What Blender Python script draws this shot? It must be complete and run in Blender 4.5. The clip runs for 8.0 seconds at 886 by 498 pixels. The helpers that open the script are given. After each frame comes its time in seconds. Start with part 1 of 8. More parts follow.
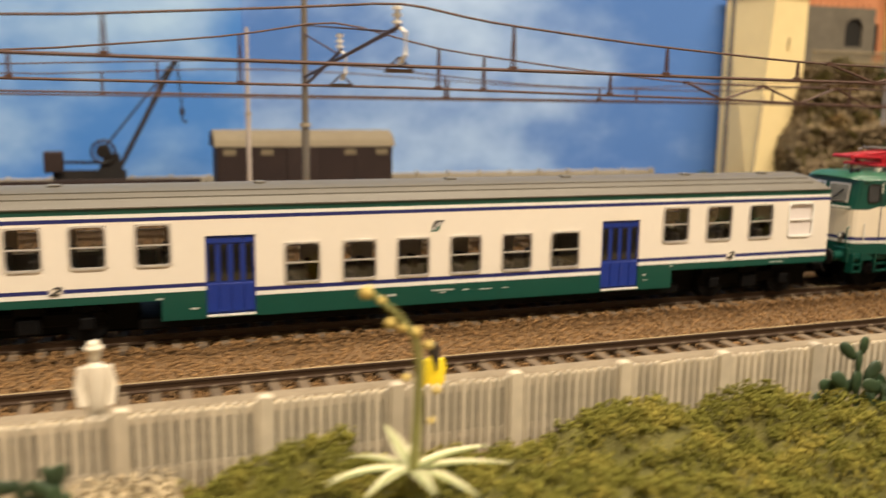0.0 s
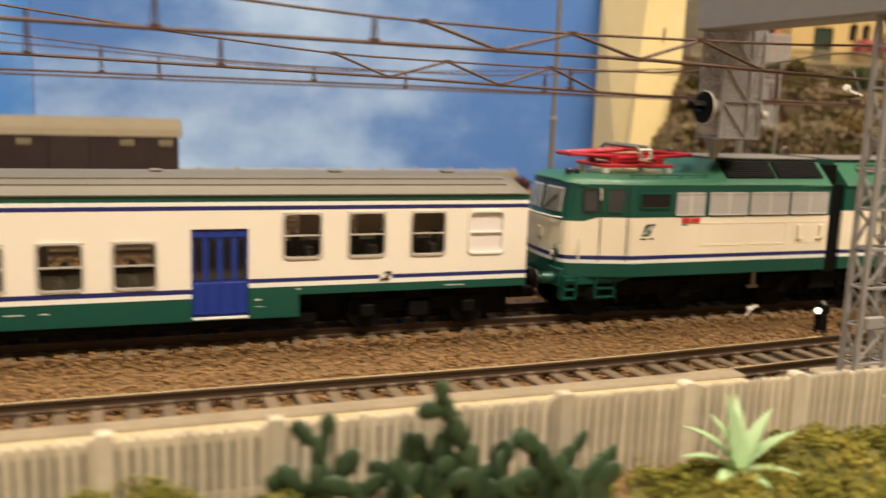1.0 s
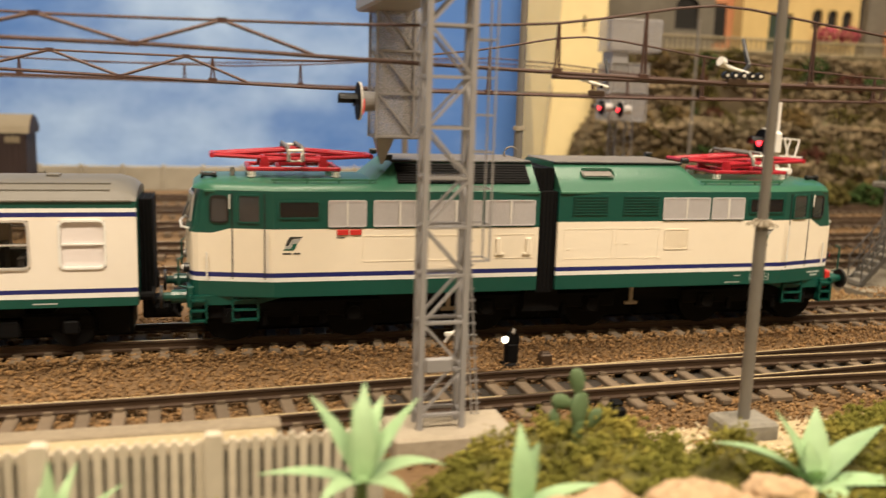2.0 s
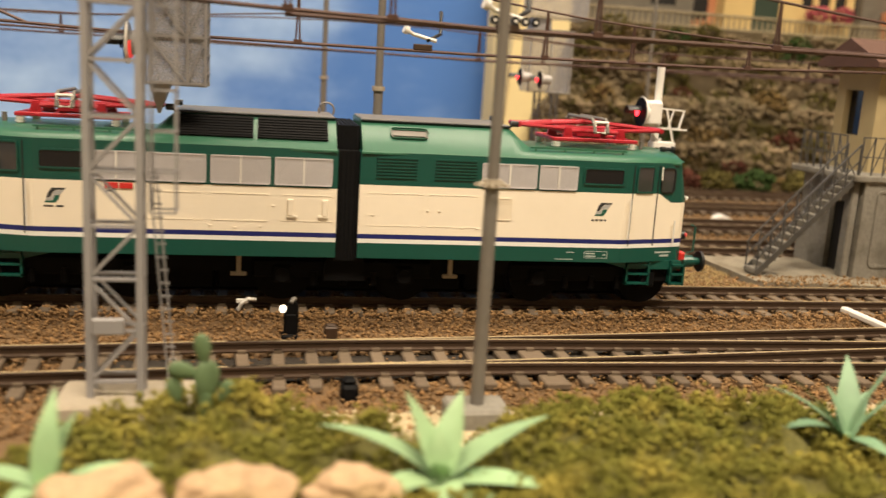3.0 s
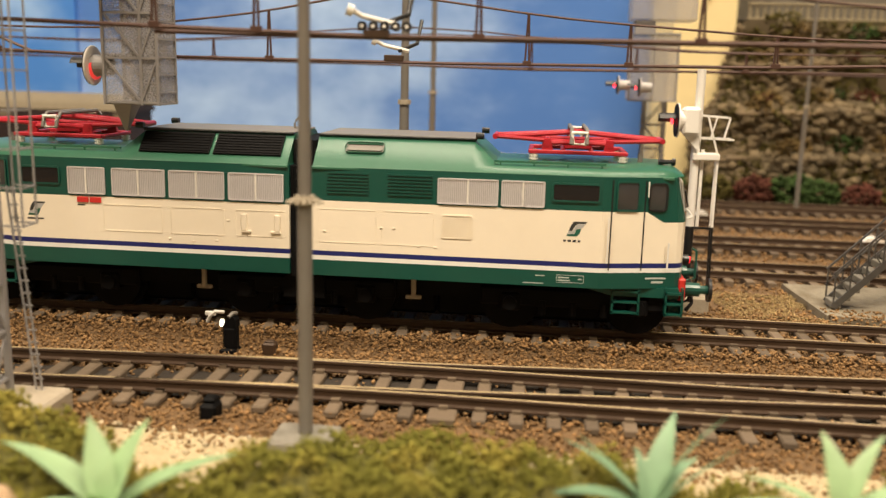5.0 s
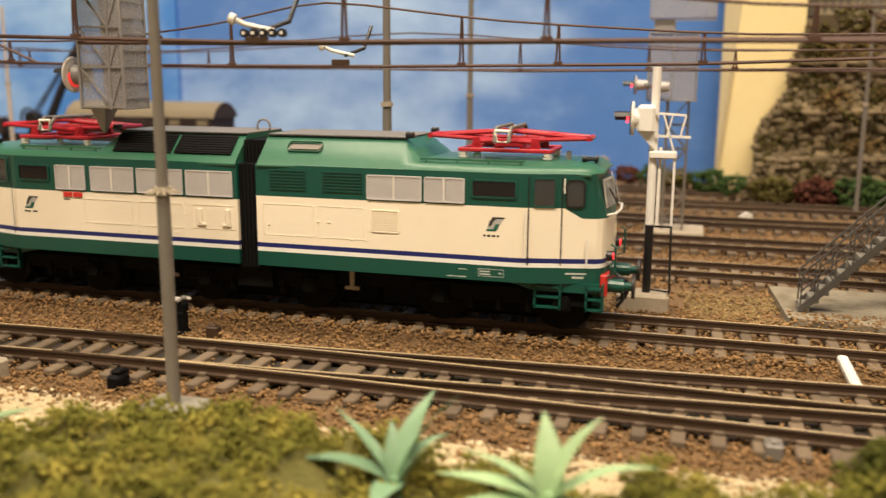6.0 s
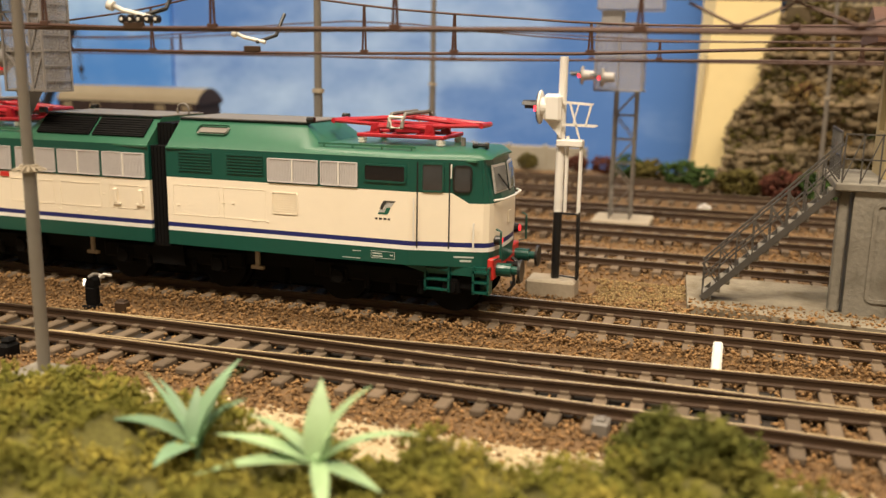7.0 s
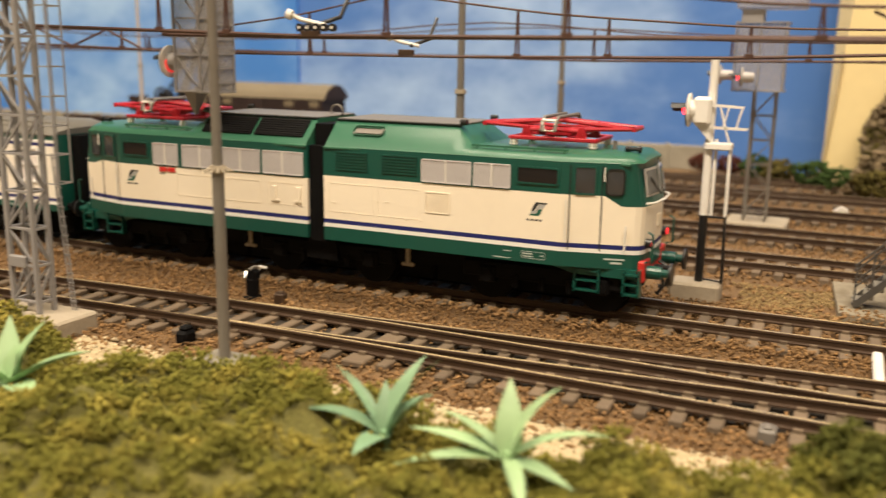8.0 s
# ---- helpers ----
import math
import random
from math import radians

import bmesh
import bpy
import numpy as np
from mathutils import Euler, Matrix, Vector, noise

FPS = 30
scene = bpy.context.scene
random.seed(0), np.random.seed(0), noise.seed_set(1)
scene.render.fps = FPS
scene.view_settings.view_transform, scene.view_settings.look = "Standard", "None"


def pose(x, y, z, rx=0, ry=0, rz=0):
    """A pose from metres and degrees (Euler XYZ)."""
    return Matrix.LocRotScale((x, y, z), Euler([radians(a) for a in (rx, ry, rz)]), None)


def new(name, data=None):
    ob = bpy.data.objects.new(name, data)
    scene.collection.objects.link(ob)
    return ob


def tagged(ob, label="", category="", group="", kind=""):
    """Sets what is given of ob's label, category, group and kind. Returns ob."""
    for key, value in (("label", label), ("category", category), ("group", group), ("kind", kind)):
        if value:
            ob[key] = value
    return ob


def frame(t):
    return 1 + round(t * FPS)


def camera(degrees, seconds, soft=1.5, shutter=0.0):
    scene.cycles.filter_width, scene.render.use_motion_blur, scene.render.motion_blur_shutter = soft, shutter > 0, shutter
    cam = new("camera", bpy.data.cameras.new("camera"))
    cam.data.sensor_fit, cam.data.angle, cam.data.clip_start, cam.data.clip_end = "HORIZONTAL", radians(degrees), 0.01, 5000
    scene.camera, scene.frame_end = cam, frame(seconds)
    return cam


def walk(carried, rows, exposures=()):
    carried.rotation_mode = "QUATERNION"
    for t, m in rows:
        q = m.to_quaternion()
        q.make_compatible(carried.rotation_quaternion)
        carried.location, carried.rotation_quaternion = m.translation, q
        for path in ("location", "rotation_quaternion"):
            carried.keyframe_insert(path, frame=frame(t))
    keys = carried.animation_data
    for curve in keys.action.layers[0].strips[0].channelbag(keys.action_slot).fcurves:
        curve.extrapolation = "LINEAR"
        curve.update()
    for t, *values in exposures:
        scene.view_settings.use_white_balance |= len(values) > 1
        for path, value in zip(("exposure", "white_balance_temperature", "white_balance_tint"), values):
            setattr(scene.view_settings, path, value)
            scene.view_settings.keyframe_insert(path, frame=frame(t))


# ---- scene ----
# ---- camera ----
cam = camera(53.0, 8.0, soft=1.4, shutter=0.3)
PATH = [
    (0.0, -0.3405, -0.2453, 0.0676, 80.13, -0.83, -19.36),
    (0.5, -0.2720, -0.2272, 0.0709, 80.34, -1.37, -18.80),
    (1.0, -0.2137, -0.2193, 0.0627, 80.21, -1.99, -19.64),
    (1.2, -0.1846, -0.2222, 0.0607, 79.95, -1.98, -19.39),
    (2.3, -0.0700, -0.2190, 0.0671, 79.62, -2.21, -13.20),
    (2.5, -0.0597, -0.2129, 0.0607, 79.30, -3.19, -13.22),
    (3.0, -0.0232, -0.2180, 0.0605, 78.54, -3.47, -11.00),
    (3.5, 0.0093, -0.2182, 0.0611, 78.37, -2.79, -6.16),
    (4.0, 0.0237, -0.2101, 0.0608, 78.50, -2.01, -2.38),
    (4.5, 0.0257, -0.2093, 0.0631, 78.56, -1.73, 1.07),
    (4.7, 0.0357, -0.2095, 0.0625, 78.60, -1.82, 2.88),
    (5.8, 0.0990, -0.2090, 0.0630, 79.15, -0.09, 14.91),
    (6.0, 0.1104, -0.2089, 0.0624, 78.96, -0.37, 15.95),
    (6.5, 0.1331, -0.2067, 0.0629, 78.73, -0.71, 17.14),
    (7.0, 0.1458, -0.2052, 0.0622, 78.31, -0.99, 18.16),
    (7.5, 0.1450, -0.2068, 0.0641, 78.08, -0.97, 20.58),
    (8.0, 0.1348, -0.2145, 0.0649, 77.74, -0.90, 24.57),
]
cam.data.dof.use_dof = True
cam.data.dof.focus_distance = 0.225
cam.data.dof.aperture_fstop = 18.0
walk(cam, [(t, pose(x, y, z, a, b, c)) for t, x, y, z, a, b, c in PATH])

# ---- light: the hall's dim surround and its ceiling lamps ----
world = bpy.data.worlds.new("hall_light")
scene.world = world
world.use_nodes = True
world.node_tree.nodes["Background"].inputs[0].default_value = (1.0, 0.89, 0.74, 1)
world.node_tree.nodes["Background"].inputs[1].default_value = 0.14


def ceiling_lamp(name, x, y, z, sx, sy, watts, color):
    data = bpy.data.lights.new(name, "AREA")
    data.shape, data.size, data.size_y, data.energy, data.color = "RECTANGLE", sx, sy, watts, color
    ob = new(name, data)
    ob.location = (x, y, z)
    return ob


WARM = (1.0, 0.835, 0.63)
ceiling_lamp("ceiling_lamp", -0.45, -0.70, 1.40, 0.9, 0.25, 32, WARM)
ceiling_lamp("ceiling_lamp", 0.55, -0.70, 1.40, 0.9, 0.25, 32, WARM)
ceiling_lamp("ceiling_lamp", 0.1, 0.25, 1.45, 1.4, 0.25, 19.5, WARM)


# ---- materials ----
def mat(name, color, rough=0.5, metal=0.0, var=0.15, scale=300.0, bump=0.1, dirt=None, dirt_amount=0.3, spec=0.5, random_amount=0.0, island=False):
    """A painted or natural surface: base colour with grain at two scales, optional dirt of its own colour, fine relief."""
    m = bpy.data.materials.new(name)
    m.use_nodes = True
    nt = m.node_tree
    n, l = nt.nodes, nt.links
    bsdf = n["Principled BSDF"]
    bsdf.inputs["Roughness"].default_value = rough
    bsdf.inputs["Metallic"].default_value = metal
    bsdf.inputs["Specular IOR Level"].default_value = spec
    co = n.new("ShaderNodeTexCoord")
    fine = n.new("ShaderNodeTexNoise")
    fine.inputs["Scale"].default_value, fine.inputs["Detail"].default_value = scale, 6
    broad = n.new("ShaderNodeTexNoise")
    broad.inputs["Scale"].default_value, broad.inputs["Detail"].default_value = scale * 0.13, 4
    for t in (fine, broad):
        l.new(co.outputs["Object"], t.inputs["Vector"])
    mix = n.new("ShaderNodeMix")
    mix.data_type = "RGBA"
    mix.inputs["A"].default_value = tuple(c * (1 - var) for c in color) + (1,)
    mix.inputs["B"].default_value = tuple(min(1, c * (1 + var)) for c in color) + (1,)
    l.new(fine.outputs["Fac"], mix.inputs["Factor"])
    out = mix.outputs["Result"]
    if dirt:
        ramp = n.new("ShaderNodeMapRange")
        ramp.inputs["From Min"].default_value, ramp.inputs["From Max"].default_value = 0.48, 0.72
        ramp.inputs["To Max"].default_value = dirt_amount
        l.new(broad.outputs["Fac"], ramp.inputs["Value"])
        mix2 = n.new("ShaderNodeMix")
        mix2.data_type = "RGBA"
        mix2.inputs["B"].default_value = tuple(dirt) + (1,)
        l.new(out, mix2.inputs["A"])
        l.new(ramp.outputs["Result"], mix2.inputs["Factor"])
        out = mix2.outputs["Result"]
    if random_amount:
        hsv = n.new("ShaderNodeHueSaturation")
        src = n.new("ShaderNodeNewGeometry") if island else n.new("ShaderNodeObjectInfo")
        mr = n.new("ShaderNodeMapRange")
        mr.inputs["To Min"].default_value, mr.inputs["To Max"].default_value = 1 - random_amount, 1 + random_amount
        l.new(src.outputs["Random Per Island" if island else "Random"], mr.inputs["Value"])
        l.new(mr.outputs["Result"], hsv.inputs["Value"])
        l.new(out, hsv.inputs["Color"])
        out = hsv.outputs["Color"]
    l.new(out, bsdf.inputs["Base Color"])
    if bump:
        bp = n.new("ShaderNodeBump")
        bp.inputs["Strength"].default_value, bp.inputs["Distance"].default_value = bump, 0.0006
        l.new(fine.outputs["Fac"], bp.inputs["Height"])
        l.new(bp.outputs["Normal"], bsdf.inputs["Normal"])
    return m


def glow(name, color, strength):
    m = bpy.data.materials.new(name)
    m.use_nodes = True
    b = m.node_tree.nodes["Principled BSDF"]
    b.inputs["Base Color"].default_value = (*color, 1)
    b.inputs["Emission Color"].default_value = (*color, 1)
    b.inputs["Emission Strength"].default_value = strength
    return m


def glass(name, color=(0.9, 0.95, 0.95), rough=0.03):
    m = bpy.data.materials.new(name)
    m.use_nodes = True
    nt = m.node_tree
    n, l = nt.nodes, nt.links
    n.remove(n["Principled BSDF"])
    tr, gl, mx, fr = n.new("ShaderNodeBsdfTransparent"), n.new("ShaderNodeBsdfGlossy"), n.new("ShaderNodeMixShader"), n.new("ShaderNodeFresnel")
    tr.inputs["Color"].default_value = (*color, 1)
    gl.inputs["Roughness"].default_value = rough
    fr.inputs["IOR"].default_value = 1.45
    l.new(fr.outputs[0], mx.inputs[0])
    l.new(tr.outputs[0], mx.inputs[1])
    l.new(gl.outputs[0], mx.inputs[2])
    l.new(mx.outputs[0], n["Material Output"].inputs["Surface"])
    return m


CREAM = mat("cream_paint", (0.85, 0.77, 0.63), 0.38, var=0.02, scale=500, bump=0.02, dirt=(0.62, 0.53, 0.40), dirt_amount=0.10)
COACH_CREAM = mat("coach_cream_paint", (0.82, 0.77, 0.69), 0.32, var=0.02, scale=500, bump=0.02, dirt=(0.66, 0.60, 0.50), dirt_amount=0.08)
GREEN = mat("green_paint", (0.006, 0.068, 0.052), 0.28, var=0.08, scale=400, bump=0.02, dirt=(0.014, 0.08, 0.056), dirt_amount=0.2)
# roof green, its base colour lightened for the lamps' sheen on the flanks
ROOF_GREEN = mat("roof_green_with_sheen", (0.030, 0.120, 0.072), 0.30, var=0.08, scale=400, bump=0.03)
BLUE = mat("blue_stripe_paint", (0.012, 0.018, 0.135), 0.35, var=0.05, scale=400, bump=0.0)
DOOR_BLUE = mat("door_blue_paint", (0.010, 0.034, 0.26), 0.35, var=0.08, scale=400, bump=0.03)
WHITE = mat("white_line_paint", (0.80, 0.80, 0.77), 0.35, var=0.03, scale=400, bump=0.0)
ROOF_GREY = mat("coach_roof_grey", (0.125, 0.117, 0.100), 0.5, var=0.08, scale=250, bump=0.05, dirt=(0.105, 0.097, 0.080), dirt_amount=0.4)
BLACK = mat("black_underframe", (0.0035, 0.0034, 0.0038), 0.65, var=0.3, scale=400, bump=0.1, spec=0.12)
RUBBER = mat("black_rubber", (0.0035, 0.0035, 0.004), 0.7, var=0.2, scale=500, bump=0.1, spec=0.15)
DARK_GLASS = mat("dark_window", (0.008, 0.008, 0.010), 0.08, var=0.1, scale=200, bump=0.0)
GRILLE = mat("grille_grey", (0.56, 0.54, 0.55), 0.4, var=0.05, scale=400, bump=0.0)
# darker copy of the grille grey: shade between the slats, put into the colour
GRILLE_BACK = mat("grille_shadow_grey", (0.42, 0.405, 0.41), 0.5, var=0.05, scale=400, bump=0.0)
CAB_GLASS = mat("cab_window_glass", (0.030, 0.034, 0.040), 0.06, var=0.6, scale=160, bump=0.0, spec=0.9)
# pale base colour paints the bright hall's reflection onto the windscreens
SCREEN_GLASS = mat("windscreen_painted_reflection", (0.20, 0.205, 0.205), 0.08, var=0.5, scale=200, bump=0.0, spec=0.9)
CHROME = mat("window_metal", (0.66, 0.64, 0.62), 0.32, metal=0.5, var=0.05, scale=400, bump=0.0)
RED = mat("pantograph_red", (0.38, 0.012, 0.024), 0.35, var=0.12, scale=500, bump=0.02)
BRIGHT_RED = mat("bright_red_paint", (0.55, 0.03, 0.025), 0.4, var=0.08, scale=500, bump=0.0)
INSULATOR = mat("white_insulator", (0.75, 0.73, 0.68), 0.3, var=0.05, scale=500, bump=0.0)
STEEL_GREY = mat("grey_steel_paint", (0.165, 0.152, 0.135), 0.5, var=0.15, scale=350, bump=0.1, dirt=(0.15, 0.12, 0.09), dirt_amount=0.4)
TOWER_GREY = mat("lattice_grey_plastic", (0.275, 0.265, 0.265), 0.45, var=0.1, scale=300, bump=0.05)
BLACK_PAINT = mat("black_paint", (0.012, 0.012, 0.013), 0.35, var=0.1, scale=400, bump=0.02)
SIGNAL_WHITE = mat("signal_white_paint", (0.80, 0.78, 0.74), 0.35, var=0.04, scale=400, bump=0.02)
CONCRETE = mat("concrete_grey", (0.215, 0.20, 0.168), 0.85, var=0.25, scale=850, bump=0.4, dirt=(0.10, 0.088, 0.066), dirt_amount=0.75)
IRON = mat("dark_stair_iron", (0.085, 0.080, 0.074), 0.5, metal=0.2, var=0.25, scale=400, bump=0.1)
PALE_MAST = mat("pale_mast_paint", (0.46, 0.41, 0.38), 0.5, var=0.15, scale=350, bump=0.1)
PALE_CONCRETE = mat("pale_concrete", (0.36, 0.31, 0.235), 0.85, var=0.18, scale=800, bump=0.3, dirt=(0.36, 0.31, 0.25), dirt_amount=0.4)
FENCE = mat("weathered_fence_concrete", (0.52, 0.46, 0.36), 0.85, var=0.2, scale=260, bump=0.15, dirt=(0.30, 0.25, 0.18), dirt_amount=0.55, random_amount=0.18)
RUST = mat("rusty_rail", (0.050, 0.028, 0.015), 0.55, metal=0.2, var=0.25, scale=500, bump=0.15)
# worn rail head; the bright yellow base also paints in the lamps' gleam
RAIL_TOP = mat("worn_rail_head_gleam", (0.72, 0.57, 0.33), 0.25, metal=0.45, var=0.2, scale=400, bump=0.05)
WIRE = mat("brown_wire", (0.075, 0.038, 0.028), 0.5, metal=0.2, var=0.2, scale=600, bump=0.0)
SLEEPER = mat("sleeper_brown_grey", (0.128, 0.094, 0.062), 0.8, var=0.2, scale=700, bump=0.3, dirt=(0.11, 0.08, 0.055), dirt_amount=0.5, random_amount=0.25)
EARTH = mat("brown_ballast_bed", (0.150, 0.088, 0.038), 0.9, var=0.45, scale=900, bump=0.8, dirt=(0.165, 0.102, 0.048), dirt_amount=0.6)
SAND = mat("pale_sand", (0.44, 0.36, 0.22), 0.95, var=0.3, scale=1500, bump=0.8, dirt=(0.34, 0.25, 0.13), dirt_amount=0.5)
BALLAST = mat("brown_ballast_stone", (0.225, 0.128, 0.050), 0.85, var=0.25, scale=900, bump=0.2, random_amount=0.42, island=True)
MOSS = mat("olive_foam_turf", (0.155, 0.150, 0.030), 0.95, var=0.3, scale=900, bump=0.0, dirt=(0.35, 0.29, 0.064), dirt_amount=0.85, random_amount=0.18, island=True, spec=0.1)
MOSS_BED = mat("dark_turf_bed", (0.110, 0.102, 0.024), 0.95, var=0.6, scale=1500, bump=1.0, dirt=(0.17, 0.145, 0.036), dirt_amount=0.6)


# ---- mesh helpers ----
class Geo:
    """Vertices and faces of one mesh, with a material slot per face."""

    def __init__(self):
        self.v, self.f, self.m = [], [], []

    def add(self, verts, faces, slot=0):
        k = len(self.v)
        self.v += [tuple(p) for p in verts]
        self.f += [tuple(i + k for i in f) for f in faces]
        self.m += [slot] * len(faces)
        return self

    def box(self, x0, x1, y0, y1, z0, z1, b=0.0, slot=0, at=None):
        """A box, with chamfered edges where b is given; at moves each corner by a function or a matrix."""
        if not b:
            p = [(x, y, z) for z in (z0, z1) for y in (y0, y1) for x in (x0, x1)]
            f = [(0, 2, 3, 1), (4, 5, 7, 6), (0, 1, 5, 4), (2, 6, 7, 3), (0, 4, 6, 2), (1, 3, 7, 5)]
        else:
            p, f = chamfered(x0, x1, y0, y1, z0, z1, b)
        if at is not None:
            p = [at(q) if callable(at) else tuple(at @ Vector(q)) for q in p]
        return self.add(p, f, slot)

    def tube(self, points, r, n=8, slot=0, r1=None, cap=True):
        """A round rod along a polyline."""
        pts = [Vector(p) for p in points]
        rings = []
        up = None
        for i, p in enumerate(pts):
            d = (pts[min(i + 1, len(pts) - 1)] - pts[max(i - 1, 0)]).normalized()
            if up is None or abs(d.dot(up)) > 0.95:
                up = Vector((0, 0, 1)) if abs(d.z) < 0.9 else Vector((1, 0, 0))
            a = d.cross(up).normalized()
            c = a.cross(d)
            rr = r if r1 is None else r + (r1 - r) * i / max(1, len(pts) - 1)
            rings.append([p + (a * math.cos(2 * math.pi * k / n) + c * math.sin(2 * math.pi * k / n)) * rr for k in range(n)])
        vs = [q for ring in rings for q in ring]
        fs = [(i * n + k, i * n + (k + 1) % n, (i + 1) * n + (k + 1) % n, (i + 1) * n + k) for i in range(len(pts) - 1) for k in range(n)]
        if cap:
            fs += [tuple(range(n - 1, -1, -1)), tuple((len(pts) - 1) * n + k for k in range(n))]
        return self.add(vs, fs, slot)

    def bar(self, p, q, w, h=None, slot=0):
        """A square bar from p to q."""
        p, q = Vector(p), Vector(q)
        h = h or w
        d = (q - p).normalized()
        up = Vector((0, 0, 1)) if abs(d.z) < 0.9 else Vector((0, 1, 0))
        a = d.cross(up).normalized()
        c = a.cross(d)
        vs = [e + a * (s * w / 2) + c * (t * h / 2) for e in (p, q) for s, t in ((-1, -1), (1, -1), (1, 1), (-1, 1))]
        return self.add(vs, [(0, 1, 2, 3), (7, 6, 5, 4), (0, 4, 5, 1), (1, 5, 6, 2), (2, 6, 7, 3), (3, 7, 4, 0)], slot)

    def disc(self, c, axis, r, t, n=20, slot=0, r1=None):
        """A short cylinder of thickness t whose back is at c."""
        c, axis = Vector(c), Vector(axis).normalized()
        return self.tube([c, c + axis * t], r, n, slot, r1)

    def prism(self, profile, x0, x1, slot=0, axis="x"):
        """A closed profile of (y, z) drawn out along x (or of (x, z) along y, (x, y) along z)."""
        n = len(profile)
        put = {"x": lambda a, b, s: (s, a, b), "y": lambda a, b, s: (a, s, b), "z": lambda a, b, s: (a, b, s)}[axis]
        vs = [put(a, b, x0) for a, b in profile] + [put(a, b, x1) for a, b in profile]
        fs = [tuple(range(n)), tuple(range(2 * n - 1, n - 1, -1))] + [(i, i + n, (i + 1) % n + n, (i + 1) % n) for i in range(n)]
        return self.add(vs, fs, slot)

    def ring(self, rect, y, t, w, r, slot=0, at=None):
        """A rounded window frame round rect (x0, x1, z0, z1): width w, corner radius r, from y to y - t."""
        x0, x1, z0, z1 = rect

        def loop(g, rad):
            pts = []
            for cx, cz, a0 in ((x1 + g - rad, z1 + g - rad, 0), (x0 - g + rad, z1 + g - rad, 90), (x0 - g + rad, z0 - g + rad, 180), (x1 + g - rad, z0 - g + rad, 270)):
                for k in range(5):
                    a = radians(a0 + k * 22.5)
                    pts.append((cx + rad * math.cos(a), cz + rad * math.sin(a)))
            return pts
        inner, outer = loop(0, r), loop(w, r + w)
        n = len(inner)
        vs = [(x, y - t, z) for x, z in inner] + [(x, y - t, z) for x, z in outer] + [(x, y + t, z) for x, z in inner] + [(x, y + t, z) for x, z in outer]
        if at is not None:
            vs = [at(q) for q in vs]
        fs = []
        for k in range(n):
            j = (k + 1) % n
            fs += [(k, j, n + j, n + k), (k, 2 * n + k, 2 * n + j, j), (n + k, n + j, 3 * n + j, 3 * n + k)]
        return self.add(vs, fs, slot)

    def mesh(self, name, materials, smooth=False):
        me = bpy.data.meshes.new(name)
        me.from_pydata(self.v, [], self.f)
        for m in materials if isinstance(materials, (list, tuple)) else [materials]:
            me.materials.append(m)
        me.polygons.foreach_set("material_index", self.m)
        if smooth:
            me.polygons.foreach_set("use_smooth", [True] * len(me.polygons))
        bm = bmesh.new()
        bm.from_mesh(me)
        bmesh.ops.recalc_face_normals(bm, faces=bm.faces)
        bm.to_mesh(me)
        bm.free()
        if smooth:
            me.set_sharp_from_angle(angle=radians(35))
        return me


def chamfered(x0, x1, y0, y1, z0, z1, b):
    """Corners and faces of a box with chamfered edges."""
    lo, hi = (x0, y0, z0), (x1, y1, z1)
    vs, idx = [], {}
    for cx in (0, 1):
        for cy in (0, 1):
            for cz in (0, 1):
                c = (cx, cy, cz)
                for ax in range(3):
                    p = [(lo, hi)[c[k]][k] + (b if c[k] == 0 else -b) * (k != ax) for k in range(3)]
                    idx[(c, ax)] = len(vs)
                    vs.append(tuple(p))
    fs = []
    for ax in range(3):
        u, w = [k for k in range(3) if k != ax]
        for side in (0, 1):
            quad = []
            for a, d in ((0, 0), (1, 0), (1, 1), (0, 1)):
                c = [0, 0, 0]
                c[ax], c[u], c[w] = side, a, d
                quad.append(idx[(tuple(c), ax)])
            fs.append(tuple(quad))
    for ax in range(3):
        u, w = [k for k in range(3) if k != ax]
        for a in (0, 1):
            for d in (0, 1):
                c0, c1 = [0, 0, 0], [0, 0, 0]
                c0[u] = c1[u] = a
                c0[w] = c1[w] = d
                c0[ax], c1[ax] = 0, 1
                c0, c1 = tuple(c0), tuple(c1)
                fs.append((idx[(c0, u)], idx[(c1, u)], idx[(c1, w)], idx[(c0, w)]))
    for cx in (0, 1):
        for cy in (0, 1):
            for cz in (0, 1):
                fs.append(tuple(idx[((cx, cy, cz), ax)] for ax in range(3)))
    return vs, fs


def thing(name, origin, label, category, group="", kind=""):
    """An Empty at a thing's base."""
    ob = new(name)
    ob.empty_display_size = 0.01
    ob.location = origin
    return tagged(ob, label, category, group, kind)


def part(name, geo, materials, parent, label="", smooth=False):
    """One mesh, drawn in world coordinates, under a thing or under a part."""
    me = geo if isinstance(geo, bpy.types.Mesh) else geo.mesh(name, materials, smooth)
    ob = new(name, me)
    ob.parent = parent
    if parent.type == "EMPTY" and parent.parent is None:
        ob.matrix_parent_inverse = Matrix.Translation(-parent.location)
    return tagged(ob, label)


def solid(name, geo, materials, label, category, kind="", group="", smooth=False):
    """A thing of one mesh."""
    return tagged(new(name, geo.mesh(name, materials, smooth)), label, category, group, kind)


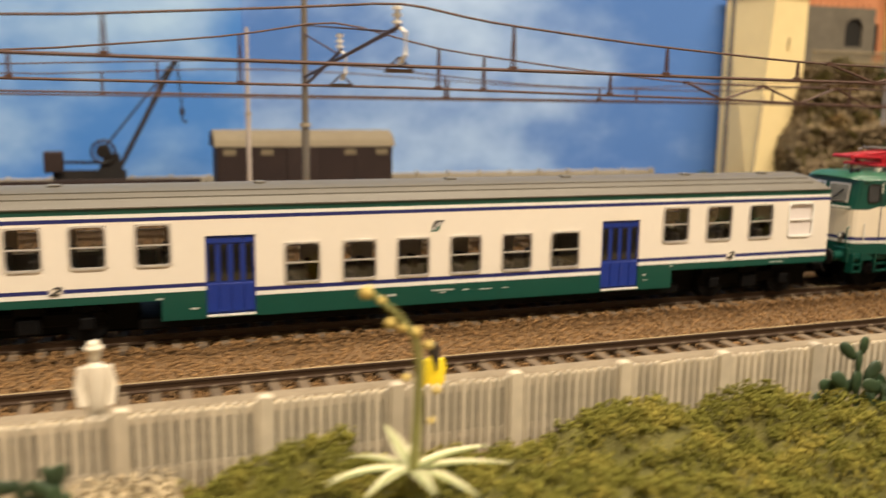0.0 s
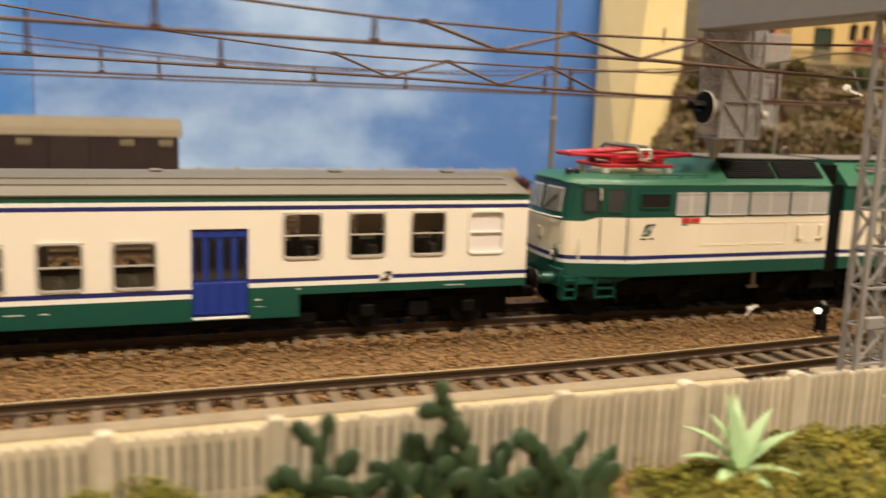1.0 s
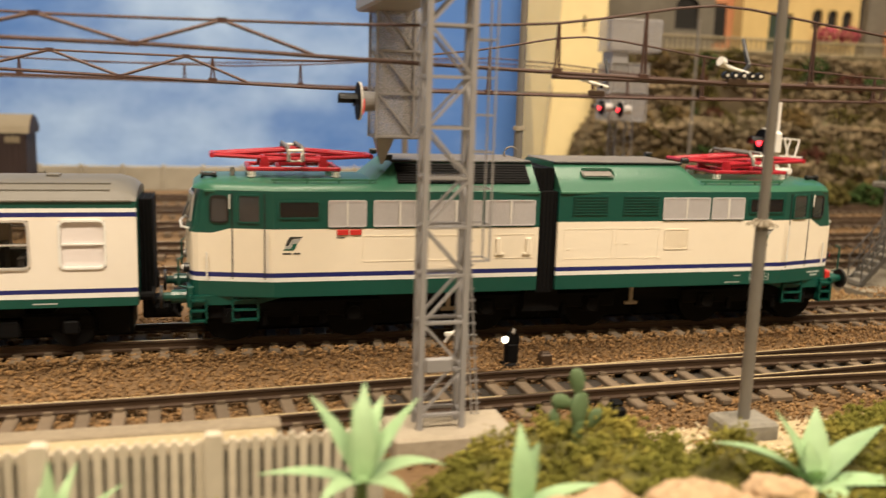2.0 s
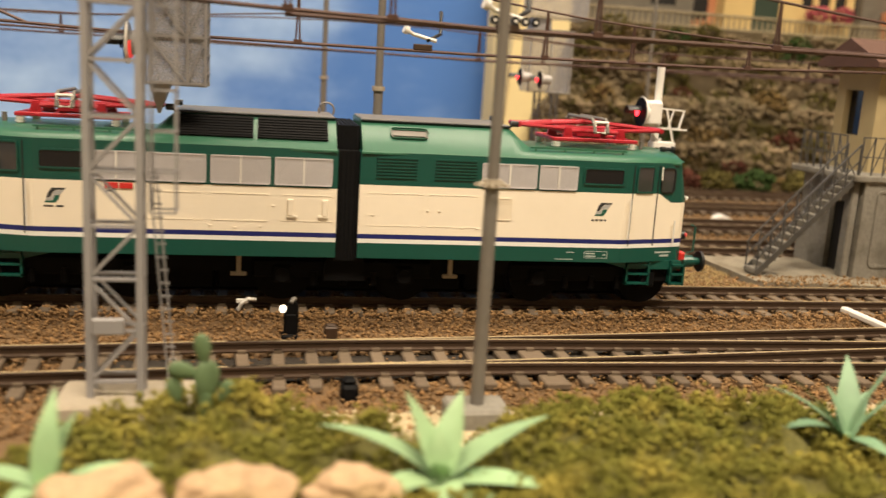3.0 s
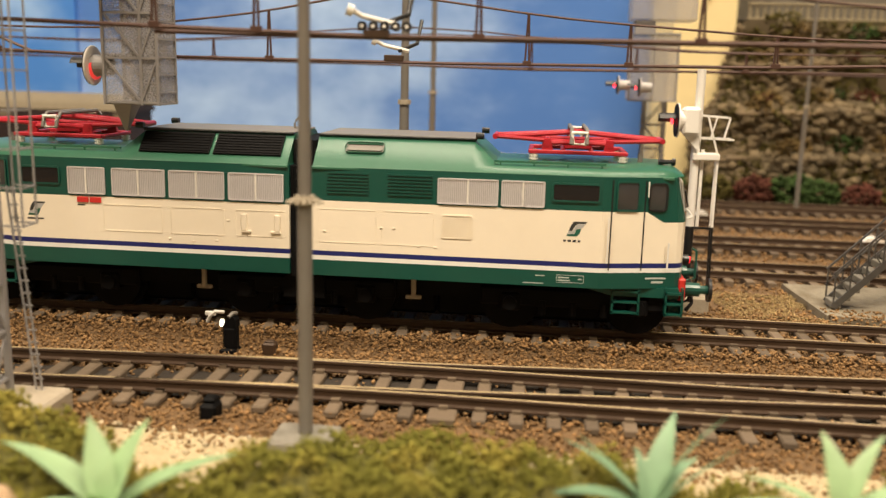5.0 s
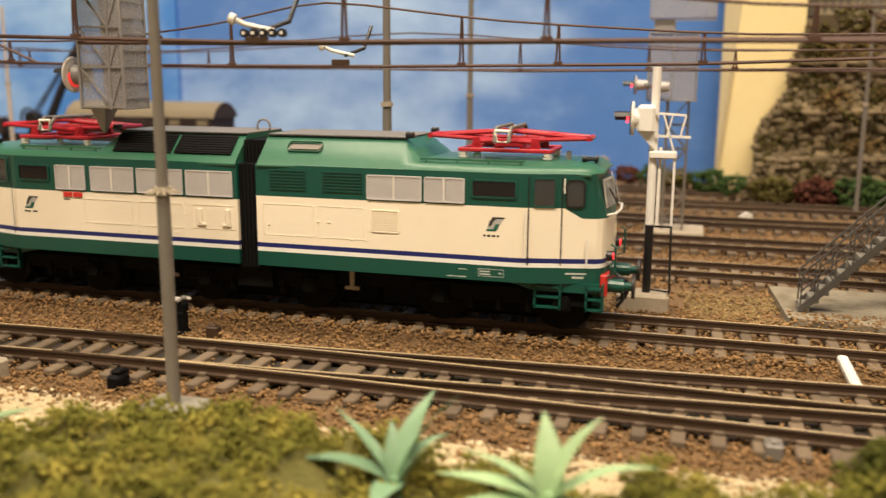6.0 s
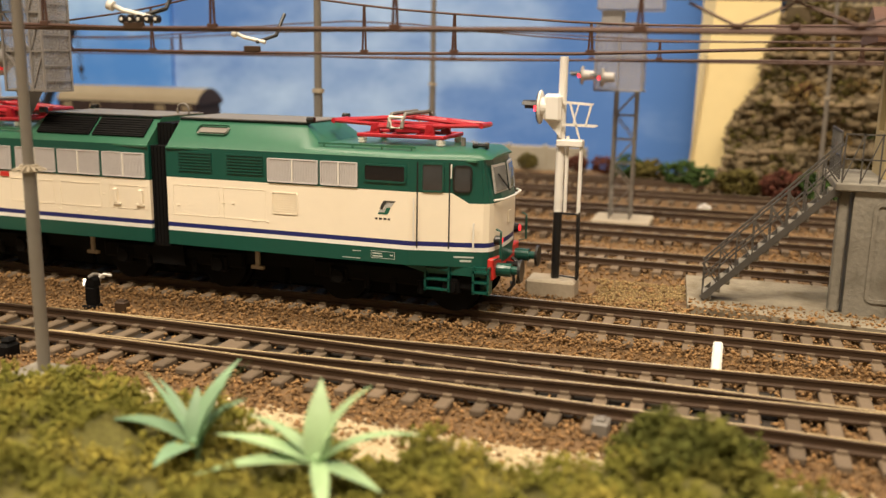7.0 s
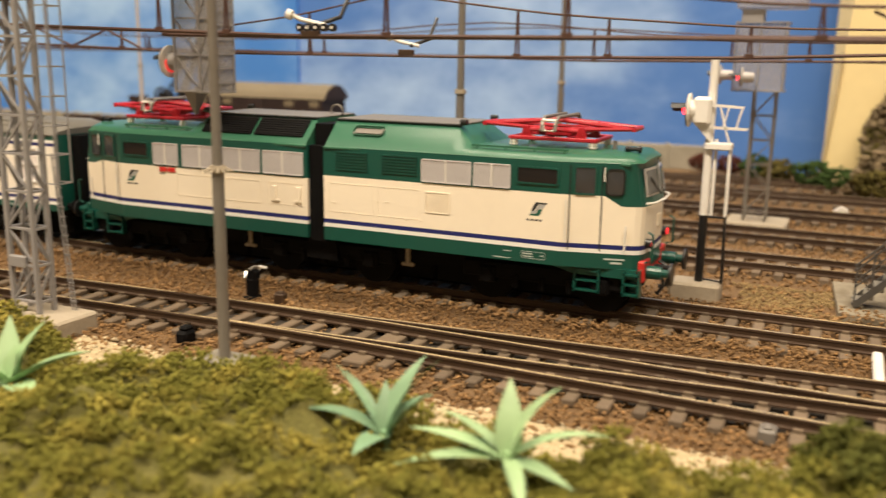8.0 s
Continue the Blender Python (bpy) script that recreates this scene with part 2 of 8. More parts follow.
def scatter(name, centres, sizes, squash, materials, seed, smooth=False):
    """Many small uneven lumps of eight faces in one mesh."""
    rng = np.random.default_rng(seed)
    n = len(centres)
    base = np.array([(1, 0, 0), (-1, 0, 0), (0, 1, 0), (0, -1, 0), (0, 0, 1), (0, 0, -1)], float)
    tri = np.array([(0, 2, 4), (2, 1, 4), (1, 3, 4), (3, 0, 4), (2, 0, 5), (1, 2, 5), (3, 1, 5), (0, 3, 5)])
    nv, nf = len(base), len(tri)
    q = rng.normal(size=(n, 4))
    q /= np.linalg.norm(q, axis=1, keepdims=True)
    w, x, y, z = q.T
    rot = np.stack([1 - 2 * (y * y + z * z), 2 * (x * y - z * w), 2 * (x * z + y * w), 2 * (x * y + z * w), 1 - 2 * (x * x + z * z), 2 * (y * z - x * w),
                    2 * (x * z - y * w), 2 * (y * z + x * w), 1 - 2 * (x * x + y * y)], 1).reshape(n, 3, 3)
    shape = base[None] * rng.uniform(0.6, 1.3, (n, nv, 1)) * rng.uniform(0.55, 1.15, (n, 1, 3)) + rng.normal(0, 0.12, (n, nv, 3))
    pts = np.einsum("nij,nkj->nki", rot, shape) * sizes[:, None, None]
    pts[:, :, 2] *= squash
    pts += centres[:, None, :]
    me = bpy.data.meshes.new(name)
    me.vertices.add(n * nv)
    me.vertices.foreach_set("co", pts.astype(np.float32).ravel())
    faces = (tri[None] + (np.arange(n) * nv)[:, None, None]).reshape(-1)
    me.loops.add(n * nf * 3)
    me.loops.foreach_set("vertex_index", faces.astype(np.int32))
    me.polygons.add(n * nf)
    me.polygons.foreach_set("loop_start", np.arange(0, n * nf * 3, 3, dtype=np.int32))
    if smooth:
        me.polygons.foreach_set("use_smooth", [True] * (n * nf))
    me.update(calc_edges=True)
    for m in materials:
        me.materials.append(m)
    return me


# ---- the hall that closes the place ----
HALL_WALL = mat("hall_wall_paint", (0.40, 0.35, 0.28), 0.9, var=0.08, scale=8, bump=0.02)
HALL_CEIL = mat("hall_ceiling_paint", (0.70, 0.66, 0.58), 0.9, var=0.05, scale=8, bump=0.02)
HALL_FLOOR = mat("hall_floor_tiles", (0.30, 0.25, 0.20), 0.6, var=0.15, scale=10, bump=0.02)
solid("floor", Geo().box(-1.9, 1.9, -2.0, 1.5, -1.14, -1.1), HALL_FLOOR, "brown tiled hall floor", "floor", "structure")
solid("ceiling", Geo().box(-1.9, 1.9, -2.0, 1.5, 1.5, 1.54), HALL_CEIL, "pale painted hall ceiling", "ceiling", "structure")
for nm, a in (("wall_west", (-1.94, -1.9, -2.0, 1.5)), ("wall_east", (1.9, 1.94, -2.0, 1.5)), ("wall_south", (-1.9, 1.9, -2.04, -2.0)), ("wall_north", (-1.9, 1.9, 1.5, 1.54))):
    solid(nm, Geo().box(*a, -1.1, 1.5), HALL_WALL, "plain beige painted hall wall", "wall", "structure")

# ---- baseboard and ground ----
solid("ground", Geo().box(-0.72, 0.74, -0.28, 0.42, -0.030, -0.0042), EARTH, "brown gritty ground of the layout board", "ground", "structure")

TABLE = mat("table_pine", (0.32, 0.22, 0.12), 0.6, var=0.2, scale=40, bump=0.1)
table = thing("layout_table", (0.0, 0.11, -1.1), "plain pine table frame that carries the model layout", "table")
for y in (-0.27, 0.39):
    part("side_rail", Geo().box(-0.71, 0.73, y, y + 0.02, -0.11, -0.031, 0.002), TABLE, table)
for x in (-0.71, 0.0, 0.71):
    part("cross_rail", Geo().box(x, x + 0.02, -0.249, 0.389, -0.11, -0.031, 0.002), TABLE, table)
    for y in (-0.248, 0.338):
        part("leg", Geo().box(x - 0.052, x - 0.001, y, y + 0.05, -1.1, -0.032, 0.003), TABLE, table)

# ---- tracks ----
GAUGE = 0.0165


def offset(path, d):
    out = []
    for i, (x, y) in enumerate(path):
        (xa, ya), (xb, yb) = path[max(i - 1, 0)], path[min(i + 1, len(path) - 1)]
        h = math.hypot(xb - xa, yb - ya)
        out.append((x - (yb - ya) / h * d, y + (xb - xa) / h * d))
    return out


def rail_mesh(path, foot=True):
    """A rail of foot, web and head along a path; its worn running surface has the gleam painted in."""
    prof = [(-0.0011, -0.0024), (0.0011, -0.0024), (0.0011, -0.0020), (0.0003, -0.0017), (0.0003, -0.0008), (0.0005, -0.0006), (0.00045, -0.00012), (0.00028, 0.0), (-0.00028, 0.0), (-0.00045, -0.00012), (-0.0005, -0.0006), (-0.0003, -0.0008), (-0.0003, -0.0017), (-0.0011, -0.0020)]
    g = Geo()
    n = len(prof)
    vs = []
    for i, (x, y) in enumerate(path):
        (xa, ya), (xb, yb) = path[max(i - 1, 0)], path[min(i + 1, len(path) - 1)]
        h = math.hypot(xb - xa, yb - ya)
        nx, ny = -(yb - ya) / h, (xb - xa) / h
        vs += [(x + nx * a, y + ny * a, z) for a, z in prof]
    for i in range(len(path) - 1):
        for k in range(n):
            j = (k + 1) % n
            g.add([], [])
            g.f.append((i * n + k, i * n + j, (i + 1) * n + j, (i + 1) * n + k))
            g.m.append(1 if k == 7 else 0)
    g.v = [tuple(p) for p in vs]
    g.f += [tuple(range(n)), tuple((len(path) - 1) * n + k for k in range(n - 1, -1, -1))]
    g.m += [0, 0]
    return g


SLEEPER_MESH = Geo().box(-0.0014, 0.0014, -0.0145, 0.0145, -0.0040, -0.0024, 0.0003).box(-0.0009, 0.0009, -0.0101, -0.0091, -0.0024, -0.0017).box(-0.0009, 0.0009, -0.0073, -0.0064, -0.0024, -0.0017).box(-0.0009, 0.0009, 0.0064, 0.0073, -0.0024, -0.0017).box(-0.0009, 0.0009, 0.0091, 0.0101, -0.0024, -0.0017).mesh("sleeper", SLEEPER)


def track(path, label, pieces=True, group="tracks", pitch=0.0069, seed=1, gap=(9.0, 9.0)):
    """Two rails on sleepers along a path; between the two x of gap a turnout's timbers take over."""
    rng = random.Random(seed)
    t = thing("railway_track", (path[0][0], path[0][1], -0.0042), label, "railway track", group, "structure")
    for d in (-GAUGE / 2, GAUGE / 2):
        part("rail", rail_mesh(offset(path, d)), [RUST, RAIL_TOP], t)
    far, s = Geo(), 0.0
    for (xa, ya), (xb, yb) in zip(path[:-1], path[1:]):
        h = math.hypot(xb - xa, yb - ya)
        ang = math.atan2(yb - ya, xb - xa)
        while s < h:
            m = Matrix.Translation((xa + (xb - xa) * s / h, ya + (yb - ya) * s / h, rng.uniform(-0.0001, 0.0001))) @ Matrix.Rotation(ang + rng.gauss(0, 0.012), 4, "Z")
            if gap[0] < xa + (xb - xa) * s / h < gap[1]:
                pass
            elif pieces:
                ob = part("sleeper", SLEEPER_MESH, None, t)
                ob.matrix_basis = m
            else:
                far.box(-0.0013, 0.0013, -0.0145, 0.0145, -0.0040, -0.0022, at=m)
            s += pitch
        s -= h
    if not pieces:
        tagged(part("sleepers", far, SLEEPER, t, "row of brown sleepers"), kind="stuff")
    return t


TRACK1_Y = 0.0180
track([(-0.62, TRACK1_Y), (0.62, TRACK1_Y)], "rusty brown model railway track under the train", seed=1)


def main_y(x):
    """The near track's centre line: it eases towards the train, then runs off at a slight slant."""
    k = min(1.0, max(0.0, (x + 0.135) / 0.155))
    return -0.0418 + 0.0065 * k * k * (3 - 2 * k) - 0.020 * max(0.0, x - 0.035)


def branch_y(x):
    """The diverging track's centre line."""
    k = min(0.070, max(0.0, x + 0.030))
    return main_y(min(x, 0.035)) + 0.076 * (k * k / 0.140 + max(0.0, x - 0.040)) - 0.10 * max(0.0, x - 0.120) ** 2


main = [(-0.62, main_y(-0.62))] + [(-0.145 + 0.015 * k, main_y(-0.145 + 0.015 * k)) for k in range(14)] + [(0.62, main_y(0.62))]
track(main, "rusty brown model railway track with a turnout", seed=2, gap=(-0.020, 0.262))
branch = [(-0.030 + 0.015 * k, branch_y(-0.030 + 0.015 * k)) for k in range(22)]
bt = thing("railway_track", (branch[0][0], branch[0][1], -0.0042), "rusty brown diverging track of a turnout", "railway track", "tracks", "structure")
for d in (-GAUGE / 2, GAUGE / 2):
    part("rail", rail_mesh(offset(branch, d)), [RUST, RAIL_TOP], bt)
# long timbers carry both roads of the turnout
rngt = random.Random(8)
for i in range(40):
    x = -0.0195 + i * 0.0072
    lo, hi = main_y(x) - 0.0142 + rngt.uniform(-0.0006, 0.0004), branch_y(x) + 0.0142 + rngt.uniform(-0.0004, 0.0006)
    w = 0.0028 if i in (8, 22) else 0.0014
    g = Geo().box(x - w, x + w, lo, hi, -0.0040, -0.0024 + rngt.uniform(-0.0001, 0.0001), 0.0003)
    for yc in (main_y(x), branch_y(x)):
        for d in (-0.0096, -0.0069, 0.0069, 0.0096):
            g.box(x - 0.0009, x + 0.0009, yc + d - 0.0005, yc + d + 0.0005, -0.0024, -0.0017)
    part("sleeper", g, SLEEPER, bt)
FAR_TRACKS = (0.0965, 0.1485, 0.2035, 0.2580)
for i, y in enumerate(FAR_TRACKS):
    track([(-0.62, y), (0.62, y)], "brown model railway track of the yard behind", pieces=False, seed=10 + i)
track([(-0.315, 0.3085), (0.62, 0.3085)], "brown model railway track under the goods van", pieces=False, seed=20)
track([(-0.62, 0.3373), (-0.290, 0.3373)], "brown model railway siding under the crane wagon", pieces=False, seed=21)
# bare bed of the turnout between its rails, coloured near black for recess shade
TURNOUT_BED = mat("turnout_bed_shade", (0.022, 0.016, 0.011), 0.9, var=0.4, scale=700, bump=0.5)
g = Geo()
for k in range(22):
    xa, xb = -0.062 + 0.010 * k, -0.052 + 0.010 * k
    ya, yb = main_y(xa + 0.005) - 0.0076, branch_y(xa + 0.005) + 0.0076
    g.box(xa, xb, ya, yb, -0.0043, -0.0037)
solid("turnout_bed", g, TURNOUT_BED, "bare bed between the rails of the turnout, darkened for shade between the timbers", "track bed", "structure")

# ---- ballast ----
rng = np.random.default_rng(5)


def stones(n, x0, x1, y0, y1, z0, z1, s0, s1):
    c = np.stack([rng.uniform(x0, x1, n), rng.uniform(y0, y1, n), rng.uniform(z0, z1, n)], 1)
    return c, rng.uniform(s0, s1, n)


sets = [stones(84000, -0.42, 0.30, -0.070, 0.046, -0.0043, -0.0029, 0.00035, 0.00078), stones(5000, -0.42, 0.30, 0.0005, 0.0070, -0.0034, -0.0022, 0.0004, 0.0008), stones(14000, 0.05, 0.34, 0.03, 0.24, -0.0043, -0.0031, 0.0005, 0.0010), stones(6000, -0.46, 0.05, 0.035, 0.16, -0.0043, -0.0031, 0.0006, 0.0011)]
c = np.concatenate([s[0] for s in sets])
r = np.concatenate([s[1] for s in sets])
bare = (c[:, 0] > -0.062) & (c[:, 0] < 0.158) & (c[:, 1] > np.array([main_y(q) for q in c[:, 0]]) - 0.0070) & (c[:, 1] < np.array([branch_y(q) for q in c[:, 0]]) + 0.0070) & (rng.uniform(0, 1, len(c)) > 0.12)
c, r = c[~bare], r[~bare]
tagged(new("ballast", scatter("ballast", c, r, 0.8, [BALLAST], 7)), "loose brown ballast stones round the tracks", "ballast", kind="stuff")


# ---- lettering helpers ----
def lettering(name, text, x, y, z, size, material, parent, lean=0.0, stretch=1.0):
    """Flat letters of the built-in font on a side that faces -y; x, z is their lower left."""
    cu = bpy.data.curves.new(name, "FONT")
    cu.body, cu.size, cu.extrude, cu.shear, cu.offset = text, size, 0.00004, lean, 0.00010 * (stretch > 1)
    ob = new(name, cu)
    me = bpy.data.meshes.new_from_object(ob)
    bpy.data.objects.remove(ob)
    me.transform(Matrix.Translation((x, y, z)) @ Matrix.Rotation(radians(90), 4, "X") @ Matrix.Diagonal((stretch, 1.0, 1.0, 1.0)))
    me.materials.append(material)
    return part(name, me, None, parent)


DECAL_GREEN = mat("emblem_green", (0.015, 0.11, 0.075), 0.4, var=0.05, scale=400, bump=0.0)
DECAL_GREY = mat("emblem_silver", (0.42, 0.42, 0.42), 0.4, var=0.05, scale=400, bump=0.0)
DECAL_DARK = mat("lettering_dark", (0.035, 0.035, 0.035), 0.5, var=0.05, scale=400, bump=0.0)
DECAL_PALE = mat("lettering_pale", (0.45, 0.50, 0.47), 0.5, var=0.05, scale=400, bump=0.0)


def emblem(x, y, z, s, parent, at=None):
    """A slanted two-tone emblem of plain shapes, s high, its lower left at x, z, on a face at y."""
    for nm, m, shape in (("emblem_stroke", DECAL_DARK, [(0.46, 1.0), (1.36, 1.0), (1.26, 0.88), (0.72, 0.86), (0.52, 0.66), (0.36, 0.34), (0.12, 0.34), (0.26, 0.72)]),
                         ("emblem_stroke", DECAL_GREEN, [(0.0, 0.0), (0.70, 0.0), (0.86, 0.20), (0.98, 0.52), (0.64, 0.48), (0.52, 0.14), (0.04, 0.12)]),
                         ("emblem_stroke", DECAL_GREY, [(0.06, 0.14), (0.50, 0.16), (0.62, 0.50), (1.02, 0.56), (1.24, 0.86), (0.74, 0.84), (0.56, 0.66), (0.40, 0.32), (0.12, 0.32)])):
        g = Geo()
        n = len(shape)
        vs = [(x + a * s, y - 0.00006, z + b * s) for a, b in shape] + [(x + a * s, y + 0.0001, z + b * s) for a, b in shape]
        if at:
            vs = [at(q) for q in vs]
        g.add(vs, [tuple(range(n))] + [(i, (i + 1) % n, (i + 1) % n + n, i + n) for i in range(n)])
        part(nm, g, m, parent)


def bars(name, rows, y, material, parent, at=None):
    """Plain bars in place of small print: rows of x0, x1, z0, z1."""
    for x0, x1, z0, z1 in rows:
        part(name, Geo().box(x0, x1, y - 0.00006, y + 0.0001, z0, z1, at=at), material, parent)


def wheelset(parent, x, yc, r, z=None):
    """Two flanged wheels on an axle."""
    z = r if z is None else z
    g = Geo()
    for s in (-1, 1):
        g.disc((x, yc + s * 0.0086, z), (0, s, 0), r, 0.0024, 24)
        g.disc((x, yc + s * 0.0074, z), (0, s, 0), r + 0.0008, 0.0012, 24)
        g.disc((x, yc + s * 0.0110, z), (0, s, 0), r * 0.35, 0.0008, 12)
    g.tube([(x, yc - 0.009, z), (x, yc + 0.009, z)], 0.0011, 8)
    return part("wheelset", g, BLACK, parent)


# ---- passenger coach ----
CO_Y0, CO_Y1 = 0.0030, 0.0330
CO_X0, CO_X1 = -0.3985, -0.1080
CO_DOORS = [(-0.3219, -0.3083), (-0.1985, -0.1846)]
CO_WIN = [(x, x + 0.0102, 0.0140, 0.0256) for x in (-0.3001, -0.2834, -0.2670, -0.2503, -0.2333, -0.2167)]
CO_WIN += [(-0.1760, -0.1660, 0.0205, 0.0322), (-0.1591, -0.1490, 0.0205, 0.0322), (-0.1421, -0.1322, 0.0205, 0.0322)]
CO_WIN += [(-0.3720, -0.3630, 0.0207, 0.0322), (-0.3565, -0.3473, 0.0207, 0.0322), (-0.3400, -0.3308, 0.0207, 0.0322)]
CO_WHITEWIN = [(-0.1256, -0.1152, 0.0205, 0.0322), (-0.3900, -0.3800, 0.0207, 0.0322)]
coach = thing("passenger_coach", (-0.2530, TRACK1_Y, 0.0), "cream, green and blue model passenger coach standing on the track", "coach")
LOW_L, LOW_R = -0.3338, -0.1718


def panel_wall(y0, y1, x0, x1, bands, holes):
    """A wall of colour bands (z0, z1, slot) between y0 and y1 with openings cut through."""
    g = Geo()
    xs = sorted({x0, x1, *[v for h in holes for v in h[:2] if x0 < v < x1]})
    zs = sorted({b[0] for b in bands} | {b[1] for b in bands} | {v for h in holes for v in h[2:4] if bands[0][0] < v < bands[-1][1]})

    def open_at(x, z):
        return any(h[0] < x < h[1] and h[2] < z < h[3] for h in holes)
    for xa, xb in zip(xs[:-1], xs[1:]):
        for za, zb in zip(zs[:-1], zs[1:]):
            x, z = (xa + xb) / 2, (za + zb) / 2
            if open_at(x, z):
                continue
            slot = next((b[2] for b in bands if b[0] < z < b[1]), 0)
            for y in (y0, y1):
                g.add([(xa, y, za), (xb, y, za), (xb, y, zb), (xa, y, zb)], [(0, 1, 2, 3)], slot)
            for (ax, az, bx2, bz, dx, dz) in ((xa, za, xa, zb, -1, 0), (xb, za, xb, zb, 1, 0), (xa, za, xb, za, 0, -1), (xa, zb, xb, zb, 0, 1)):
                px, pz = x + dx * (xb - xa) / 2 + dx * 1e-5, z + dz * (zb - za) / 2 + dz * 1e-5
                edge = px < x0 or px > x1 or pz < bands[0][0] or pz > bands[-1][1]
                if edge or open_at(px, pz):
                    g.add([(ax, y0, az), (bx2, y0, bz), (bx2, y1, bz), (ax, y1, az)], [(0, 1, 2, 3)], slot)
    return g


SIDE_MATS = [COACH_CREAM, GREEN, BLUE, WHITE]
top_bands = [(0.0330, 0.0341, 2), (0.0341, 0.0351, 3), (0.0351, 0.0368, 1)]
end_bands = [(0.0110, 0.0132, 1), (0.0132, 0.0144, 3), (0.0144, 0.0155, 2), (0.0155, 0.0330, 0)] + top_bands
mid_bands = [(0.0052, 0.0110, 1), (0.0110, 0.0122, 3), (0.0122, 0.0134, 2), (0.0134, 0.0330, 0)] + top_bands
step_bands = [(0.0052, 0.0132, 1), (0.0132, 0.0144, 3), (0.0144, 0.0155, 2), (0.0155, 0.0330, 0)] + top_bands
holes = CO_WIN + CO_WHITEWIN + [(a, b, 0.0062, 0.0284) for a, b in CO_DOORS]
for y0, y1 in ((CO_Y0, CO_Y0 + 0.0009), (CO_Y1 - 0.0009, CO_Y1)):
    for x0, x1, bands in ((CO_X0, LOW_L, end_bands), (LOW_L, CO_DOORS[0][0], step_bands), (CO_DOORS[0][0], CO_DOORS[1][1], mid_bands), (CO_DOORS[1][1], LOW_R, step_bands), (LOW_R, CO_X1, end_bands)):
        part("side_panel", panel_wall(y0, y1, x0, x1, bands, holes), SIDE_MATS, coach, "cream side with blue lines and a green skirt")
roof = [(CO_Y0 - 0.0001, 0.0368), (CO_Y0 + 0.0002, 0.0374), (CO_Y0 + 0.0030, 0.0395), (CO_Y0 + 0.0075, 0.0411), (CO_Y0 + 0.0150, 0.0417)]
prof = roof + [(CO_Y0 + CO_Y1 - y, z) for y, z in roof[-2::-1]]
g = Geo()
n = len(prof)
rings = [(CO_X0, 0.35), (CO_X0 + 0.0015, 0.7), (CO_X0 + 0.005, 1.0), (CO_X1 - 0.005, 1.0), (CO_X1 - 0.0015, 0.75), (CO_X1, 0.45)]
for x, k in rings:
    g.v += [(x, y, 0.0366 + (z - 0.0366) * k) for y, z in prof]
for i in range(len(rings) - 1):
    g.f += [(i * n + k, i * n + k + 1, (i + 1) * n + k + 1, (i + 1) * n + k) for k in range(n - 1)]
g.f += [tuple(range(n)), tuple((len(rings) - 1) * n + k for k in range(n - 1, -1, -1))]
g.m = [0] * len(g.f)
part("roof", g, ROOF_GREY, coach, "grey-beige ribbed roof", smooth=True)
for yy, zz in ((CO_Y0 + 0.0022, 0.0390), (CO_Y0 + 0.0050, 0.0403)):
    part("roof_rib", Geo().box(CO_X0 + 0.006, CO_X1 - 0.006, yy, yy + 0.0003, zz - 0.0003, zz + 0.0003), ROOF_GREY, coach)
part("gutter", Geo().box(CO_X0 + 0.001, CO_X1 - 0.001, CO_Y0 - 0.0004, CO_Y0 + 0.0006, 0.0366, 0.0371, 0.0001), ROOF_GREY, coach)
for vx in (-0.360, -0.305, -0.246, -0.206, -0.160, -0.128):
    part("roof_vent", Geo().box(vx - 0.0016, vx + 0.0016, 0.0145, 0.0175, 0.0414, 0.0421, 0.0002), ROOF_GREY, coach)
for x in (CO_X0, CO_X1 - 0.0009):
    part("end_wall", Geo().box(x, x + 0.0009, CO_Y0 + 0.0009, CO_Y1 - 0.0009, 0.0110, 0.0368), GREEN, coach)
for x in (CO_X0 - 0.0035, CO_X1):
    g = Geo()
    for k in range(4):
        g.box(x + 0.0009 * k, x + 0.0009 * k + 0.0006, 0.0105, 0.0255, 0.0110, 0.0365, 0.0002)
    g.box(x, x + 0.0034, 0.0112, 0.0248, 0.0115, 0.0360)
    part("gangway", g, RUBBER, coach, "black rubber gangway bellows")
part("floor_pan", Geo().box(CO_X0 + 0.001, CO_X1 - 0.001, CO_Y0 + 0.0009, CO_Y1 - 0.0009, 0.0112, 0.0122), BLACK, coach)
part("interior_floor", Geo().box(LOW_L + 0.001, LOW_R - 0.001, CO_Y0 + 0.0009, CO_Y1 - 0.0009, 0.0056, 0.0066), BLACK, coach)
SEAT = mat("coach_seat_dark", (0.03, 0.026, 0.026), 0.7, var=0.2, scale=300, bump=0.1)
WALLTAN = mat("coach_interior_tan", (0.17, 0.145, 0.115), 0.7, var=0.2, scale=300, bump=0.1)
for xs, z0, z1 in ((np.arange(-0.298, -0.205, 0.0085), 0.0066, 0.0160), (np.arange(-0.178, -0.112, 0.0085), 0.0122, 0.0230), (np.arange(-0.392, -0.330, 0.0085), 0.0122, 0.0230)):
    for x in xs:
        for yy in (0.0050, 0.0240):
            part("seat", Geo().box(x, x + 0.0020, yy, yy + 0.0070, z0, z1, 0.0004), SEAT, coach)
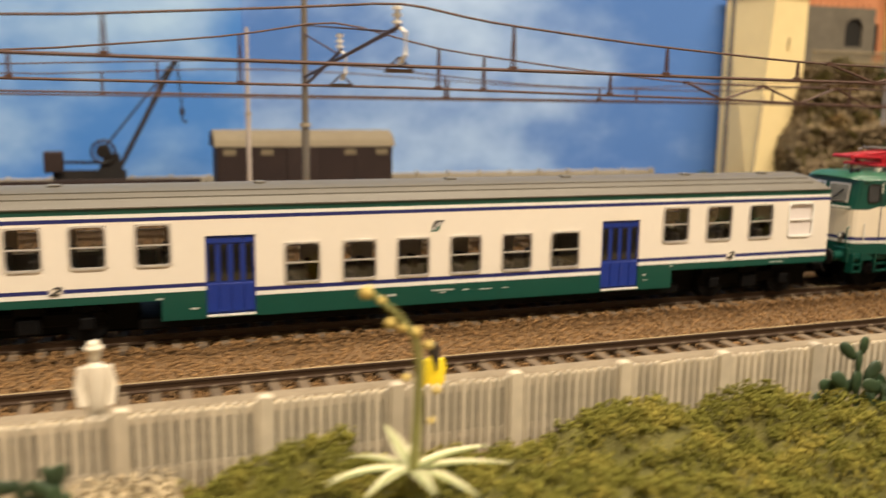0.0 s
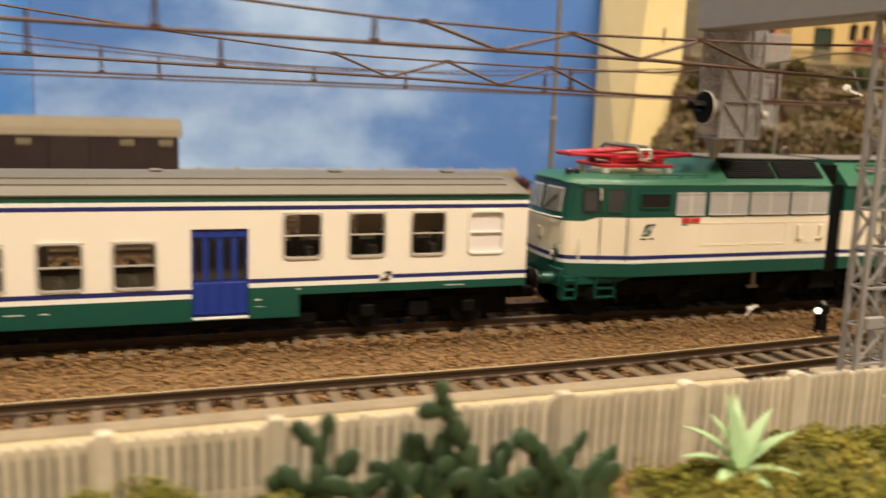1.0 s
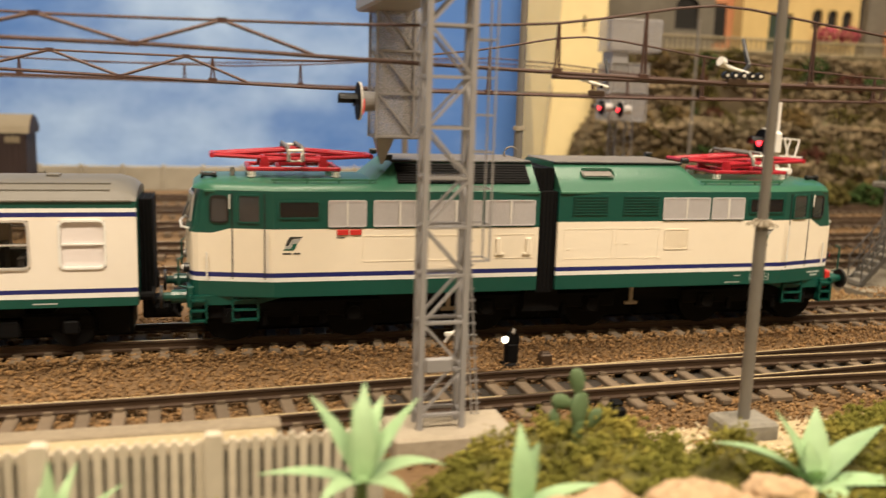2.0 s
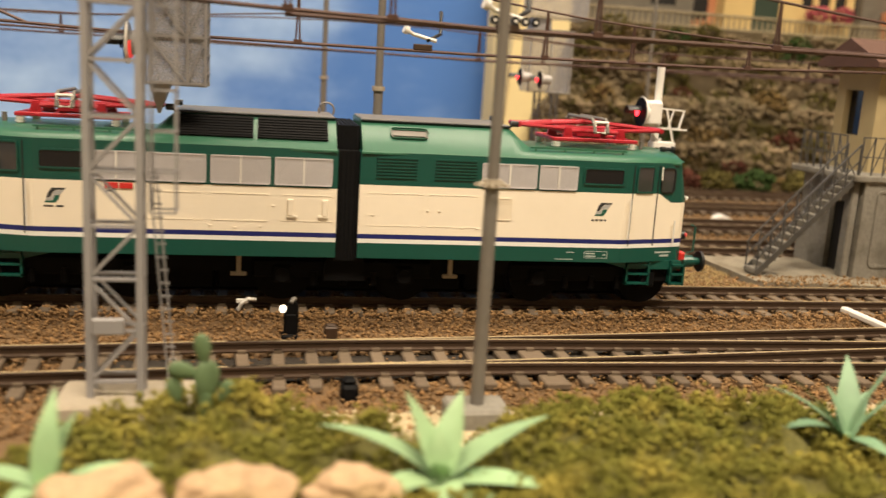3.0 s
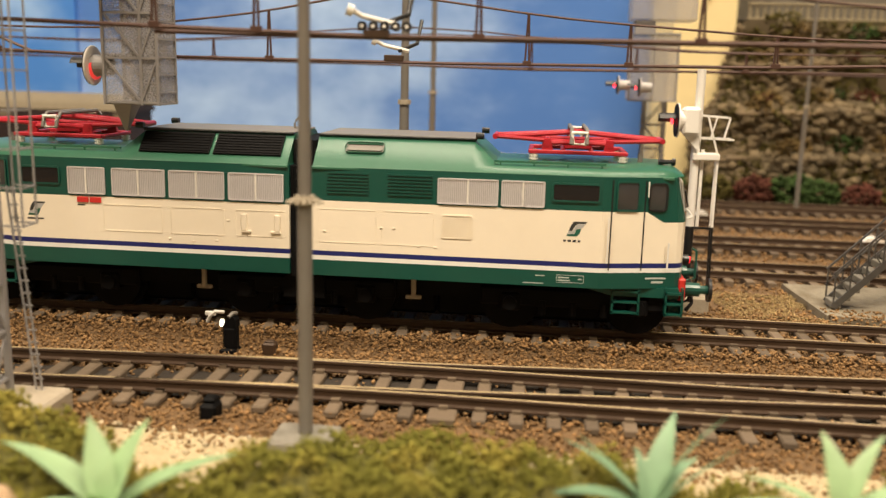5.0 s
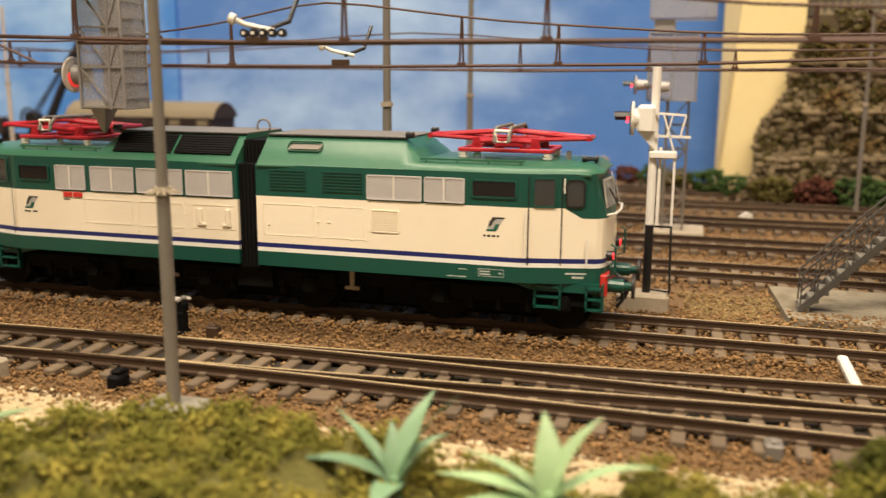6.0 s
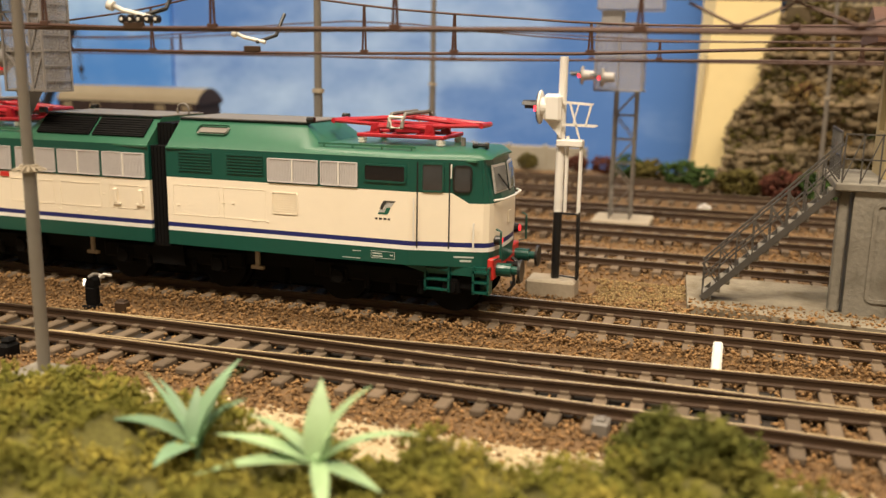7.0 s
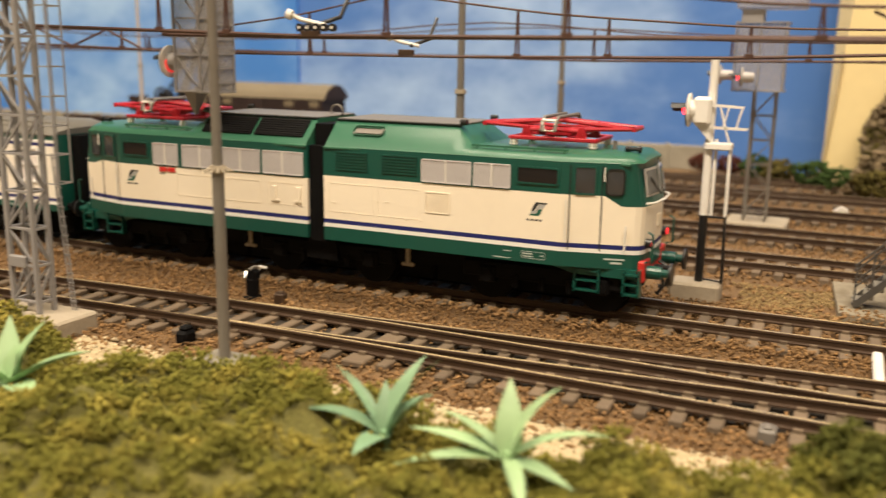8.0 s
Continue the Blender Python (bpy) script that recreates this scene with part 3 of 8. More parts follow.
for xa, xb, za, zb in ((-0.3970, LOW_L, 0.0118, min(w[2] for w in CO_WIN if w[1] < LOW_L) - 0.0002), (LOW_L, LOW_R, 0.0066, min(w[2] for w in CO_WIN if LOW_L < w[0] < LOW_R - 0.02) - 0.0002), (LOW_R, -0.1095, 0.0118, min(w[2] for w in CO_WIN if w[0] > LOW_R) - 0.0002)):
    part("wall_lining", Geo().box(xa, xb, CO_Y1 - 0.0016, CO_Y1 - 0.0011, za, zb), SEAT, coach, "dark lining under the windows")
for x in (-0.3235, -0.3070, -0.2000, -0.1832):
    part("partition", Geo().box(x, x + 0.0008, CO_Y0 + 0.0010, CO_Y1 - 0.0010, 0.0066, 0.0360), WALLTAN, coach)
part("interior_ceiling", Geo().box(CO_X0 + 0.002, CO_X1 - 0.002, CO_Y0 + 0.001, CO_Y1 - 0.001, 0.0355, 0.0362), WALLTAN, coach)
PANE = glass("coach_window_glass", (0.88, 0.86, 0.82))
FROSTED = mat("frosted_white_pane", (0.74, 0.69, 0.68), 0.35, var=0.03, scale=300, bump=0.02)
for yf, sgn in ((CO_Y0, 1), (CO_Y1, -1)):
    for x0, x1, z0, z1 in CO_WIN + CO_WHITEWIN:
        white = (x0, x1, z0, z1) in CO_WHITEWIN
        fr = part("window_frame", Geo().ring((x0 + 0.0004, x1 - 0.0004, z0 + 0.0004, z1 - 0.0004), yf, 0.00035, 0.0006, 0.0011), WHITE if white else CHROME, coach, "rounded bright metal window frame")
        gp = Geo().box(x0, x1, yf + sgn * 0.0004, yf + sgn * 0.0007, z0, z1)
        pane = part("pane", gp, FROSTED if white else PANE, fr, "frosted white pane" if white else "")
        if not white:
            pane.visible_shadow = False
        part("transom", Geo().box(x0, x1, yf - sgn * 0.0001, yf + sgn * 0.0003, (z0 + z1) / 2 - 0.00019, (z0 + z1) / 2 + 0.00019), WHITE if white else CHROME, fr)
    for x0, x1 in CO_DOORS:
        yd = yf + sgn * 0.0007
        g = Geo().box(x0, x1, min(yd, yd + sgn * 0.0006), max(yd, yd + sgn * 0.0006), 0.0062, 0.0284)
        w = (x1 - x0) / 4
        for k in range(4):
            g.box(x0 + k * w + 0.0003, x0 + (k + 1) * w - 0.0003, min(yd - sgn * 0.0003, yd), max(yd - sgn * 0.0003, yd), 0.0068, 0.0148, 0.0001)
            g.box(x0 + k * w + 0.0003, x0 + (k + 1) * w - 0.0003, min(yd - sgn * 0.0003, yd), max(yd - sgn * 0.0003, yd), 0.0262, 0.0280, 0.0001)
        door = part("door", g, DOOR_BLUE, coach, "blue four-leaf folding door")
        for k in range(4):
            part("door_pane", Geo().box(x0 + k * w + 0.0007, x0 + (k + 1) * w - 0.0007, yd - sgn * 0.0001 - 0.0001, yd - sgn * 0.0001 + 0.0001, 0.0156, 0.0258), DARK_GLASS, door)
        part("door_sill", Geo().box(x0 + 0.0002, x1 - 0.0002, yf - 0.0007, yf + 0.0007, 0.0057, 0.0062), WHITE, door)
emblem(-0.2566, CO_Y0, 0.0272, 0.0033, coach)
for x in (-0.1500, -0.3615):
    bars("number_panel", [(x - 0.0003, x + 0.0030, 0.0140, 0.0162)], CO_Y0, COACH_CREAM, coach)
    lettering("class_number", "2", x - 0.0005, CO_Y0 - 0.00020, 0.0141, 0.0032, DECAL_DARK, coach, 0.4, 1.6)
bars("small_print", [(-0.2560, -0.2490, 0.0090, 0.0094), (-0.2535, -0.2515, 0.0083, 0.0086), (-0.2460, -0.2440, 0.0087, 0.0091), (-0.2405, -0.2365, 0.0086, 0.0089), (-0.2330, -0.2310, 0.0086, 0.0089), (-0.2700, -0.2670, 0.0082, 0.0088), (-0.2725, -0.2715, 0.0083, 0.0087), (-0.1830, -0.1815, 0.0098, 0.0103), (-0.1828, -0.1808, 0.0082, 0.0084), (-0.1725, -0.1715, 0.0122, 0.0127), (-0.1320, -0.1265, 0.0118, 0.0121), (-0.3262, -0.3240, 0.0080, 0.0085), (-0.3350, -0.3335, 0.0112, 0.0117)], CO_Y0, DECAL_PALE, coach)
for xc in (-0.3675, -0.1385):
    bogie = part("bogie", Geo().box(xc - 0.0195, xc + 0.0195, 0.0065, 0.0080, 0.0045, 0.0085, 0.0006).box(xc - 0.0195, xc + 0.0195, 0.0280, 0.0295, 0.0045, 0.0085, 0.0006).box(xc - 0.004, xc + 0.004, 0.0065, 0.0295, 0.0050, 0.0110, 0.0005).box(xc - 0.0030, xc + 0.0030, 0.0050, 0.0070, 0.0030, 0.0075, 0.0005), BLACK, coach)
    for dx in (-0.0145, 0.0145):
        wheelset(bogie, xc + dx, TRACK1_Y, 0.0053)
        part("axle_box", Geo().box(xc + dx - 0.002, xc + dx + 0.002, 0.0048, 0.0066, 0.0035, 0.0072, 0.0005), BLACK, bogie)
part("underframe_gear", Geo().box(-0.3400, -0.1665, 0.0060, 0.0300, 0.0022, 0.0056, 0.0006), BLACK, coach)
for xc in (-0.3675, -0.1385):
    part("brake_gear", Geo().box(xc - 0.0325, xc + 0.0285, 0.0100, 0.0260, 0.0015, 0.0112, 0.0008), BLACK, coach)
for x, s in ((CO_X1, 1), (CO_X0, -1)):
    for yy in (0.0080, 0.0280):
        part("buffer", Geo().tube([(x, yy, 0.0122), (x + s * 0.0030, yy, 0.0122)], 0.0011, 10).disc((x + s * 0.0030, yy, 0.0122), (s, 0, 0), 0.0024, 0.0006, 16), BLACK, coach)

# ---- electric locomotive: two half-bodies joined by a bellows ----
loco = thing("electric_locomotive", (-0.0028, TRACK1_Y, 0.0), "green and cream articulated model electric locomotive with red pantographs", "locomotive")
LW = 0.0360
TAPER0, TAPER = 0.0700, 0.232


def side(q):
    """Bends a point drawn on the straight side round the cab's taper."""
    x, y, z = q
    return (x, y + max(0.0, x - TAPER0) * TAPER, z)


def half_body(mirror):
    """One half of the body; the second is its mirror image about the bellows."""
    def mx(q):
        return (-0.0055 - q[0], q[1], q[2]) if mirror else tuple(q)

    def place(q):
        return mx(side(q))

    def turned(g):
        g.v = [mx(q) for q in g.v]
        return g
    ztop = 0.0300 if mirror else 0.0313
    out = [(0.0, 0.0, ztop), (TAPER0, 0.0, ztop), (0.0806, 0.00246, ztop), (0.0848, 0.00343, 0.0288), (0.0883, 0.0043, 0.0288), (0.0896, 0.0052, 0.0288), (0.0903, 0.0068, 0.0288), (0.0912, 0.0120, 0.0288), (0.0914, 0.0180, 0.0288)]
    out = out + [(x, LW - y, z) for x, y, z in out[-2::-1]]
    n = len(out)
    g = Geo()
    levels = [(0.0127, 1), (0.0166, 3), (0.0177, 2), (0.0189, 0), (None, 1), (0.0395, 1)]
    for li, (z, slot) in enumerate(levels):
        rake = {4: 0.0, 5: 0.0020}.get(li, 0.0)
        for x, y, zt in out:
            zz = zt if z is None else z
            back = rake * max(0.0, (x - 0.0883) / 0.003 + 0.6) if x > 0.086 else 0.0
            g.v.append((x - back, y, zz))
    for li in range(len(levels) - 1):
        slot = levels[li][1]
        for k in range(n - 1):
            g.f.append((li * n + k, li * n + k + 1, (li + 1) * n + k + 1, (li + 1) * n + k))
            g.m.append(slot)
    for base in (0, (len(levels) - 1) * n):
        g.f.append(tuple(base + k for k in range(n)))
        g.m.append(1)
    for li in range(len(levels) - 1):
        g.f.append((li * n, (li + 1) * n, (li + 1) * n + n - 1, li * n + n - 1))
        g.m.append(levels[li][1])
    body = part("half_body", turned(g), [CREAM, GREEN, BLUE, WHITE], loco, "cream body with a blue line, green skirt and green window band")

    # roof: a raised part with sloping flanks next to the bellows, a low curved part towards the cab
    hi = [(0.0, 0.0395), (0.0008, 0.0404), (0.0070, 0.0462), (0.0080, 0.0466), (0.0280, 0.0466), (0.0290, 0.0462), (0.0352, 0.0404), (0.0360, 0.0395)]
    lo = [(0.0, 0.0395), (0.0008, 0.0404), (0.0040, 0.0413), (0.0090, 0.0419), (0.0270, 0.0419), (0.0320, 0.0413), (0.0352, 0.0404), (0.0360, 0.0395)]
    secs = [(0.0004, hi, 0), (0.0390, hi, 0), (0.0445, lo, 0), (TAPER0, lo, 0), (0.0835, lo, 0.0031), (0.0868, lo, 0.0045)]
    g = Geo()
    n = len(hi)
    for x, pr, inset in secs:
        k = 1 - 2 * inset / LW
        g.v += [(x, LW / 2 + (y - LW / 2) * k, z) for y, z in pr]
    x, pr, inset = 0.0893, lo, 0.0075
    g.v += [(x, LW / 2 + (y - LW / 2) * (1 - 2 * inset / LW), 0.0395 + (z - 0.0395) * 0.25) for y, z in pr]
    m = len(secs)
    for i in range(m):
        for k in range(n - 1):
            g.f.append((i * n + k, i * n + k + 1, (i + 1) * n + k + 1, (i + 1) * n + k))
            g.m.append(0)
    g.f += [tuple(range(n)), tuple(m * n + k for k in range(n - 1, -1, -1))]
    g.m += [0, 0]
    rf = part("roof", turned(g), ROOF_GREEN, loco, "glossy green roof with a raised sloping part", smooth=True)
    part("roof_edge_strip", turned(Geo().box(0.0004, 0.0395, 0.0066, 0.0078, 0.0464, 0.0470, 0.0002)), BLACK_PAINT, rf)
    part("roof_plate", turned(Geo().box(0.0006, 0.0392, 0.0074, 0.0286, 0.0466, 0.0471, 0.0002)), STEEL_GREY, rf, "dull grey roof plate")
    part("roof_gutter", turned(Geo().box(0.0002, 0.0866, -0.0005, 0.0003, 0.0388, 0.0396, 0.0002, at=side)), ROOF_GREEN, rf)
    for yy in (0.0068, 0.0290):
        part("roof_insulator", turned(Geo().tube([(0.0392, yy, 0.0476), (0.0412, yy, 0.0476)], 0.0008, 10)), BLACK_PAINT, rf)
    g = Geo()
    for x in np.arange(0.0455, 0.070, 0.0080):
        g.bar((x, 0.0034, 0.0408), (x, 0.0034, 0.0420), 0.0004)
    g.bar((0.0440, 0.0034, 0.0420), (0.0705, 0.0034, 0.0420), 0.0005)
    part("roof_conduit", turned(g), ROOF_GREEN, rf)
    part("horn", turned(Geo().tube([(0.0838, 0.0105, 0.0422), (0.0850, 0.0105, 0.0426), (0.0868, 0.0105, 0.0426)], 0.0005, 8).disc((0.0866, 0.0105, 0.0426), (1, 0, 0), 0.0009, 0.0008, 10).disc((0.0834, 0.0105, 0.0426), (1, 0, 0), 0.0007, 0.0012, 10)), BLACK_PAINT, rf)
    part("aerial", turned(Geo().tube([(0.0795, 0.0150, 0.0418), (0.0795, 0.0150, 0.0440)], 0.0006, 8)), STEEL_GREY, rf)

    # flank of the raised roof
    if mirror:
        def flank(q):
            x, u, d = q
            return mx((x, 0.0010 + 0.0058 * u - d * 0.7, 0.0408 + 0.0054 * u + d * 0.75))
        g = Geo()
        for x0, x1 in ((0.0025, 0.0195), (0.0205, 0.0385)):
            g.box(x0, x1, 0.12, 0.95, 0.0, 0.0004, at=flank)
        lv = part("roof_louvre", g, BLACK, rf, "black louvred grille in the roof flank")
        for u in np.arange(0.18, 0.95, 0.11):
            for x0, x1 in ((0.0028, 0.0192), (0.0208, 0.0382)):
                part("louvre_slat", Geo().box(x0, x1, u, u + 0.05, 0.0003, 0.0006, at=flank), BLACK, lv)
    else:
        def flank(q):
            x, z, d = q
            u = (z - 0.0408) / 0.0054
            return (x, 0.0010 + 0.0058 * u - d * 0.7, z + d * 0.75)
        vs = Geo().ring((0.0080, 0.0168, 0.0432, 0.0446), 0.0, 0.0002, 0.0005, 0.0006, at=lambda q: flank((q[0], q[2], q[1] + 0.0002)))
        part("roof_hatch", vs, ROOF_GREEN, rf)
        part("hatch_mesh", Geo().box(0.0078, 0.0170, 0.0431, 0.0447, 0.0, 0.0001, at=flank), STEEL_GREY, rf, "grey mesh in an oval hatch")

    # windows and grilles of the side
    def inset_window(name, x0, x1, z0, z1, material, frame_material, r=0.0004, w=0.0004, label="", both=True):
        fr = part(name, Geo().ring((x0, x1, z0, z1), -0.0001, 0.00025, w, r, at=place), frame_material, body, label)
        part("pane", Geo().box(x0, x1, -0.00012, 0.0002, z0, z1, at=place), material, fr)
        return fr
    if mirror:
        grilles = [(0.0016, 0.0149), (0.0165, 0.0300), (0.0316, 0.0447), (0.0471, 0.0562)]
        gz = (0.0308, 0.0370)
        dark = (0.0589, 0.0685, 0.0330, 0.0368)
    else:
        grilles = [(0.0312, 0.0451), (0.0464, 0.0561)]
        gz = (0.0320, 0.0376)
        dark = (0.0584, 0.0690, 0.0337, 0.0374)
    for x0, x1 in grilles:
        fr = part("side_grille", Geo().ring((x0, x1, *gz), -0.0001, 0.0003, 0.0003, 0.0001, at=place), GRILLE, body, "pale grey grille of upright slats")
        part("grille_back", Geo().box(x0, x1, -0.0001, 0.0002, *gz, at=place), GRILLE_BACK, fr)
        g = Geo()
        for x in np.arange(x0 + 0.0002, x1 - 0.0002, 0.00046):
            g.box(x, x + 0.00026, -0.0003, 0.0, gz[0], gz[1], at=place)
        part("slats", g, GRILLE, fr)
        xm = (x0 + x1) / 2
        part("mullion", Geo().box(xm - 0.0002, xm + 0.0002, -0.0006, 0.0, *gz, at=place), INSULATOR, fr)
    inset_window("engine_window", *dark, DARK_GLASS, GREEN, label="dark window in a green frame")
    inset_window("door_window", 0.0735, 0.0783, 0.0318, 0.0382, CAB_GLASS, GREEN, label="greyish door window")
    inset_window("cab_window", 0.0812, 0.0850, 0.0318, 0.0378, CAB_GLASS, BLACK_PAINT, 0.0008, 0.0004, "rounded cab side window in a black rubber frame")
    for x in (0.0722, 0.0800):
        part("door_seam", Geo().box(x - 0.00015, x + 0.00015, -0.00012, 0.0002, 0.0172, 0.0388, at=place), BLACK_PAINT, body)
    g = Geo().bar(place((0.0716, -0.0008, 0.0190)), place((0.0716, -0.0008, 0.0300)), 0.0003).bar(place((0.0806, -0.0008, 0.0350)), place((0.0806, -0.0008, 0.0385)), 0.0003).bar(place((0.0862, -0.0008, 0.0178)), place((0.0862, -0.0008, 0.0240)), 0.0004)
    part("grab_rail", g, INSULATOR, body)
    if mirror:
        g = Geo()
        for x0, x1 in ((0.0022, 0.0036), (0.0106, 0.0120)):
            g.box(x0, x1, -0.0006, 0.0, 0.0230, 0.0272, 0.0002, at=place)
        g.box(0.0020, 0.0045, -0.0005, 0.0, 0.0226, 0.0232, 0.0001, at=place).box(0.0096, 0.0122, -0.0005, 0.0, 0.0226, 0.0232, 0.0001, at=place)
        part("hatch_frame", g, CREAM, body)
        for x0, x1, z0, z1 in ((0.0010, 0.0134, 0.0218, 0.0280), (0.0165, 0.0300, 0.0216, 0.0280), (0.0325, 0.0475, 0.0216, 0.0280)):
            part("panel_relief", Geo().ring((x0, x1, z0, z1), 0.0, 0.00010, 0.00018, 0.0003, at=place), CREAM, body)
        for x0, z0 in ((0.0180, 0.0200), (0.0240, 0.0196), (0.0300, 0.0200), (0.0150, 0.0252)):
            part("hinge", Geo().box(x0, x0 + 0.0008, -0.0002, 0.0, z0, z0 + 0.0004, 0.0001, at=place), CREAM, body)
        for x0 in (0.0480, 0.0513):
            part("red_plate", Geo().box(x0, x0 + 0.0030, -0.0003, 0.0, 0.0284, 0.0298, 0.0001, at=place), BRIGHT_RED, body, "red enamelled plate")
        emblem(-0.0731, 0.0, 0.0246, 0.0035, body)
        bars("small_print", [(-0.0733, -0.0712, 0.0236, 0.0240), (-0.0706, -0.0690, 0.0236, 0.0240), (-0.0598, -0.0578, 0.0276, 0.0279)], 0.0, DECAL_DARK, body)
    else:
        for x0, x1 in ((0.0040, 0.0142), (0.0188, 0.0296)):
            g = Geo()
            for z in np.arange(0.0332, 0.0382, 0.0008):
                g.box(x0, x1, -0.0003, 0.0001, z, z + 0.00035, at=place)
            part("green_louvre", g, GREEN, body, "green louvred vent")
        fr = part("square_vent", Geo().ring((0.0322, 0.0392, 0.0236, 0.0288), 0.0, 0.0002, 0.0003, 0.0003), CREAM, body)
        g = Geo()
        for z in np.arange(0.0239, 0.0286, 0.0006):
            g.box(0.0324, 0.0390, -0.00012, 0.0001, z, z + 0.00035)
        part("slats", g, CREAM, fr)
        for x0, x1, z0, z1 in ((0.0020, 0.0160, 0.0212, 0.0292), (0.0175, 0.0300, 0.0212, 0.0292)):
            part("panel_relief", Geo().ring((x0, x1, z0, z1), 0.0, 0.00008, 0.00015, 0.0003, at=place), CREAM, body)
        for x0, z0 in ((0.0030, 0.0236), (0.0170, 0.0250), (0.0200, 0.0250), (0.0262, 0.0208), (0.0302, 0.0208)):
            part("hinge", Geo().box(x0, x0 + 0.0008, -0.0002, 0.0, z0, z0 + 0.0004, 0.0001, at=place), CREAM, body)
        emblem(0.0619, 0.0, 0.0252, 0.0035, body)
        bars("small_print", [(0.0612, 0.0618, 0.0238, 0.0243), (0.0622, 0.0630, 0.0238, 0.0243), (0.0634, 0.0642, 0.0238, 0.0243), (0.0646, 0.0652, 0.0238, 0.0243)], 0.0, DECAL_DARK, body)
        bars("small_print", [(0.0520, 0.0570, 0.0133, 0.0135), (0.0550, 0.0572, 0.0152, 0.0154)], 0.0, DECAL_PALE, body)
        bars("data_panel", [(0.0600, 0.0665, 0.0156, 0.0157), (0.0600, 0.0665, 0.0138, 0.0139), (0.0600, 0.0601, 0.0138, 0.0157), (0.0664, 0.0665, 0.0138, 0.0157), (0.0604, 0.0630, 0.0149, 0.0152), (0.0604, 0.0632, 0.0142, 0.0145), (0.0652, 0.0660, 0.0146, 0.0149)], 0.0, DECAL_PALE, body)
        bars("small_print", [(0.0812, 0.0862, 0.0150, 0.0154), (0.0828, 0.0856, 0.0140, 0.0145)], 0.0, DECAL_PALE, body, at=place)
    # nose: windscreens, lamps, buffer beam
    for s in (-1, 1):
        def screen(q):
            u, z, d = q
            yy = LW / 2 + s * (0.0012 + u * 0.0088)
            xx = 0.0914 - 0.0011 * u - (z - 0.0288) / 0.0107 * 0.0017 + d
            return mx((xx, yy, z))
        fr = Geo()
        fr.box(0.0, 1.0, 0.0310, 0.0380, 0.0, 0.0003, at=screen)
        pn = part("windscreen", fr, CHROME, body, "windscreen paled by a painted reflection, in a bright metal frame")
        part("pane", Geo().box(0.07, 0.93, 0.0315, 0.0375, 0.00025, 0.0005, at=screen), SCREEN_GLASS, pn)
        gx = Geo().bar(screen((0.15, 0.0312, 0.0012)), screen((0.75, 0.0358, 0.0008)), 0.0003)
        part("wiper", gx, BLACK_PAINT, body)
        yl = LW / 2 + s * 0.0098
        lamp = part("lamp_housing", Geo().tube([mx((0.0898, yl, 0.0192)), mx((0.0920, yl, 0.0192))], 0.0012, 14), BLACK_PAINT, body)
        part("tail_lamp", Geo().disc(mx((0.0920, yl, 0.0192)), (-1 if mirror else 1, 0, 0), 0.0009, 0.0003, 12), INSULATOR if mirror else TAIL, lamp, "" if mirror else "lit red tail lamp")
        yb = LW / 2 + s * 0.0100
        buf = part("buffer", Geo().tube([mx((0.0905, yb, 0.0118)), mx((0.0950, yb, 0.0118))], 0.0017, 14).tube([mx((0.0950, yb, 0.0118)), mx((0.0972, yb, 0.0118))], 0.0011, 12), GREEN, body, "green sprung buffer")
        part("buffer_head", Geo().disc(mx((0.0970, yb, 0.0118)), (-1 if mirror else 1, 0, 0), 0.0029, 0.0007, 20), BLACK_PAINT, buf)
        part("hand_rail", Geo().tube([mx(p) for p in ((0.0912, LW / 2 + s * 0.0140, 0.0150), (0.0930, LW / 2 + s * 0.0140, 0.0155), (0.0930, LW / 2 + s * 0.0140, 0.0222), (0.0918, LW / 2 + s * 0.0140, 0.0228))], 0.0003, 6), GREEN, body)
        part("brake_hose", Geo().tube([mx(p) for p in ((0.0915, LW / 2 + s * 0.0042, 0.0120), (0.0940, LW / 2 + s * 0.0042, 0.0105), (0.0945, LW / 2 + s * 0.0044, 0.0070), (0.0930, LW / 2 + s * 0.0048, 0.0050))], 0.0005, 6), BLACK_PAINT, body)
    part("grab_bar", Geo().tube([mx(p) for p in ((0.0905, 0.0062, 0.0296), (0.0922, 0.0090, 0.0296), (0.0928, 0.0180, 0.0296), (0.0922, 0.0270, 0.0296), (0.0905, 0.0298, 0.0296))], 0.0003, 6), INSULATOR, body)
    # the coach-side beam is recoloured dark to paint in the shade there
    part("buffer_beam", turned(Geo().box(0.0895, 0.0912, 0.0045, 0.0315, 0.0095, 0.0150, 0.0003)), GREEN if mirror else BRIGHT_RED, body, "buffer beam coloured dark green for the shade behind the coach" if mirror else "red buffer beam")
    part("coupling_hook", Geo().tube([mx(p) for p in ((0.0912, 0.0180, 0.0112), (0.0945, 0.0180, 0.0112), (0.0955, 0.0180, 0.0095), (0.0945, 0.0180, 0.0065), (0.0925, 0.0180, 0.0060))], 0.0007, 8), BLACK_PAINT, body)
    part("nose_emblem_mount", turned(Geo().box(0.0914, 0.0917, 0.0165, 0.0195, 0.0225, 0.0255)), CREAM, body)
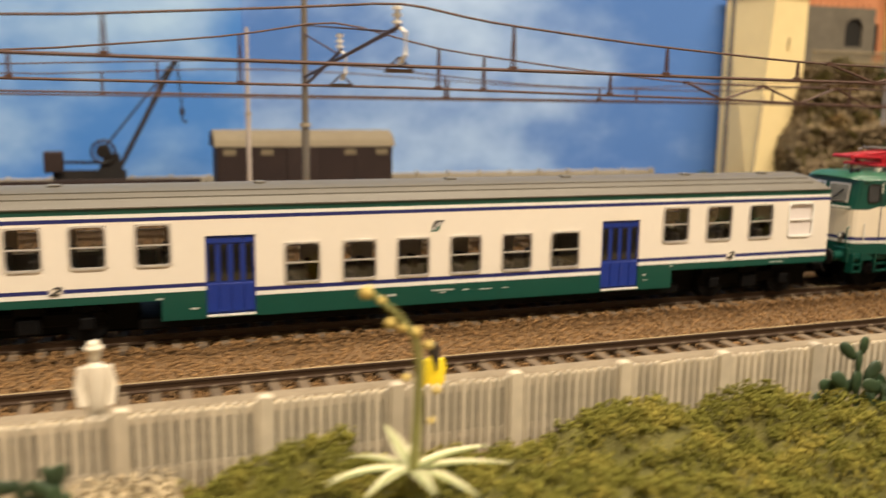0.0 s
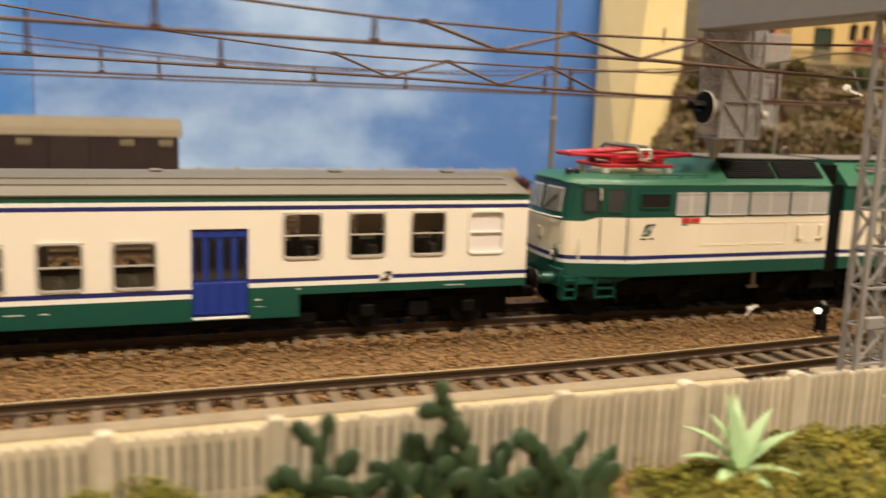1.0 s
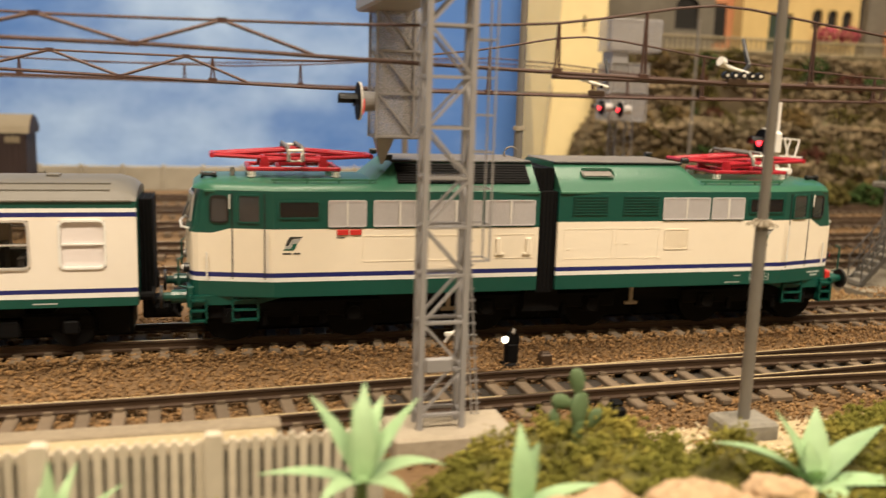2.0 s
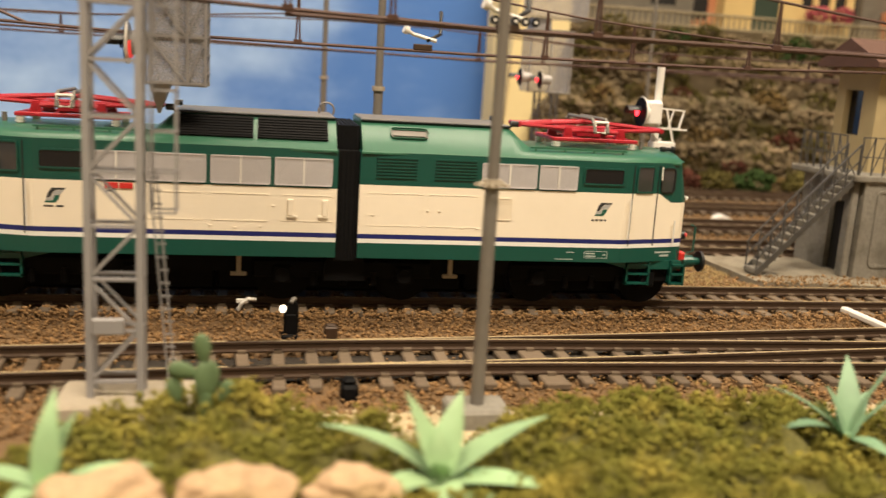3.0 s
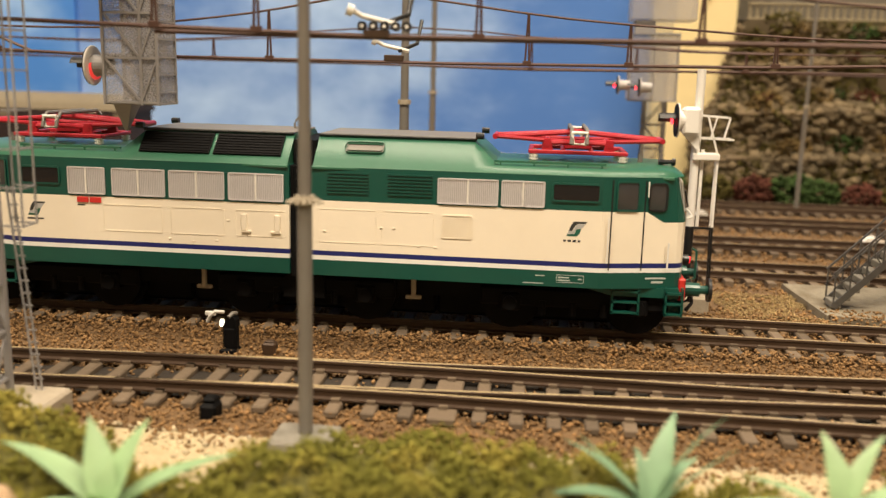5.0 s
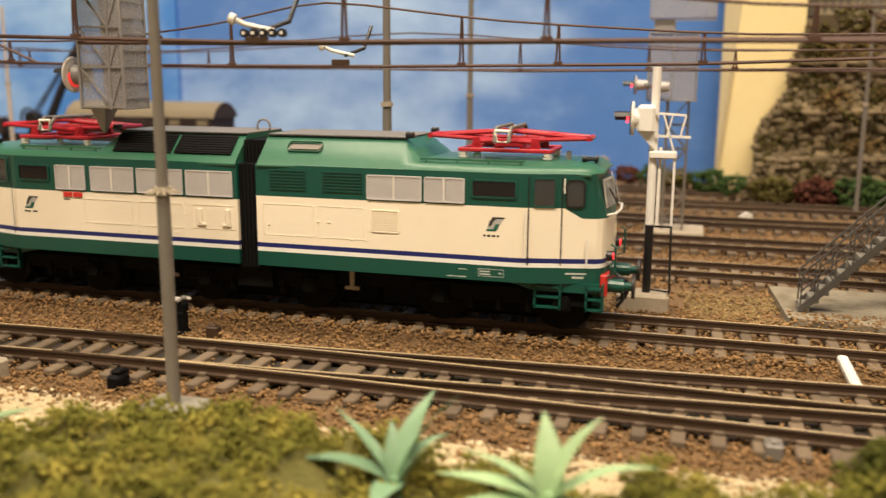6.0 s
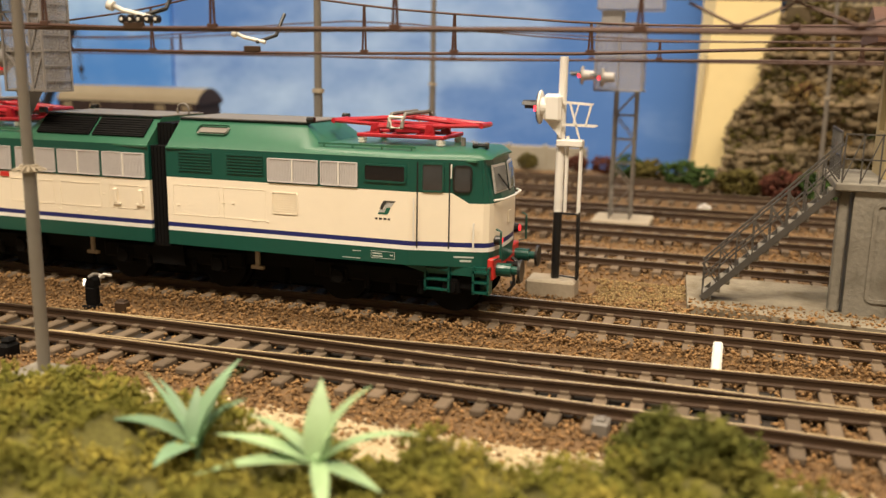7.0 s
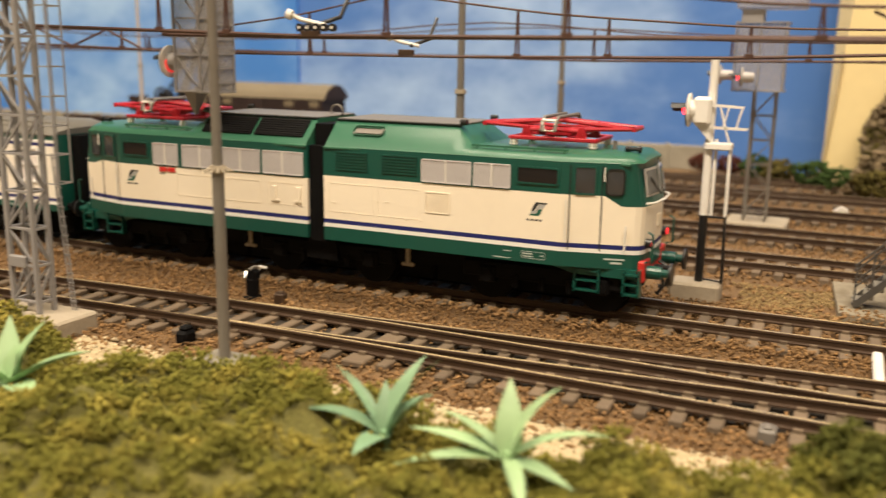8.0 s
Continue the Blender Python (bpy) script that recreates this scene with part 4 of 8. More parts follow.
    # steps and skirt below the cab
    for yy, sgn in ((0.0025, 1), (LW - 0.0025, -1)):
        for x0, x1 in ((0.0735, 0.0802), (0.0862, 0.0905)):
            g = Geo().box(x0, x1, min(yy + sgn * 0.0030, yy + sgn * 0.0034), max(yy + sgn * 0.0030, yy + sgn * 0.0034), 0.0060, 0.0130)
            step = part("cab_step", turned(g), GREEN, body, "green cab footsteps")
            for z in (0.0062, 0.0088, 0.0114):
                part("tread", turned(Geo().box(x0, x1, min(yy, yy + sgn * 0.0030), max(yy, yy + sgn * 0.0030), z, z + 0.0005)), GREEN, step)
            for x in (x0, x1 - 0.0004):
                part("step_cheek", turned(Geo().box(x, x + 0.0005, min(yy, yy + sgn * 0.0034), max(yy, yy + sgn * 0.0034), 0.0060, 0.0130)), GREEN, step)
    part("skirt", turned(Geo().prism([(0.0640, 0.0128), (0.0895, 0.0128), (0.0895, 0.0104), (0.0735, 0.0104)], 0.0032, LW - 0.0032, axis="y")), GREEN, body)

    # pantograph, folded down
    cx, z0 = 0.0640, 0.0436
    pan = part("pantograph", turned(Geo().box(cx - 0.0120, cx + 0.0120, 0.0094, 0.0106, z0, z0 + 0.0010, 0.0002)), RED, loco, "red folded pantograph on white insulators")
    part("base_beam", turned(Geo().box(cx - 0.0120, cx + 0.0120, 0.0254, 0.0266, z0, z0 + 0.0010, 0.0002)), RED, pan)
    for x in (cx - 0.0115, cx - 0.0035, cx + 0.0035, cx + 0.0115):
        part("cross_beam", turned(Geo().box(x - 0.0006, x + 0.0006, 0.0106, 0.0254, z0, z0 + 0.0009, 0.0002)), RED, pan)
    for x in (cx - 0.0108, cx + 0.0108):
        for yy in (0.0105, 0.0255):
            part("insulator", turned(Geo().tube([(x, yy, 0.0416), (x, yy, z0)], 0.0008, 10).disc((x, yy, 0.0422), (0, 0, 1), 0.0012, 0.0004, 10).disc((x, yy, 0.0429), (0, 0, 1), 0.0012, 0.0004, 10)), INSULATOR, pan)
    for x in (cx - 0.0075, cx + 0.0075):
        for yy in (0.0112, 0.0248):
            part("bracket", turned(Geo().prism([(x - 0.0014, z0 + 0.0008), (x + 0.0014, z0 + 0.0008), (x + 0.0008, z0 + 0.0036), (x - 0.0008, z0 + 0.0036)], yy - 0.0005, yy + 0.0005, axis="y")), RED, pan)
        part("torsion_tube", turned(Geo().tube([(x, 0.0105, z0 + 0.0026), (x, 0.0255, z0 + 0.0026)], 0.0008, 10)), RED, pan)
    for yy, inner in ((0.0112, 0.0140), (0.0248, 0.0220)):
        part("lower_arm", turned(Geo().tube([(cx + 0.0075, yy, z0 + 0.0026), (cx - 0.0205, inner, z0 + 0.0036)], 0.0006, 8, r1=0.0005)), RED, pan)
        part("lower_arm", turned(Geo().tube([(cx - 0.0075, yy, z0 + 0.0026), (cx + 0.0205, inner, z0 + 0.0036)], 0.0006, 8, r1=0.0005)), RED, pan)
        part("upper_arm", turned(Geo().tube([(cx - 0.0205, inner, z0 + 0.0036), (cx + 0.0010, 0.0150 if yy < 0.018 else 0.0210, z0 + 0.0052)], 0.0005, 8)), RED, pan)
        part("upper_arm", turned(Geo().tube([(cx + 0.0205, inner, z0 + 0.0036), (cx - 0.0010, 0.0150 if yy < 0.018 else 0.0210, z0 + 0.0052)], 0.0005, 8)), RED, pan)
    for s in (-1, 1):
        part("knuckle_tube", turned(Geo().tube([(cx + s * 0.0205, 0.0135, z0 + 0.0036), (cx + s * 0.0205, 0.0225, z0 + 0.0036)], 0.0007, 8)), RED, pan)
        part("cross_stay", turned(Geo().tube([(cx + s * 0.0205, 0.0140, z0 + 0.0037), (cx + s * 0.0020, 0.0210, z0 + 0.0052)], 0.0004, 6).tube([(cx + s * 0.0205, 0.0220, z0 + 0.0037), (cx + s * 0.0020, 0.0150, z0 + 0.0052)], 0.0004, 6)), RED, pan)
        head = [(cx + s * 0.0018, 0.0060, z0 + 0.0028), (cx + s * 0.0018, 0.0068, z0 + 0.0048), (cx + s * 0.0018, 0.0085, z0 + 0.0062), (cx + s * 0.0018, 0.0275, z0 + 0.0062), (cx + s * 0.0018, 0.0292, z0 + 0.0048), (cx + s * 0.0018, 0.0300, z0 + 0.0028)]
        part("contact_strip", turned(Geo().tube(head, 0.0005, 8)), STEEL_GREY, pan)
    for yy in (0.0066, 0.0294):
        part("horn_loop", turned(Geo().tube([(cx - 0.0018, yy, z0 + 0.0055), (cx - 0.0014, yy, z0 + 0.0028), (cx + 0.0014, yy, z0 + 0.0028), (cx + 0.0018, yy, z0 + 0.0055), (cx - 0.0018, yy, z0 + 0.0055)], 0.00045, 8)), INSULATOR, pan, "white contact horn")
    part("spring_box", turned(Geo().box(cx - 0.0035, cx + 0.0035, 0.0150, 0.0210, z0 + 0.0008, z0 + 0.0028, 0.0004)), RED, pan)
    return body


TAIL = glow("red_tail_lamp", (1.0, 0.03, 0.04), 1.2)
half_body(False)
half_body(True)
bel = part("bellows", Geo().prism([(0.0012, 0.0115), (LW - 0.0012, 0.0115), (LW - 0.0012, 0.0392), (LW - 0.0046, 0.0392), (LW - 0.0046, 0.0452), (0.0046, 0.0452), (0.0046, 0.0392), (0.0012, 0.0392)], -0.0055, 0.0), RUBBER, loco, "black rubber bellows between the halves")
for k in range(5):
    x = -0.0054 + k * 0.0011
    part("fold", Geo().prism([(0.0010, 0.0118), (LW - 0.0010, 0.0118), (LW - 0.0010, 0.0394), (LW - 0.0044, 0.0394), (LW - 0.0044, 0.0454), (0.0044, 0.0454), (0.0044, 0.0394), (0.0010, 0.0394)], x, x + 0.0008), RUBBER, bel)
part("bellows_foot", Geo().prism([(-0.0080, 0.0060), (0.0026, 0.0060), (0.0022, 0.0112), (0.0002, 0.0140), (-0.0056, 0.0140), (-0.0076, 0.0112)], 0.0030, LW - 0.0030, axis="y"), BLACK, loco, "black saddle under the bellows")
part("lifting_ring", Geo().tube([(-0.0075 + 0.0020 * math.cos(a), 0.0200, 0.0480 + 0.0020 * math.sin(a)) for a in np.linspace(-0.6, 3.74, 12)], 0.0003, 6), STEEL_GREY, loco)
part("underframe", Geo().box(-0.0900, 0.0845, 0.0060, 0.0300, 0.0075, 0.0130), BLACK, loco)
for x0, x1 in ((-0.0860, -0.0350), (-0.0348, 0.0300), (0.0302, 0.0800)):
    part("gear_case", Geo().box(x0, x1, 0.0115, 0.0245, 0.0012, 0.0080, 0.0008), BLACK, loco)
for xc in (-0.0700, -0.00275, 0.0645):
    g = Geo()
    for yy in (0.0045, 0.0300):
        g.box(xc - 0.0230, xc + 0.0230, yy, yy + 0.0015, 0.0062, 0.0110, 0.0006)
        for dx in (-0.0155, 0.0155):
            g.box(xc + dx - 0.0026, xc + dx + 0.0026, yy - 0.0008, yy + 0.0020, 0.0050, 0.0098, 0.0006)
            g.disc((xc + dx, yy - 0.0014, 0.0072), (0, 1, 0), 0.0018, 0.0032, 12)
        for dx in (-0.0075, 0.0, 0.0075):
            g.tube([(xc + dx, yy + 0.0004, 0.0045), (xc + dx, yy + 0.0004, 0.0080)], 0.0010, 8)
    b = part("bogie", g, BLACK, loco)
    for dx in (-0.0155, 0.0155):
        wheelset(b, xc + dx, TRACK1_Y, 0.0070)
for x in (-0.0290, 0.0250):
    part("sand_pipe", Geo().box(x - 0.0006, x + 0.0006, 0.0036, 0.0046, 0.0075, 0.0120, 0.0002).box(x - 0.0020, x + 0.0020, 0.0036, 0.0046, 0.0068, 0.0078, 0.0002), PALE_CONCRETE, loco, "cream-painted sand pipe bracket")

# coupling block, added black to stand for the shadowed gap before the locomotive too
part("coupling", Geo().box(-0.1080, -0.0985, 0.0150, 0.0210, 0.0045, 0.0100, 0.0005).box(-0.1050, -0.1010, 0.0120, 0.0240, 0.0060, 0.0085, 0.0005), BLACK, coach, "black close coupling that also stands for shade in the gap")


# ---- painted sky backdrop ----
def sky_material(name, deep, pale, cloud_bias, axis, ramp):
    """Painted sky: blue that fades to pale clouds, paler towards one end of an axis (from, to, gain at each)."""
    m = bpy.data.materials.new(name)
    m.use_nodes = True
    n, l = m.node_tree.nodes, m.node_tree.links
    b = n["Principled BSDF"]
    b.inputs["Roughness"].default_value = 0.85
    b.inputs["Specular IOR Level"].default_value = 0.1
    co = n.new("ShaderNodeTexCoord")
    mp = n.new("ShaderNodeMapping")
    mp.inputs["Scale"].default_value = (1, 1, 1.7)
    l.new(co.outputs["Object"], mp.inputs["Vector"])
    big = n.new("ShaderNodeTexNoise")
    big.inputs["Scale"].default_value, big.inputs["Detail"].default_value, big.inputs["Roughness"].default_value = 9, 5, 0.55
    l.new(mp.outputs[0], big.inputs["Vector"])
    xyz = n.new("ShaderNodeSeparateXYZ")
    l.new(co.outputs["Object"], xyz.inputs[0])
    thin = n.new("ShaderNodeMapRange")
    thin.interpolation_type = "SMOOTHSTEP"
    for key, value in zip(("From Min", "From Max", "To Min", "To Max"), ramp):
        thin.inputs[key].default_value = value
    l.new(xyz.outputs[axis], thin.inputs["Value"])
    add = n.new("ShaderNodeMath")
    l.new(big.outputs["Fac"], add.inputs[0])
    l.new(thin.outputs["Result"], add.inputs[1])
    rmp = n.new("ShaderNodeMapRange")
    rmp.interpolation_type = "SMOOTHSTEP"
    rmp.inputs["From Min"].default_value, rmp.inputs["From Max"].default_value = cloud_bias - 0.03, cloud_bias + 0.46
    l.new(add.outputs[0], rmp.inputs["Value"])
    mix = n.new("ShaderNodeMix")
    mix.data_type = "RGBA"
    mix.inputs["A"].default_value, mix.inputs["B"].default_value = (*deep, 1), (*pale, 1)
    l.new(rmp.outputs["Result"], mix.inputs["Factor"])
    l.new(mix.outputs["Result"], b.inputs["Base Color"])
    return m


SKY_MAIN = sky_material("painted_sky", (0.088, 0.210, 0.58), (0.46, 0.66, 1.0), 0.37, "X", (-0.09, 0.08, 0.08, -0.15))
SKY_LEFT = sky_material("painted_sky_deep", (0.075, 0.240, 0.69), (0.44, 0.67, 1.0), 0.37, "Z", (0.03, 0.12, -0.05, 0.05))
solid("sky_backdrop", Geo().box(-0.2640, 0.74, 0.3880, 0.3910, -0.0042, 0.42), SKY_MAIN, "blue painted sky panel with pale clouds", "backdrop", "structure")
solid("sky_backdrop", Geo().box(-0.72, -0.2645, 0.3850, 0.3905, -0.0042, 0.42), SKY_LEFT, "deeper blue painted sky panel", "backdrop", "structure")


# ---- catenary: masts, brackets, wires ----
def mast(x, y, top, r, label, collar=None, arms=(), block=-0.0018, teeth=False, paint=STEEL_GREY):
    """A tubular overhead-line mast on a concrete block of a given top, with bracket arms (z, y_end)."""
    t = thing("catenary_mast", (x, y, -0.0042), label, "catenary mast", "overhead line masts")
    part("pole", Geo().tube([(x, y, -0.003), (x, y, (collar or 0.03))], r, 14).tube([(x, y, (collar or 0.03)), (x, y, top)], r * 0.84, 14, r1=r * 0.75), paint, t, smooth=True)
    if block > -0.004:
        part("concrete_block", Geo().box(x - 0.0058, x + 0.0058, y - 0.0045, y + 0.0045, -0.0045, block, 0.0006), CONCRETE, t)
    if collar:
        part("collar", Geo().tube([(x, y, collar - 0.0006), (x, y, collar + 0.0008)], r * 1.35, 14), PALE_CONCRETE, t)
        if teeth:
            for k in range(14):
                a = 2 * math.pi * k / 14
                part("spike", Geo().tube([(x + r * 1.2 * math.cos(a), y + r * 1.2 * math.sin(a), collar + 0.0004), (x + r * 2.5 * math.cos(a), y + r * 2.5 * math.sin(a), collar - 0.0004)], 0.0002, 5), PALE_CONCRETE, t)
    for z, ye in arms:
        s = 1 if ye > y else -1
        arm = part("bracket_arm", Geo().tube([(x, y, z), (x, ye, z + 0.010)], 0.00055, 8), WIRE, t, "dark sloping bracket arm")
        part("bracket_stay", Geo().tube([(x, y, z + 0.018), (x, ye - s * 0.004, z + 0.009)], 0.0003, 6), WIRE, arm)
        part("insulator", Geo().tube([(x, ye - s * 0.002, z + 0.0098), (x, ye - s * 0.002, z + 0.0150)], 0.0006, 8).disc((x, ye - s * 0.002, z + 0.0108), (0, 0, 1), 0.0011, 0.0006, 10).disc((x, ye - s * 0.002, z + 0.0124), (0, 0, 1), 0.0011, 0.0006, 10).disc((x, ye - s * 0.002, z + 0.0140), (0, 0, 1), 0.0011, 0.0006, 10), INSULATOR, arm, "white ribbed insulator")
        part("registration_arm", Geo().tube([(x, ye + s * 0.001, z + 0.0095), (x + 0.0006, ye + s * 0.003, z + 0.0085), (x + 0.0006, ye + s * 0.003, z + 0.0035), (x, ye + s * 0.0005, z + 0.0015)], 0.0005, 8), INSULATOR, arm)
        part("drop_bracket", Geo().bar((x - 0.0030, ye, z + 0.0002), (x, ye, z + 0.0030), 0.0005).bar((x + 0.0030, ye, z + 0.0002), (x, ye, z + 0.0030), 0.0005).box(x - 0.0034, x + 0.0034, ye - 0.0006, ye + 0.0006, z - 0.0006, z + 0.0003), RUST, arm, "rusty wire clamp")
    return t


mast(0.0163, -0.0668, 0.150, 0.00125, "grey tubular mast on a concrete block beside the near track", collar=0.0412, block=0.0002, teeth=True)
mast(0.0120, 0.0690, 0.150, 0.00150, "grey tubular mast behind the train", collar=0.0530)
mast(0.0035, 0.2128, 0.150, 0.00150, "grey tubular mast in the yard", collar=0.0530)
mast(-0.2800, 0.0760, 0.150, 0.00140, "grey tubular mast behind the coach with bracket arms", collar=0.0560, arms=((0.0730, -0.0420), (0.0700, 0.0180)))
mast(-0.2808, 0.2310, 0.1000, 0.00125, "thin pale mast in the yard", collar=0.0560, paint=PALE_MAST)
mast(0.1860, 0.2560, 0.110, 0.00110, "thin grey mast before the rock wall", collar=0.0500)

# registration gear hanging from the wires above the near mast and behind
for (x, y, z) in ((0.0238, -0.0420, 0.0690), (0.0172, 0.0180, 0.0655)):
    t = thing("wire_clamp", (x, y, z), "row of dark clamps with a white insulator on the contact wire", "wire clamp", "clamps on the wires")
    for k in range(5 if y < 0 else 0):
        g = Geo().tube([(x - 0.0030 + k * 0.0021, y - 0.0005, z + 0.0016), (x - 0.0030 + k * 0.0021, y + 0.0005, z + 0.0016)], 0.0009, 10)
        cl = part("clamp", g, BLACK_PAINT, t)
        part("bolt", Geo().disc((x - 0.0030 + k * 0.0021, y - 0.0005, z + 0.0016), (0, -1, 0), 0.00035, 0.0002, 8), INSULATOR, cl)
    part("rusty_plate", Geo().box(x - 0.0028, x + 0.0022, y - 0.0005, y + 0.0005, z - 0.0006, z + 0.0010, 0.0002), RUST, t)
    part("insulator_rod", Geo().tube([(x - 0.0052, y - 0.001, z + 0.0046), (x - 0.0030, y, z + 0.0034), (x + 0.0034, y + 0.0008, z + 0.0020)], 0.0005, 8).disc((x - 0.0056, y - 0.0012, z + 0.0046), (1, 0.2, -0.4), 0.0011, 0.0012, 12), INSULATOR, t, "white insulator rod")
    part("steady_arm", Geo().tube([(x + 0.0010, y, z + 0.0020), (x + 0.0050, y + 0.004, z + 0.0040), (x + 0.0056, y + 0.008, z + 0.0100)], 0.0005, 8), BLACK_PAINT, t)


def lerp_z(pts, x):
    for (xa, za), (xb, zb) in zip(pts[:-1], pts[1:]):
        if xa <= x <= xb:
            k = (x - xa) / (xb - xa)
            return za + (zb - za) * k
    return pts[-1][1]


def catenary(y, contact, messenger, label, r, droppers, zig=()):
    """Contact wire, messenger wire, droppers and a zigzag stretch, over one track."""
    t = thing("overhead_wire", (contact[0][0], y, contact[0][1]), label, "overhead wire", "overhead wires")
    part("contact_wire", Geo().tube([(x, y, z) for x, z in contact], r, 8), WIRE, t)
    fine = []
    for (xa, za), (xb, zb) in zip(messenger[:-1], messenger[1:]):
        for k in range(4):
            fine.append((xa + (xb - xa) * k / 4, za + (zb - za) * k / 4))
    fine.append(messenger[-1])
    sm = [fine[0]] + [((fine[i - 1][0] + fine[i][0] * 2 + fine[i + 1][0]) / 4, (fine[i - 1][1] + fine[i][1] * 2 + fine[i + 1][1]) / 4) for i in range(1, len(fine) - 1)] + [fine[-1]]
    part("messenger_wire", Geo().tube([(x, y, z) for x, z in sm], r * 0.7, 8), WIRE, t)
    for x in droppers:
        zc, zm = lerp_z(contact, x), lerp_z(sm, x)
        g = Geo().tube([(x, y, zc), (x + 0.0004, y, zm)], 0.00028, 6).tube([(x + 0.0010, y, zc), (x + 0.0006, y, zm)], 0.00028, 6)
        g.box(x - 0.0006, x + 0.0016, y - 0.0005, y + 0.0005, zc - 0.0003, zc + 0.0009, 0.0001)
        part("dropper", g, WIRE, t)
    for a, b in zip(zig[:-1], zig[1:]):
        pa = (a[0], y, lerp_z(sm, a[0]) if a[1] else lerp_z(contact, a[0]))
        pb = (b[0], y, lerp_z(sm, b[0]) if b[1] else lerp_z(contact, b[0]))
        part("brace", Geo().tube([pa, pb], 0.0004, 6).box(pa[0] - 0.0010, pa[0] + 0.0010, y - 0.0005, y + 0.0005, pa[2] - 0.0005, pa[2] + 0.0005), WIRE, t)
    return t


CONTACT_A = [(-0.62, 0.0760), (-0.364, 0.0748), (-0.281, 0.0740), (-0.195, 0.0730), (-0.10, 0.0722), (-0.05, 0.0706), (0.02, 0.0688), (0.10, 0.0688), (0.20, 0.0682), (0.62, 0.0680)]
MESS_A = [(-0.62, 0.0900), (-0.48, 0.0820), (-0.364, 0.0818), (-0.307, 0.0860), (-0.279, 0.0884), (-0.258, 0.0848), (-0.216, 0.0809), (-0.165, 0.0777), (-0.120, 0.0768), (-0.060, 0.0776), (-0.020, 0.0796), (0.0175, 0.0860), (0.050, 0.0820), (0.120, 0.0745), (0.175, 0.0735), (0.30, 0.0760), (0.62, 0.0900)]
catenary(-0.0420, CONTACT_A, MESS_A, "brown contact and messenger wires over the near track", 0.00042, (-0.345, -0.2515, -0.208, -0.166, -0.020, 0.0000, 0.042, 0.082, 0.128, 0.2), [(-0.155, 1), (-0.138, 0), (-0.121, 1), (-0.104, 0), (-0.088, 1), (-0.070, 0)])
for xa, xb in ((0.1365, 0.1447), (0.1447, 0.1540), (0.1540, 0.1640), (0.1640, 0.1745)):
    up = xa in (0.1365, 0.1540)
    part("brace", Geo().tube([(xa, -0.0415, 0.0735 if up else 0.0695), (xb, -0.0415, 0.0695 if up else 0.0735)], 0.0003, 6).box(xb - 0.0008, xb + 0.0008, -0.0420, -0.0410, 0.0692, 0.0700, 0.0002), WIRE, bpy.data.objects["overhead_wire"])
part("second_wire", Geo().tube([(-0.02, -0.0405, 0.0690), (0.03, -0.0405, 0.0686), (0.12, -0.0408, 0.0689), (0.62, -0.0410, 0.0690)], 0.0005, 8), WIRE, bpy.data.objects["overhead_wire"])
CONTACT_B = [(-0.62, 0.0710), (-0.372, 0.0702), (-0.263, 0.0695), (-0.143, 0.0672), (-0.062, 0.0648), (0.03, 0.0647), (0.107, 0.0655), (0.157, 0.0672), (0.62, 0.0690)]
MESS_B = [(-0.62, 0.0860), (-0.45, 0.0760), (-0.372, 0.0770), (-0.313, 0.0828), (-0.282, 0.0886), (-0.250, 0.0812), (-0.205, 0.0764), (-0.160, 0.0726), (-0.120, 0.0719), (-0.060, 0.0715), (-0.02, 0.0760), (0.0120, 0.0820), (0.060, 0.0760), (0.120, 0.0722), (0.20, 0.0725), (0.62, 0.0860)]
catenary(0.0180, CONTACT_B, MESS_B, "brown contact and messenger wires over the train", 0.00040, (-0.37, -0.31, -0.25, -0.235, -0.19, -0.09, -0.045, -0.016, 0.05, 0.075, 0.11, 0.2), [(-0.160, 1), (-0.145, 0), (-0.128, 1), (-0.112, 0), (-0.096, 1), (-0.08, 0)])
CONTACT_C = [(-0.62, 0.0675), (-0.24, 0.0662), (-0.10, 0.0658), (0.05, 0.0640), (0.144, 0.0652), (0.62, 0.0660)]
MESS_C = [(-0.62, 0.0850), (-0.42, 0.0740), (-0.281, 0.0800), (-0.18, 0.0715), (-0.08, 0.0705), (0.012, 0.0780), (0.10, 0.0705), (0.20, 0.0715), (0.62, 0.0850)]
catenary(0.0965, CONTACT_C, MESS_C, "brown contact and messenger wires over the yard", 0.00038, (-0.40, -0.33, -0.22, -0.15, -0.06, 0.05, 0.12, 0.18))
catenary(0.1485, [(-0.62, 0.0655), (0.05, 0.0650), (0.62, 0.0650)], [(-0.62, 0.084), (-0.40, 0.072), (-0.281, 0.078), (-0.13, 0.0705), (0.012, 0.078), (0.15, 0.071), (0.62, 0.084)], "thin brown wires over the far yard track", 0.0004, (-0.35, -0.20, -0.10, 0.09))


